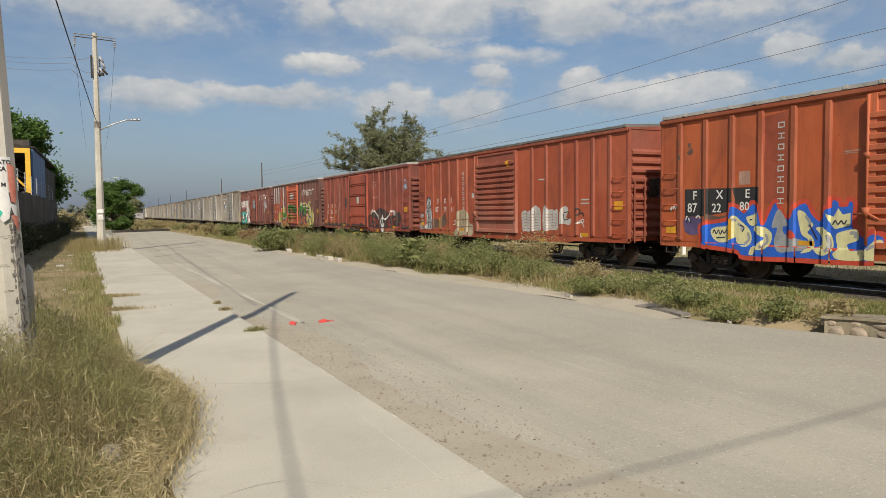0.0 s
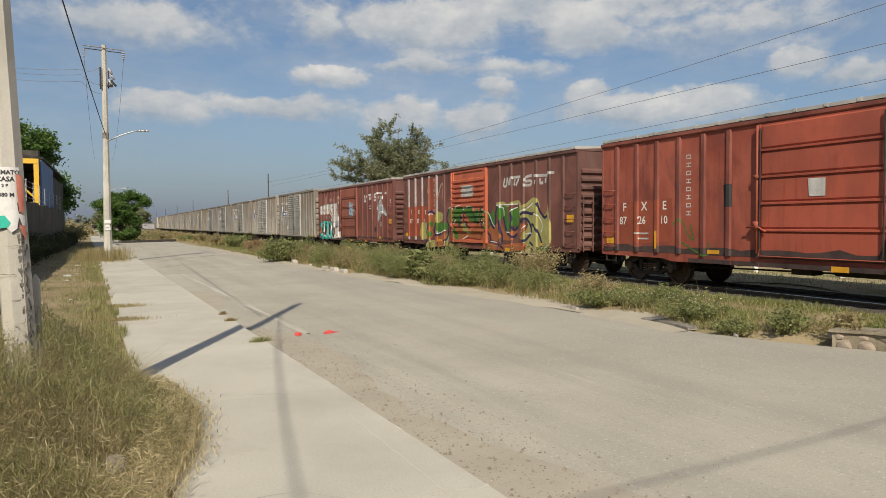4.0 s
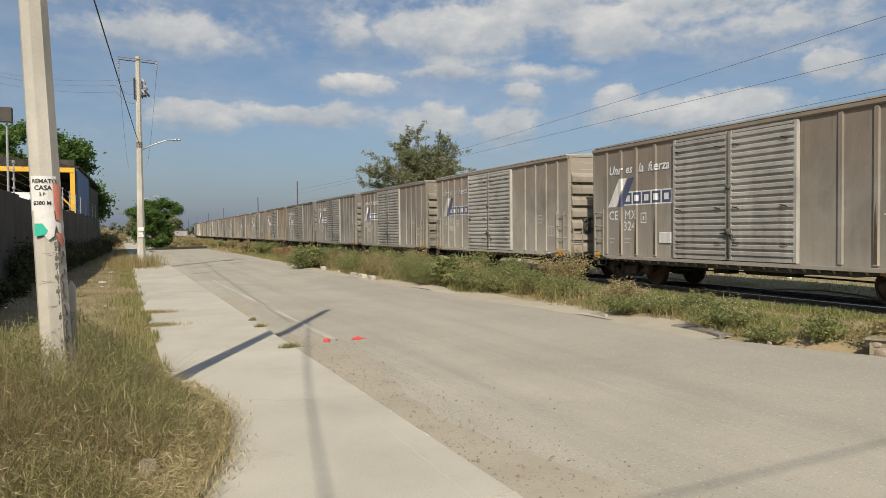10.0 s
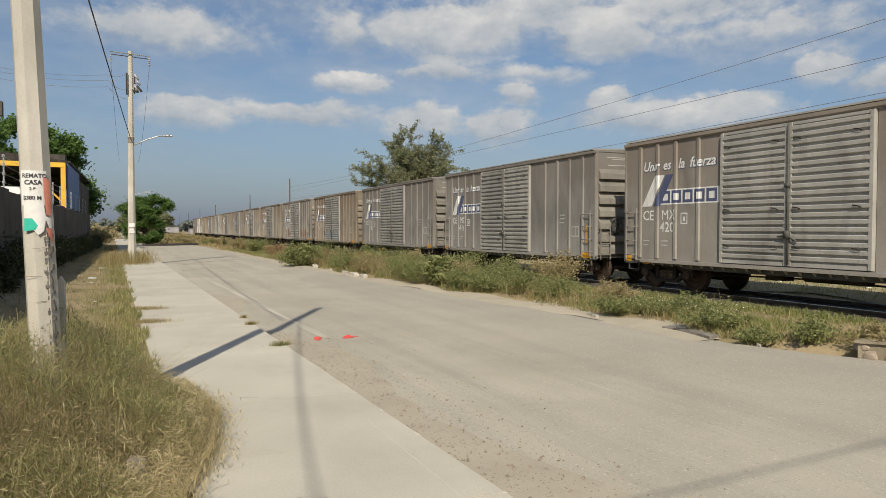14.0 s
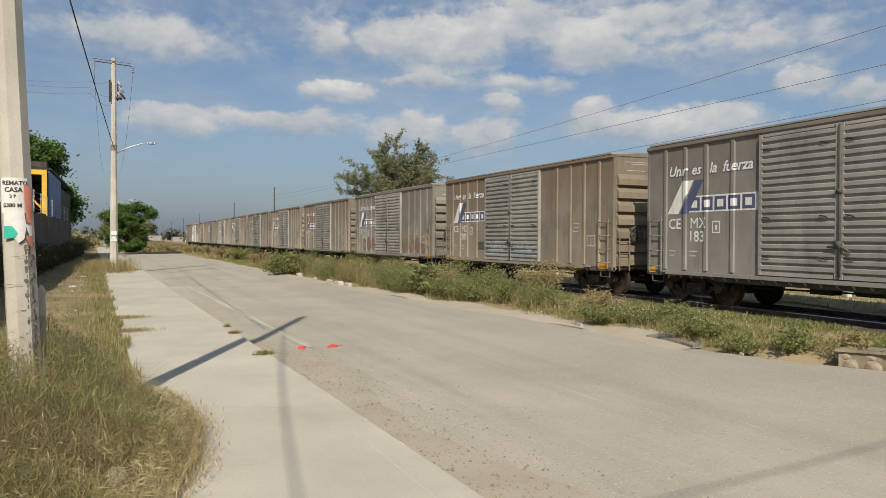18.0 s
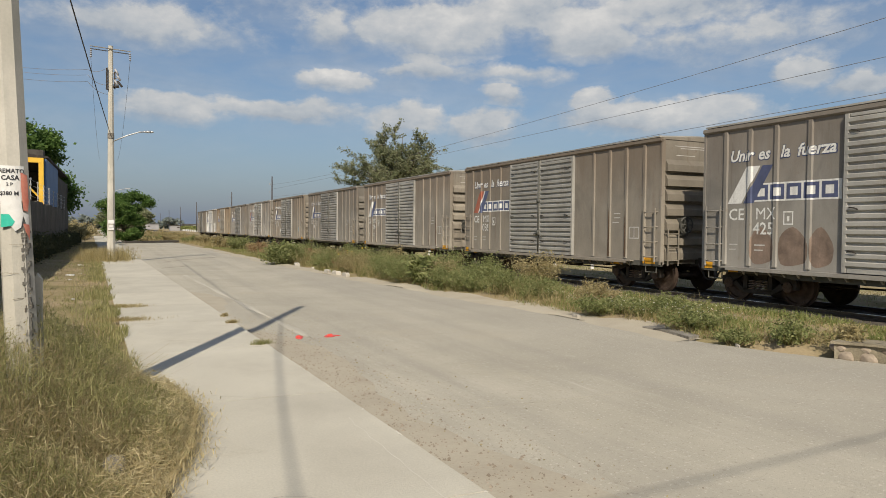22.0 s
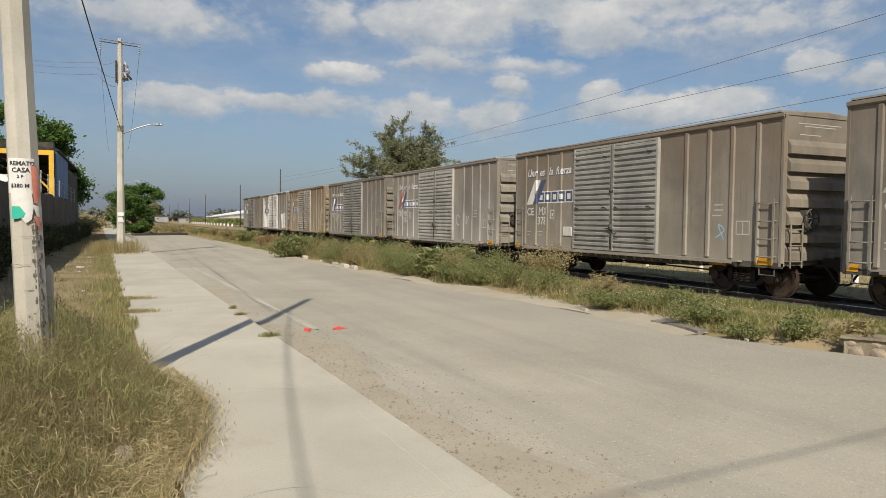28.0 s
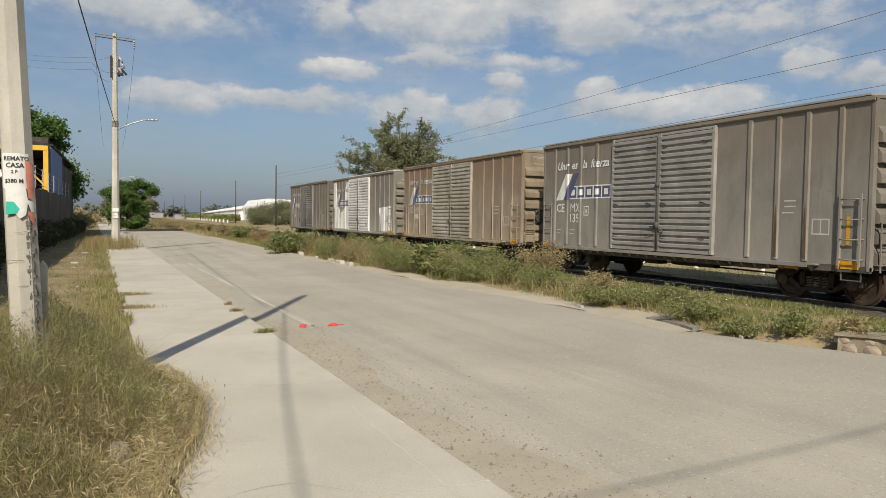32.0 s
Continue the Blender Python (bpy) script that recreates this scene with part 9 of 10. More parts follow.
stroke(RED[1], "graffiti_line", [(7.49, 1.22), (7.26, 1.3), (7, 1.26)], 0.045, 3, G_BLACKD)
stroke(RED[1], "graffiti_line", [(7.29, 1.28), (7.3, 0.94)], 0.045, 3, G_BLACKD)
stroke(RED[1], "graffiti_line", [(7.13, 1.24), (7.1, 0.97)], 0.045, 3, G_BLACKD)
stroke(RED[1], "graffiti_line", [(6.66, 2.26), (6.63, 2.07)], 0.06, 4, G_WHITE)
stroke(RED[1], "graffiti_line", [(6.49, 2.32), (6.46, 2.09)], 0.06, 4, G_WHITE)
stroke(RED[1], "graffiti_line", [(6.33, 2.31), (6.3, 2.06)], 0.06, 4, G_WHITE)
stroke(RED[1], "graffiti_line", [(6.67, 1.61), (6.62, 1.41)], 0.06, 4, G_WHITE)
stroke(RED[1], "graffiti_line", [(6.27, 1.73), (6.17, 1.41)], 0.06, 4, G_WHITE)
stroke(RED[1], "graffiti_line", [(7.24, 1.59), (7.16, 1.57)], 0.06, 4, G_WHITE)
stroke(RED[1], "graffiti_line", [(6.63, 1.13), (6.61, 1.02)], 0.06, 4, G_WHITE)
stroke(RED[1], "graffiti_line", [(7.44, 1.11), (7.38, 0.96)], 0.06, 4, G_WHITE)
# wagon with the green and orange lettering
blot(RED[3], "graffiti_ground", [(5.49, 1.25), (5.29, 1.67), (4.96, 1.82), (4.67, 1.74), (4.52, 1.26), (4.77, 0.97), (5.26, 1.06)], 2, G_YGREEN, "pale yellow-green spray")
blot(RED[3], "graffiti_ground", [(3.69, 1.99), (3.37, 2.27), (2.97, 2.25), (2.76, 2.11), (2.87, 1.89), (3.26, 1.77), (3.66, 1.84)], 2, G_YGREEN, "pale yellow-green spray")
blot(RED[3], "graffiti_ground", [(4.78, 0.65), (4.46, 0.89), (3.7, 0.94), (3.56, 0.69), (3.85, 0.61), (4.53, 0.59)], 2, G_YGREEN, "pale yellow-green spray")
blot(RED[3], "graffiti_ground", [(2.71, 1.1), (2.39, 1.28), (2.13, 1.11), (2.29, 0.74), (2.66, 0.69)], 2, G_YGREEN, "pale yellow-green spray")
blot(RED[3], "graffiti_ground", [(-3.92, 2.22), (-4.09, 2.28), (-4.36, 2.3), (-4.63, 2.41), (-4.86, 2.54), (-5.11, 2.5), (-5.23, 2.29), (-5.49, 2.02), (-5.67, 2.04), (-5.79, 2.26), (-5.91, 2.31), (-5.92, 0.83), (-4.09, 0.68), (-4.36, 0.86), (-4.14, 1.04), (-3.98, 1.22), (-4.36, 1.47), (-4.52, 1.69), (-4.34, 1.91), (-3.98, 1.95)], 2, G_YGREEN, "pale yellow-green spray")
blot(RED[3], "graffiti_ground", [(0.72, 1.69), (0.38, 1.77), (0.06, 1.49), (-0.16, 1.4), (0.1, 1.3), (0.49, 1.39)], 2, G_YGREEN, "pale yellow-green spray")
blot(RED[3], "graffiti_ground", [(2.03, 0.85), (1.19, 0.77), (0.06, 0.72), (0.1, 0.59), (1.43, 0.6), (2.13, 0.67)], 2, G_YGREEN, "pale yellow-green spray")
blot(RED[3], "graffiti_ground", [(-3.09, 1.71), (-3.39, 2.09), (-3.6, 1.93), (-3.42, 1.73), (-3.24, 1.63)], 2, G_YGREEN, "pale yellow-green spray")
blot(RED[3], "graffiti_shape", [(4.51, 1.82), (4.44, 2.15), (4.19, 2.25), (3.83, 2.21), (3.66, 1.95), (3.72, 1.59), (3.96, 1.45), (3.85, 1.23), (4.09, 1.04), (4.58, 0.96), (4.67, 1.26), (4.45, 1.44)], 3, G_ORANGE, "orange sprayed shape")
blot(RED[3], "graffiti_shape", [(3.7, 1.09), (3.27, 1.16), (2.82, 1.24), (2.44, 1.31), (2.5, 1.02), (2.72, 0.72), (3.41, 0.66)], 3, G_ORANGE, "orange sprayed shape")
blot(RED[3], "graffiti_shape", [(1.92, 1.65), (1.3, 1.62), (0.95, 1.71), (0.72, 1.58), (0.27, 1.3), (-0.16, 1.4), (-0.67, 1.68), (-0.93, 1.68), (-0.96, 1.11), (0.06, 1.15), (0.72, 1.01), (1.67, 1.02), (1.92, 1.29)], 3, G_ORANGE, "orange sprayed shape")
blot(RED[3], "graffiti_shape", [(-1.16, 1.64), (-1.46, 1.49), (-1.71, 1.61), (-1.96, 1.55), (-2.17, 1.69), (-2.34, 1.74), (-2.41, 1.47), (-2.54, 1.2), (-2.24, 1.03), (-1.89, 1.07), (-1.57, 1.18), (-1.34, 1), (-1.12, 1.17)], 3, G_ORANGE, "orange sprayed shape")
blot(RED[3], "graffiti_shape", [(-2.61, 1.74), (-2.9, 1.36), (-3.3, 1.39), (-3.66, 1.55), (-3.81, 1.47), (-3.69, 1.24), (-3.36, 1.08), (-2.9, 1.07), (-2.57, 1.2)], 3, G_ORANGE, "orange sprayed shape")
blot(RED[3], "graffiti_shape", [(-3.98, 1.67), (-4.23, 1.72), (-4.36, 1.66), (-4.31, 1.47), (-4.09, 1.27), (-3.92, 1.17)], 3, G_ORANGE, "orange sprayed shape")
blot(RED[3], "graffiti_shape", [(-1.08, 0.97), (-2.24, 0.87), (-3.21, 0.95), (-4.09, 1), (-4.34, 0.96), (-4.23, 0.73), (-2.24, 0.67), (-1.15, 0.73)], 3, G_ORANGE, "orange sprayed shape")
blot(RED[3], "graffiti_shape", [(4.14, 1.85), (3.84, 1.77), (3.96, 1.56), (4.2, 1.63), (4.26, 1.76), (4.2, 1.81)], 4, G_GREENP, "dark green sprayed shape")
blot(RED[3], "graffiti_shape", [(4.58, 1.26), (4.27, 1.37), (3.96, 1.3), (4.21, 1.11), (4.46, 1.11), (4.58, 1.18)], 4, G_GREENP, "dark green sprayed shape")
blot(RED[3], "graffiti_shape", [(3.49, 1.77), (2.98, 1.76), (2.7, 1.87), (2.44, 1.73), (2.23, 1.79), (2.07, 1.59), (2.44, 1.45), (2.82, 1.38), (3.04, 1.24), (3.38, 1.38), (3.55, 1.59)], 4, G_GREENP, "dark green sprayed shape")
blot(RED[3], "graffiti_shape", [(2.17, 2.37), (1.91, 2.46), (1.61, 2.35), (1.18, 2.46), (0.94, 2.39), (0.71, 2.47), (0.49, 2.34), (0.16, 2.45), (-0.27, 2.4), (-0.37, 2.18), (-0.67, 2.29), (-0.85, 2.32), (-0.93, 1.83), (-0.61, 1.73), (-0.16, 1.79), (0.23, 2.08), (0.44, 2.21), (0.72, 2.09), (0.76, 1.71), (1.18, 1.75), (1.62, 1.72), (1.97, 1.79), (2.17, 2.03)], 4, G_GREENP, "dark green sprayed shape")
blot(RED[3], "graffiti_shape", [(1.67, 1.45), (1.38, 1.59), (1.07, 1.13), (1.24, 1), (1.53, 1.12), (1.67, 1.29)], 4, G_GREENP, "dark green sprayed shape")
blot(RED[3], "graffiti_shape", [(-1.08, 2.37), (-1.5, 2.21), (-1.8, 2.11), (-1.89, 2.28), (-2.03, 2.13), (-2.07, 1.81), (-1.96, 1.6), (-1.82, 1.69), (-1.64, 1.95), (-1.5, 1.89), (-1.57, 1.61), (-1.31, 1.46), (-1.16, 1.75), (-1.08, 2.05)], 4, G_GREENP, "dark green sprayed shape")
blot(RED[3], "graffiti_shape", [(-2.21, 2.4), (-2.74, 2.4), (-2.99, 2.37), (-3.09, 1.93), (-3.21, 1.73), (-3.3, 1.79), (-3.33, 2.25), (-3.66, 2.31), (-3.86, 2.33), (-3.89, 1.72), (-3.66, 1.57), (-3.45, 1.66), (-3.24, 1.57), (-3.15, 1.44), (-2.96, 1.44), (-2.8, 1.8), (-2.71, 2), (-2.44, 1.85), (-2.24, 2.04)], 4, G_GREENP, "dark green sprayed shape")
blot(RED[3], "graffiti_shape", [(-5.5, 0.96), (-5.73, 0.91), (-5.92, 1.03), (-5.92, 0.81), (-5.61, 0.77), (-5.14, 0.77)], 4, G_GREENP, "dark green sprayed shape")
stroke(RED[3], "graffiti_line", [(-1.08, 2.39), (-1.01, 2.05), (-1.16, 1.61), (-1.44, 1.39), (-1.71, 1.18), (-1.68, 0.97)], 0.1, 5, G_NAVY)
stroke(RED[3], "graffiti_line", [(-1.57, 1.95), (-1.75, 1.75), (-1.96, 1.55), (-2.1, 1.74), (-2.14, 2.13), (-2.24, 2.43)], 0.1, 5, G_NAVY)
stroke(RED[3], "graffiti_line", [(-2.44, 1.85), (-2.51, 1.47), (-2.67, 1.2), (-2.61, 0.98)], 0.1, 5, G_NAVY)
stroke(RED[3], "graffiti_line", [(-2.74, 1.98), (-2.9, 1.6), (-3.06, 1.34), (-3.51, 1.21), (-3.75, 1.34)], 0.1, 5, G_NAVY)
stroke(RED[3], "graffiti_line", [(-3.3, 2.22), (-3.39, 1.92), (-3.33, 1.66), (-3.59, 1.47), (-3.83, 1.6)], 0.1, 5, G_NAVY)
stroke(RED[3], "graffiti_line", [(-3.95, 2.05), (-4.36, 2.13), (-4.76, 2.07), (-5.01, 2.11)], 0.1, 5, G_NAVY)
stroke(RED[3], "graffiti_line", [(-3.95, 1.78), (-4.36, 1.9), (-4.65, 1.71), (-4.76, 1.41), (-4.36, 1.11), (-4.09, 1.07)], 0.1, 5, G_NAVY)
stroke(RED[3], "graffiti_line", [(-4.76, 1.71), (-5.13, 1.48), (-5.38, 1.13), (-5.5, 0.81)], 0.1, 5, G_NAVY)
stroke(RED[3], "graffiti_line", [(-5.13, 2.46), (-5.31, 2.17), (-5.61, 1.93), (-5.78, 2.01)], 0.1, 5, G_NAVY)
stroke(RED[3], "graffiti_line", [(4.67, 1.26), (4.45, 1.82), (4.38, 2.19), (4.07, 2.32), (3.66, 2.17)], 0.1, 5, G_NAVY)
stroke(RED[3], "graffiti_line", [(4.52, 0.96), (4.81, 0.76), (4.72, 0.58)], 0.1, 5, G_NAVY)
stroke(RED[3], "graffiti_line", [(3.66, 1.77), (3.73, 1.27), (3.44, 1.2), (2.98, 1.27)], 0.1, 5, G_NAVY)
stroke(RED[3], "graffiti_line", [(2.71, 0.9), (2.31, 1.11), (2.18, 1.62), (2.38, 1.96), (2.17, 2.37)], 0.1, 5, G_NAVY)
stroke(RED[3], "graffiti_line", [(0.06, 0.69), (-0.96, 0.82), (-1.15, 0.59)], 0.1, 5, G_NAVY)
stroke(RED[3], "graffiti_line", [(-2.24, 0.61), (-2.41, 0.89), (-2.74, 0.72)], 0.1, 5, G_NAVY)
stroke(RED[3], "graffiti_line", [(0.44, 2.21), (0.49, 1.9), (0.27, 1.74), (0.01, 1.52)], 0.1, 5, G_NAVY)
stroke(RED[3], "graffiti_line", [(-0.45, 2.18), (-0.57, 1.91), (-0.81, 1.7)], 0.1, 5, G_NAVY)
stroke(RED[3], "graffiti_line", [(0.72, 2.09), (0.95, 1.84), (0.81, 1.62)], 0.1, 5, G_NAVY)
stroke(RED[3], "graffiti_line", [(-4.63, 1.05), (-4.86, 0.88), (-4.76, 0.71)], 0.1, 5, G_NAVY)
stroke(RED[3], "graffiti_line", [(2.07, 1.59), (1.82, 1.39), (1.67, 1.02)], 0.1, 5, G_NAVY)
stroke(RED[3], "graffiti_line", [(-1.16, 2.3), (-1.57, 2.12), (-1.86, 1.75), (-2.07, 1.6)], 0.04, 6, G_WHITE)
stroke(RED[3], "graffiti_line", [(-2.44, 2.38), (-2.74, 2.31), (-2.8, 2.03)], 0.04, 6, G_WHITE)
stroke(RED[3], "graffiti_line", [(-3.3, 2.17), (-3.48, 2.27), (-3.81, 2.33)], 0.04, 6, G_WHITE)
stroke(RED[3], "graffiti_line", [(-2.17, 2.44), (-2.9, 2.45), (-3.36, 2.45), (-3.83, 2.45)], 0.04, 6, G_WHITE)
stroke(RED[3], "graffiti_line", [(-3.95, 2.18), (-4.36, 2.24), (-4.86, 2.45)], 0.04, 6, G_WHITE)
stroke(RED[3], "graffiti_line", [(-4.86, 2.07), (-5.19, 2), (-5.47, 1.7), (-5.42, 1.42)], 0.04, 6, G_WHITE)
stroke(RED[3], "graffiti_line", [(-4.36, 1.33), (-4.76, 1.38)], 0.04, 6, G_WHITE)
stroke(RED[3], "graffiti_line", [(-4.03, 1.41), (-4.36, 1.66)], 0.04, 6, G_WHITE)
stroke(RED[3], "graffiti_line", [(2.17, 2.4), (1.91, 2.49), (1.56, 2.38), (1.13, 2.49), (0.76, 2.51)], 0.04, 6, G_WHITE)
stroke(RED[3], "graffiti_line", [(0.62, 2.47), (0.49, 2.34), (0.14, 2.46), (-0.33, 2.41), (-0.45, 2.21)], 0.04, 6, G_WHITE)
stroke(RED[3], "graffiti_line", [(4.38, 2.11), (4.2, 2.2), (3.89, 2.17)], 0.04, 6, G_WHITE)
stroke(RED[3], "graffiti_line", [(3.38, 1.27), (2.93, 1.34), (2.44, 1.45)], 0.04, 6, G_WHITE)
stroke(RED[3], "graffiti_line", [(0.72, 1.04), (0.23, 1.21)], 0.04, 6, G_WHITE)
stroke(RED[3], "graffiti_line", [(-1.16, 1.87), (-1.35, 1.72)], 0.04, 6, G_WHITE)
stroke(RED[3], "graffiti_line", [(-2.96, 1.39), (-3.24, 1.37)], 0.04, 6, G_WHITE)
stroke(RED[3], "graffiti_line", [(-1.71, 1.01), (-2.24, 0.97)], 0.04, 6, G_WHITE)
stroke(RED[3], "graffiti_line", [(1.55, 1.72), (1.18, 1.91)], 0.04, 6, G_WHITE)
stroke(RED[3], "graffiti_line", [(-5.61, 0.82), (-5.92, 0.97)], 0.04, 6, G_WHITE)
stroke(RED[3], "graffiti_halo", [(-2.16, 2.49), (-2.74, 2.51), (-2.98, 2.42), (-3.36, 2.48), (-3.86, 2.53), (-3.98, 2.37)], 0.12, 1, G_YGREEN)
stroke(RED[3], "graffiti_halo", [(-3.92, 2.32), (-4.36, 2.38), (-4.86, 2.59), (-5.13, 2.55), (-5.28, 2.28)], 0.12, 1, G_YGREEN)
# wagon with the white block letters
blot(RED[4], "graffiti_ground", [(7.04, 2.99), (6.25, 3.06), (5.34, 3.12), (4.5, 3.12), (3.5, 3.12), (2.91, 3.12), (2.75, 2.74), (2.56, 2.37), (2.56, 1.93), (3.36, 1.88), (4.19, 1.9), (4.27, 2.39), (5.47, 2.44), (6.99, 2.47)], 2, G_WHITED, "white rolled-on block letters")
blot(RED[4], "graffiti_ground", [(3.92, 1.89), (3.19, 1.93), (2.54, 1.96), (2.48, 1.58), (3.3, 1.49), (3.75, 1.49), (3.88, 1.64)], 3, G_GREYB, "grey shading of the block letters")
blot(RED[4], "graffiti_shape", [(3.28, 1.56), (2.91, 1.59), (2.56, 1.58), (2.52, 1.2), (2.18, 1.29), (1.85, 1.35), (1.85, 0.92), (3, 0.79), (3.62, 0.78), (3.37, 1.03)], 3, G_WHITE, "white overpainted patch")
blot(RED[4], "paint_patch", [(3.92, 1.83), (3.36, 1.85), (3.36, 1.56), (3.88, 1.52)], 4, G_WHITE, "white overpainted patch")
stroke(RED[4], "graffiti_gap", [(6.2, 3.02), (6.18, 2.47)], 0.07, 4, G_BROWNP)
stroke(RED[4], "graffiti_gap", [(5.34, 3.08), (5.27, 2.43)], 0.07, 4, G_BROWNP)
stroke(RED[4], "graffiti_gap", [(4.48, 3.09), (4.18, 2.4)], 0.07, 4, G_BROWNP)
stroke(RED[4], "graffiti_gap", [(3.48, 3.09), (3.44, 1.98)], 0.07, 4, G_BROWNP)
stroke(RED[4], "graffiti_gap", [(6.53, 2.75), (6.23, 2.78)], 0.07, 4, G_BROWNP)
stroke(RED[4], "graffiti_gap", [(6.59, 2.96), (6.53, 2.85)], 0.07, 4, G_BROWNP)
stroke(RED[4], "graffiti_gap", [(5.94, 2.72), (5.78, 2.47)], 0.07, 4, G_BROWNP)
stroke(RED[4], "graffiti_gap", [(5.73, 2.74), (5.4, 2.77)], 0.07, 4, G_BROWNP)
stroke(RED[4], "graffiti_gap", [(4.98, 2.8), (4.74, 2.43)], 0.07, 4, G_BROWNP)
stroke(RED[4], "graffiti_gap", [(4.18, 2.88), (3.82, 2.85), (3.78, 2.42)], 0.07, 4, G_BROWNP)
stroke(RED[4], "graffiti_gap", [(4.05, 1.9), (4.05, 2.34)], 0.07, 4, G_BROWNP)
stroke(RED[4], "graffiti_gap", [(3.19, 2.69), (2.87, 2.73)], 0.07, 4, G_BROWNP)
stroke(RED[4], "graffiti_line", [(7.04, 2.99), (6.25, 3.06), (5.34, 3.12), (4.5, 3.12), (3.5, 3.12), (2.91, 3.12), (2.75, 2.74), (2.56, 2.37)], 0.04, 5, G_GREYB)
stroke(RED[4], "graffiti_line", [(4.18, 2.34), (2.56, 2.34)], 0.04, 5, G_GREYB)
stroke(RED[4], "graffiti_line", [(3.36, 1.88), (2.56, 1.93)], 0.04, 5, G_GREYB)
stroke(RED[4], "graffiti_line", [(6.93, 2.73), (6.59, 2.75)], 0.04, 5, G_GREYB)
stroke(RED[4], "graffiti_line", [(5.07, 2.97), (4.59, 3)], 0.04, 5, G_GREYB)
stroke(RED[4], "graffiti_line", [(3.31, 2.97), (2.99, 2.98)], 0.04, 5, G_GREYB)
blot(RED[4], "graffiti_ground", [(6.88, 1.84), (6.54, 1.94), (6, 2), (5.23, 1.95), (4.69, 1.97), (4.28, 1.89), (4.05, 1.65), (3.73, 1.26), (3.51, 1.03), (3.58, 0.76), (4.75, 0.72), (6.28, 0.67), (6.84, 0.69), (7.01, 0.95), (6.66, 1.22), (6.83, 1.58)], 5, G_TURQ, "turquoise sprayed ground")
stroke(RED[4], "graffiti_line", [(6.88, 1.84), (6.54, 1.94), (6, 2), (5.23, 1.95), (4.69, 1.97), (4.28, 1.89), (4.05, 1.65), (3.73, 1.26), (3.51, 1.03), (3.58, 0.76), (4.75, 0.72), (6.28, 0.67), (6.84, 0.69), (7.01, 0.95), (6.66, 1.22), (6.83, 1.58), (6.88, 1.84)], 0.035, 6, G_BLACKD)
blot(RED[4], "graffiti_letter", [(6.54, 1.75), (6.27, 1.83), (6.05, 1.81), (6.05, 1.63), (6.33, 1.57), (6.38, 1.23), (6, 1.28), (6.01, 1.04), (6.33, 0.97), (6.61, 1.03), (6.72, 1.4)], 7, G_BLACK, "black sprayed letter")
stroke(RED[4], "graffiti_line", [(6.54, 1.75), (6.27, 1.83), (6.05, 1.81), (6.05, 1.63), (6.33, 1.57), (6.38, 1.23), (6, 1.28), (6.01, 1.04), (6.33, 0.97), (6.61, 1.03), (6.72, 1.4), (6.54, 1.75)], 0.04, 8, G_WHITE)
blot(RED[4], "graffiti_letter", [(5.89, 1.8), (5.63, 1.86), (5.38, 1.89), (5.18, 1.69), (5.43, 1.45), (5.14, 1.16), (5.24, 0.99), (5.54, 1.15), (5.69, 0.98), (5.96, 0.97), (5.9, 1.4)], 7, G_BLACK, "black sprayed letter")
stroke(RED[4], "graffiti_line", [(5.89, 1.8), (5.63, 1.86), (5.38, 1.89), (5.18, 1.69), (5.43, 1.45), (5.14, 1.16), (5.24, 0.99), (5.54, 1.15), (5.69, 0.98), (5.96, 0.97), (5.9, 1.4), (5.89, 1.8)], 0.04, 8, G_WHITE)
blot(RED[4], "graffiti_letter", [(4.98, 1.69), (4.74, 1.88), (4.42, 1.84), (4.23, 1.62), (4.28, 1.25), (4.51, 1.01), (4.8, 0.93), (4.99, 1.06), (5.04, 1.32)], 7, G_BLACK, "black sprayed letter")
stroke(RED[4], "graffiti_line", [(4.98, 1.69), (4.74, 1.88), (4.42, 1.84), (4.23, 1.62), (4.28, 1.25), (4.51, 1.01), (4.8, 0.93), (4.99, 1.06), (5.04, 1.32), (4.98, 1.69)], 0.04, 8, G_WHITE)
blot(RED[4], "graffiti_letter", [(4.19, 1.57), (4.01, 1.52), (3.88, 1.3), (3.66, 1.02), (3.53, 0.87), (3.84, 0.79), (4.06, 0.89), (4.15, 1.17)], 7, G_BLACK, "black sprayed letter")
stroke(RED[4], "graffiti_line", [(4.19, 1.57), (4.01, 1.52), (3.88, 1.3), (3.66, 1.02), (3.53, 0.87), (3.84, 0.79), (4.06, 0.89), (4.15, 1.17), (4.19, 1.57)], 0.04, 8, G_WHITE)
stroke(RED[4], "graffiti_line", [(4.7, 1.52), (4.53, 1.52), (4.56, 1.3), (4.7, 1.29), (4.7, 1.52)], 0.045, 9, G_TURQ)
stroke(RED[4], "graffiti_line", [(5.69, 1.69), (5.48, 1.72), (5.58, 1.59), (5.69, 1.69)], 0.045, 9, G_TURQ)
stroke(RED[4], "graffiti_line", [(6.5, 0.89), (6.17, 0.93), (6.28, 0.76), (6.5, 0.89)], 0.045, 9, G_TURQ)
stroke(RED[4], "graffiti_line", [(6.28, 0.76), (5.75, 0.88), (5.24, 0.79)], 0.03, 9, G_WHITE)
stroke(RED[4], "graffiti_line", [(4.99, 0.83), (4.61, 0.91), (4.28, 0.79)], 0.03, 9, G_WHITE)
stroke(RED[4], "graffiti_line", [(5.64, 1.35), (5.49, 1.22)], 0.03, 9, G_WHITE)
stroke(RED[4], "graffiti_line", [(4.01, 1.33), (3.88, 1.02)], 0.03, 9, G_WHITE)
stroke(RED[4], "graffiti_line", [(6.66, 1.73), (6.66, 1.14), (6.39, 1.03)], 0.03, 9, G_WHITE)
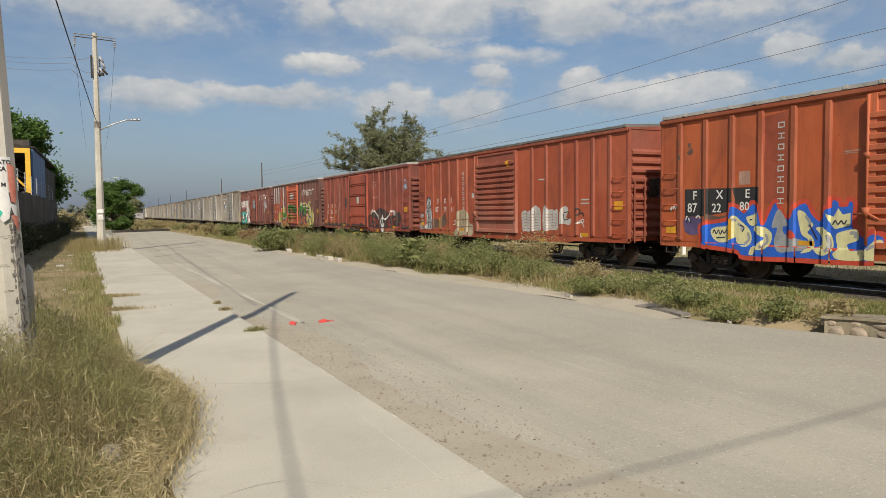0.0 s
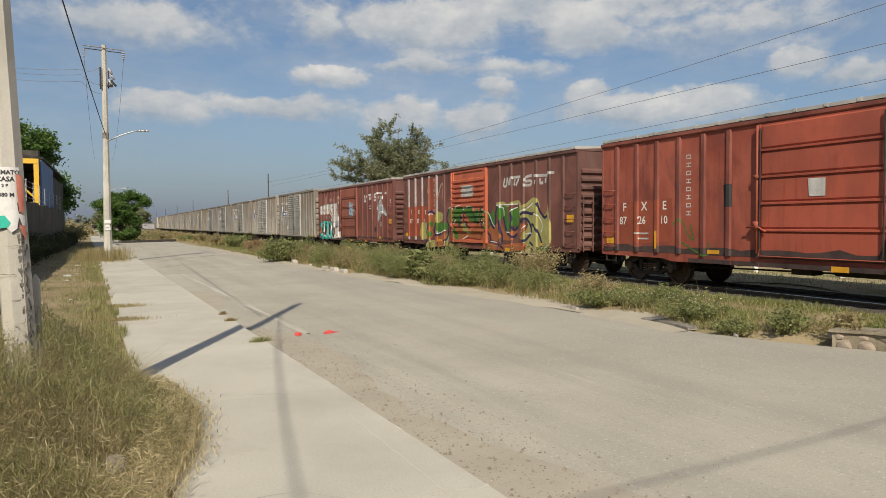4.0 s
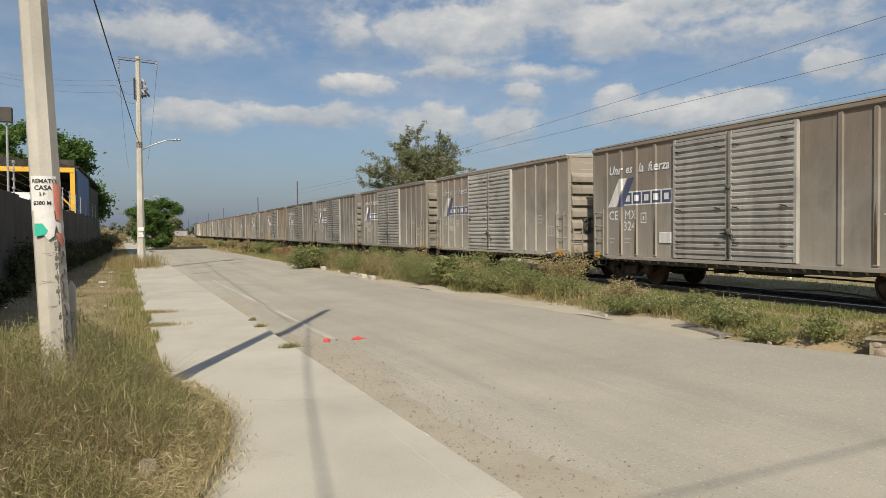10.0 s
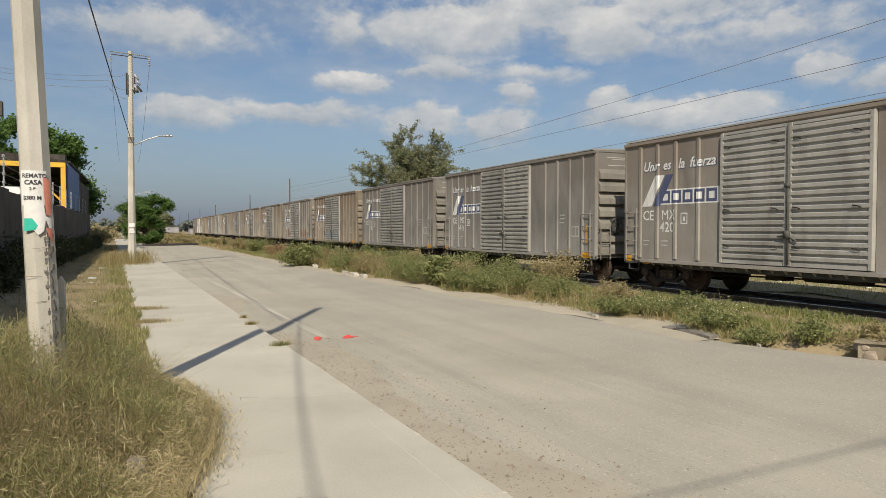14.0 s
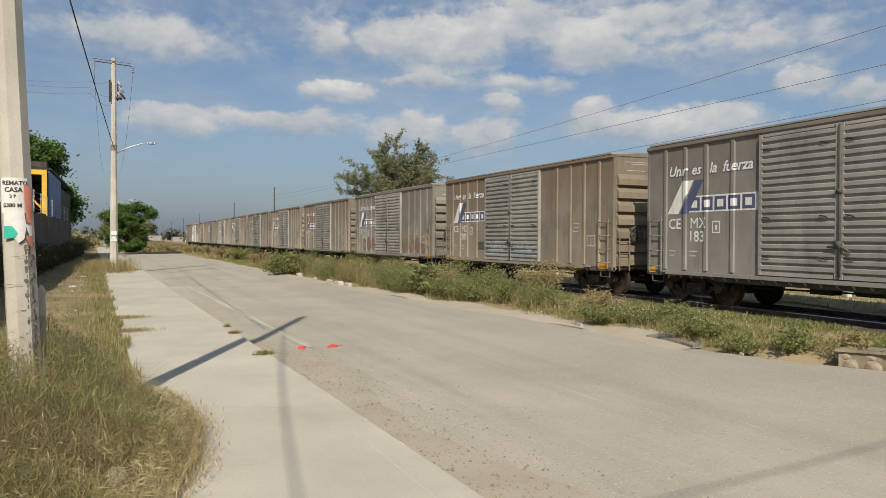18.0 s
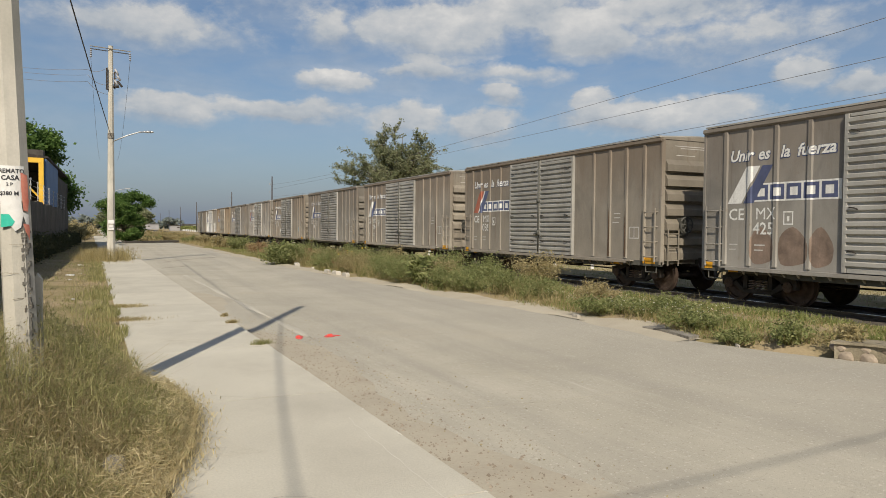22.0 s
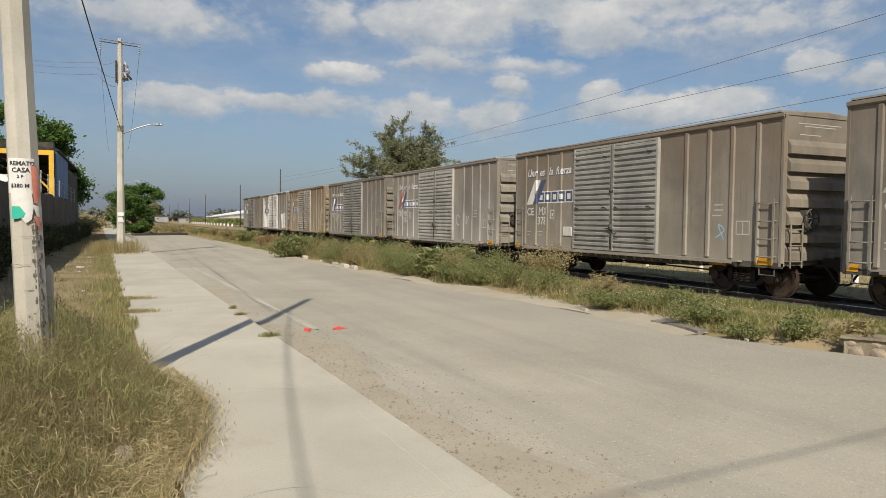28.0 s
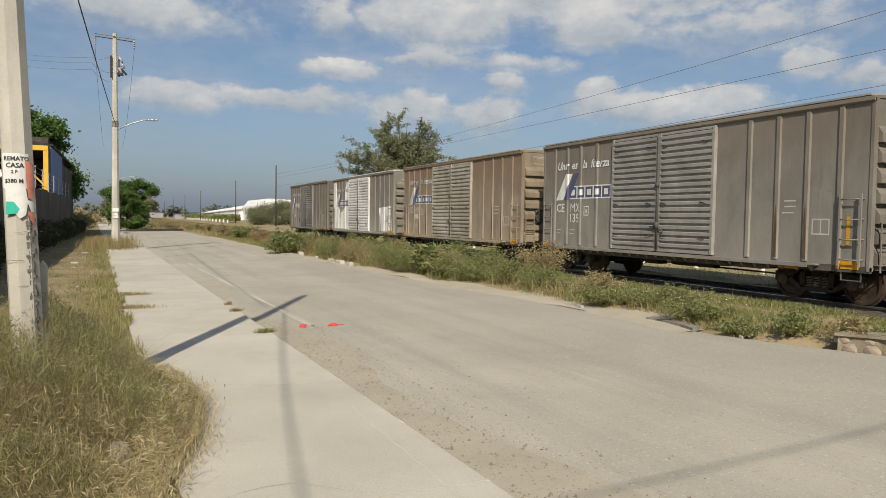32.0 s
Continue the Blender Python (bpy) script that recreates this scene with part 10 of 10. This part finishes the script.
stroke(RED[4], "graffiti_line", [(4.37, 1.71), (4.37, 1.2)], 0.03, 9, G_WHITE)
stroke(RED[4], "graffiti_line", [(0.07, 2.87), (-0.03, 3.05), (-0.23, 3.07), (-0.33, 2.91), (-0.37, 2.78), (-0.46, 2.95), (-0.62, 3.03), (-0.79, 2.93), (-0.68, 2.81), (-0.65, 2.53), (-0.73, 2.31), (-0.49, 2.29), (-0.43, 2.51), (-0.26, 2.62), (-0.32, 2.3), (0.03, 2.32), (-0.03, 2.57), (-0, 2.81), (0.07, 2.87)], 0.1, 9, G_WHITE)
blot(RED[4], "graffiti_shape", [(0.07, 2.87), (-0.03, 3.05), (-0.23, 3.07), (-0.33, 2.91), (-0.37, 2.78), (-0.46, 2.95), (-0.62, 3.03), (-0.79, 2.93), (-0.68, 2.81), (-0.65, 2.53), (-0.73, 2.31), (-0.49, 2.29), (-0.43, 2.51), (-0.26, 2.62), (-0.32, 2.3), (0.03, 2.32), (-0.03, 2.57), (-0, 2.81)], 10, G_SKY, "light blue sprayed letter")
stroke(RED[4], "graffiti_line", [(0.07, 2.87), (-0.03, 3.05), (-0.23, 3.07), (-0.33, 2.91), (-0.37, 2.78), (-0.46, 2.95), (-0.62, 3.03), (-0.79, 2.93), (-0.68, 2.81), (-0.65, 2.53), (-0.73, 2.31), (-0.49, 2.29), (-0.43, 2.51), (-0.26, 2.62), (-0.32, 2.3), (0.03, 2.32), (-0.03, 2.57), (-0, 2.81), (0.07, 2.87)], 0.04, 11, G_NAVY)
stroke(RED[4], "graffiti_line", [(-0.15, 2.98), (-0.15, 2.4)], 0.035, 11, G_SKY)
stroke(RED[4], "graffiti_line", [(-0.6, 2.94), (-0.54, 2.4)], 0.035, 11, G_SKY)
stroke(RED[4], "graffiti_line", [(-0.81, 2.68), (-0.89, 2.5), (-0.92, 2.67)], 0.035, 11, G_SKY)
stroke(RED[4], "graffiti_line", [(-0.97, 2.5), (-1, 2.67), (-1.08, 2.59)], 0.035, 11, G_SKY)
stroke(RED[4], "graffiti_line", [(-1.13, 2.47), (-1.15, 2.65), (-1.23, 2.48)], 0.035, 11, G_SKY)
stroke(RED[4], "graffiti_line", [(-1.28, 2.62), (-1.25, 2.46), (-1.35, 2.5), (-1.38, 2.38)], 0.035, 11, G_SKY)
for i, h in ((2, 0.30), (4, 0.16)):              # oily grime along the foot of the side
    pts = [(7.5 - 15.0 * k / 40, 0.90 + h * (0.55 + 0.45 * noise.noise(Vector((k * 0.6, i, 0))))) for k in range(41)]
    lay(RED[i], "grime_band", [[(a[0], 0.89), (b[0], 0.89), b, a] for a, b in zip(pts, pts[1:])], 0, G_BLACKD, "oily grime along the foot of the side")
    lay(RED[i], "grime_band", [box4(3.95, -4.1, 0.675, 0.78)], 0, G_BLACKD)
for car in RED:                                             # yellow reflector strips
    for a, b, z0, z1 in ((7.0, 7.35, 1.10, 1.28), (-7.35, -6.95, 1.75, 2.0), (-5.7, -5.3, 0.90, 1.02), (5.1, 5.22, 1.0, 1.5), (-3.3, -2.9, 0.66, 0.78), (-0.6, -0.2, 0.66, 0.78), (2.9, 3.3, 0.92, 1.02)):
        lay(car, "reflector", [box4(a, b, z0, z1)], 6, G_YELLOW, "yellow reflector strip")
for i, car in enumerate(GREY):
    num, k, brown, stripe = GREYS[i]
    worn = G_WHITED if i in (1, 9, 13, 14, 15) else G_WHITE
    for text, y in (("Unir", 5.26), ("es", 4.42), ("la", 3.80), ("fuerza", 3.36)):
        mark(car, text, y - 0.015, 3.44, 0.39, 2, G_NAVYD, 0.055, 0.25)
        mark(car, text, y - 0.02, 3.45, 0.38, 4, worn, 0.025, 0.25)
    # company mark as plain slanted stripes and blocks
    lay(car, "emblem_stripe", [[(5.28, 2.42), (4.86, 2.42), (4.32, 3.30), (4.72, 3.30)]], 2, G_LRED if stripe else worn)
    lay(car, "emblem_stripe", [[(4.80, 2.42), (4.50, 2.42), (3.96, 3.30), (4.26, 3.30)]], 3, G_LBLUE if stripe else G_FBLUE)
    if stripe:
        lay(car, "emblem_stripe", [[(4.88, 2.42), (4.80, 2.42), (4.26, 3.30), (4.34, 3.30)]], 3, worn)
    lay(car, "name_ground", [box4(4.52, 2.24, 2.45, 2.88)], 2, worn)
    for n in range(5):
        a = 4.47 - n * 0.44
        ring = [box4(a, a - 0.38, 2.49, 2.57), box4(a, a - 0.38, 2.76, 2.84), box4(a, a - 0.09, 2.57, 2.76)]
        ring.append(box4(a - 0.29, a - 0.38, 2.57, 2.76))
        lay(car, "name_block", ring, 4, G_LBLUE if stripe else G_FBLUE)
    mark(car, "CE", 5.24, 2.02, 0.40, 2, worn)
    mark(car, "MX", 4.44, 2.03, 0.40, 2, worn, 0.0)
    if num:
        mark(car, num, 4.50, 1.68, 0.40, 2, worn)
    else:
        lay(car, "number_bar", [box4(4.50, 3.95, 1.70, 1.95)], 2, worn)
    lay(car, "stencil", [box4(3.66, 3.40, 2.18, 2.21), box4(3.66, 3.40, 1.90, 1.93), box4(3.66, 3.63, 1.93, 2.18), box4(3.43, 3.40, 1.93, 2.18), box4(3.56, 3.50, 1.98, 2.1)], 2, worn)
    bars(car, [(5.2, 1.42), (4.95, 1.42), (5.2, 1.30), (5.0, 1.30), (4.45, 1.42), (4.15, 1.42), (4.45, 1.30), (4.2, 1.30), (-4.0, 2.25), (-4.3, 2.25), (-4.0, 2.12), (-4.3, 2.12), (-3.95, 1.98), (-4.25, 1.98)], 2, G_WHITED, 0.03)
    lay(car, "stencil", [box4(-4.72, -5.15, 1.82, 1.85), box4(-4.72, -5.15, 1.5, 1.53), box4(-4.72, -4.75, 1.53, 1.82), box4(-5.12, -5.15, 1.53, 1.82), box4(-4.92, -4.95, 1.53, 1.82)], 2, G_WHITED)
    for a, b, z0, z1 in ((-5.85, -5.35, 0.80, 0.97), (-4.45, -3.9, 0.72, 0.84), (5.72, 5.98, 0.80, 0.96), (4.9, 5.2, 0.74, 0.82)) + (((-5.62, -5.54, 1.3, 1.9),) if i % 3 == 0 else ()):
        lay(car, "reflector", [box4(a, b, z0, z1)], 6, G_YELLOW, "yellow reflector block")
    for z, a, b in ((4.12, -0.95, 0.5), (4.06, -0.75, 0.3), (3.86, -0.9, -0.2)):
        part("print_bar", Geo().box(a, b, -6.0395, -6.036, z, z + 0.018), G_WHITED, car[0])
    part("hatch", Geo().chamfer(-SIDE - 0.04, -SIDE, 2.30, 2.82, 1.30, 1.62, 0.015), grey_trim if i % 2 else worn, car[0]) if i % 5 == 0 else None
# colour left by washed-off graffiti, white patches, tags on the grey wagons
G_FADEO, G_FADEB = plain_paint("washed_orange_spray", (0.265, 0.195, 0.15), 0.45), plain_paint("washed_blue_door_paint", (0.33, 0.36, 0.36), 0.2)
for a, b in ((-5.3, -4.7), (-4.4, -3.9), (-3.6, -3.1), (-2.8, -2.1), (2.5, 2.9), (3.1, 3.7), (4.0, 4.5)):
    blot(GREY[6], "graffiti_haze", [(a, 1.05), (b, 1.0), (b + 0.05, 1.6), ((a + b) / 2, 1.85), (a - 0.05, 1.55), (a - 0.1, 1.3)], 1, G_FADEO, "washed-out orange graffiti")
for y in (-5.2, -4.5, -3.7, -2.9, -2.2):
    stroke(GREY[6], "graffiti_line", [(y - 0.35, 1.75), (y - 0.1, 1.98), (y + 0.2, 1.9), (y + 0.35, 1.72)], 0.025, 2, G_YGREEN)
for a, b in ((-1.8, 0.0), (0.25, 2.05)):
    blot(GREY[5], "wash", [(a, 1.05), (b, 1.05), (b, 1.5), (a, 1.6)], 1, G_FADEB, "bluish washed paint at the door's foot")
    stroke(GREY[5], "graffiti_line", [(a + 0.1, 1.5), (a + 0.5, 1.3), (a + 0.8, 1.7), (a + 1.1, 1.35), (a + 1.5, 1.6)], 0.05, 2, G_WHITED)
stroke(GREY[11], "graffiti_line", [(-2.6, 1.95), (-2.3, 2.05), (-2.25, 1.7), (-2.55, 1.6)], 0.06, 2, G_WHITED)
stroke(GREY[11], "graffiti_line", [(-3.3, 2.0), (-3.25, 1.65), (-3.5, 2.0)], 0.06, 2, G_WHITED)
stroke(GREY[10], "graffiti_line", [(-4.35, 1.35), (-4.15, 1.75), (-4.35, 1.6), (-4.05, 1.4)], 0.04, 2, G_SKY)
blot(GREY[14], "patch", [(-5.9, 0.95), (-4.0, 0.95), (-3.8, 2.3), (-5.7, 2.4)], 2, G_WHITE, "white overpainted patch")
blot(GREY[14], "patch", [(2.3, 0.95), (5.9, 0.95), (5.9, 4.1), (5.3, 4.15), (5.0, 3.0), (4.2, 1.9), (3.2, 2.4), (2.9, 4.05), (2.3, 4.1)], 1, G_WHITE, "white overpainted patch")
RUST_RUN = plain_paint("rust_run", (0.125, 0.08, 0.05), 0.4)
for i in (0, 2, 7, 8, 12, 13, 9):                           # rust runs on single posts
    for r in (-3.80, -4.57, 4.61, 3.87, 3.0)[:5 if i in (0, 8, 13) else 2]:
        lay(GREY[i], "rust_run", [[(r - 0.04, 0.95), (r + 0.04, 0.95), (r + 0.03, 1.9 + 0.2 * (i % 3)), (r, 2.2 + 0.3 * (i % 3)), (r - 0.03, 1.7)]], 1, RUST_RUN, "rust run on a post")


def travelled(t):
    """Metres the train has gone after t seconds."""
    s = 7.57573 * t - 0.0127167 * t * t + 0.000220843 * t ** 3
    knots = [(0, 0.0), (13, 0.0), (17, -0.3), (21, -0.2), (23, 0.08), (25, 0.42), (28, 0.52), (30, 0.62), (32, 0.50)]
    for (a, p), (b, q) in zip(knots, knots[1:]):
        if t <= b:
            return s + p + (q - p) * smooth_step(a, b, t)
    return s + 0.50


def motions():
    times = [k * 0.5 for k in range(65)]
    for car, y_mid, sets in CARS:
        walk(car, [(t, pose(TRACK_X, y_mid - travelled(t), RAIL_Z)) for t in times])
    n = 388
    for car, y_mid, sets in CARS:
        for ws, yy in sets:
            walk(ws, [(32.0 * k / n, pose(0, yy, 0.455, math.degrees(travelled(32.0 * k / n) / 0.455))) for k in range(n + 1)])


motions()
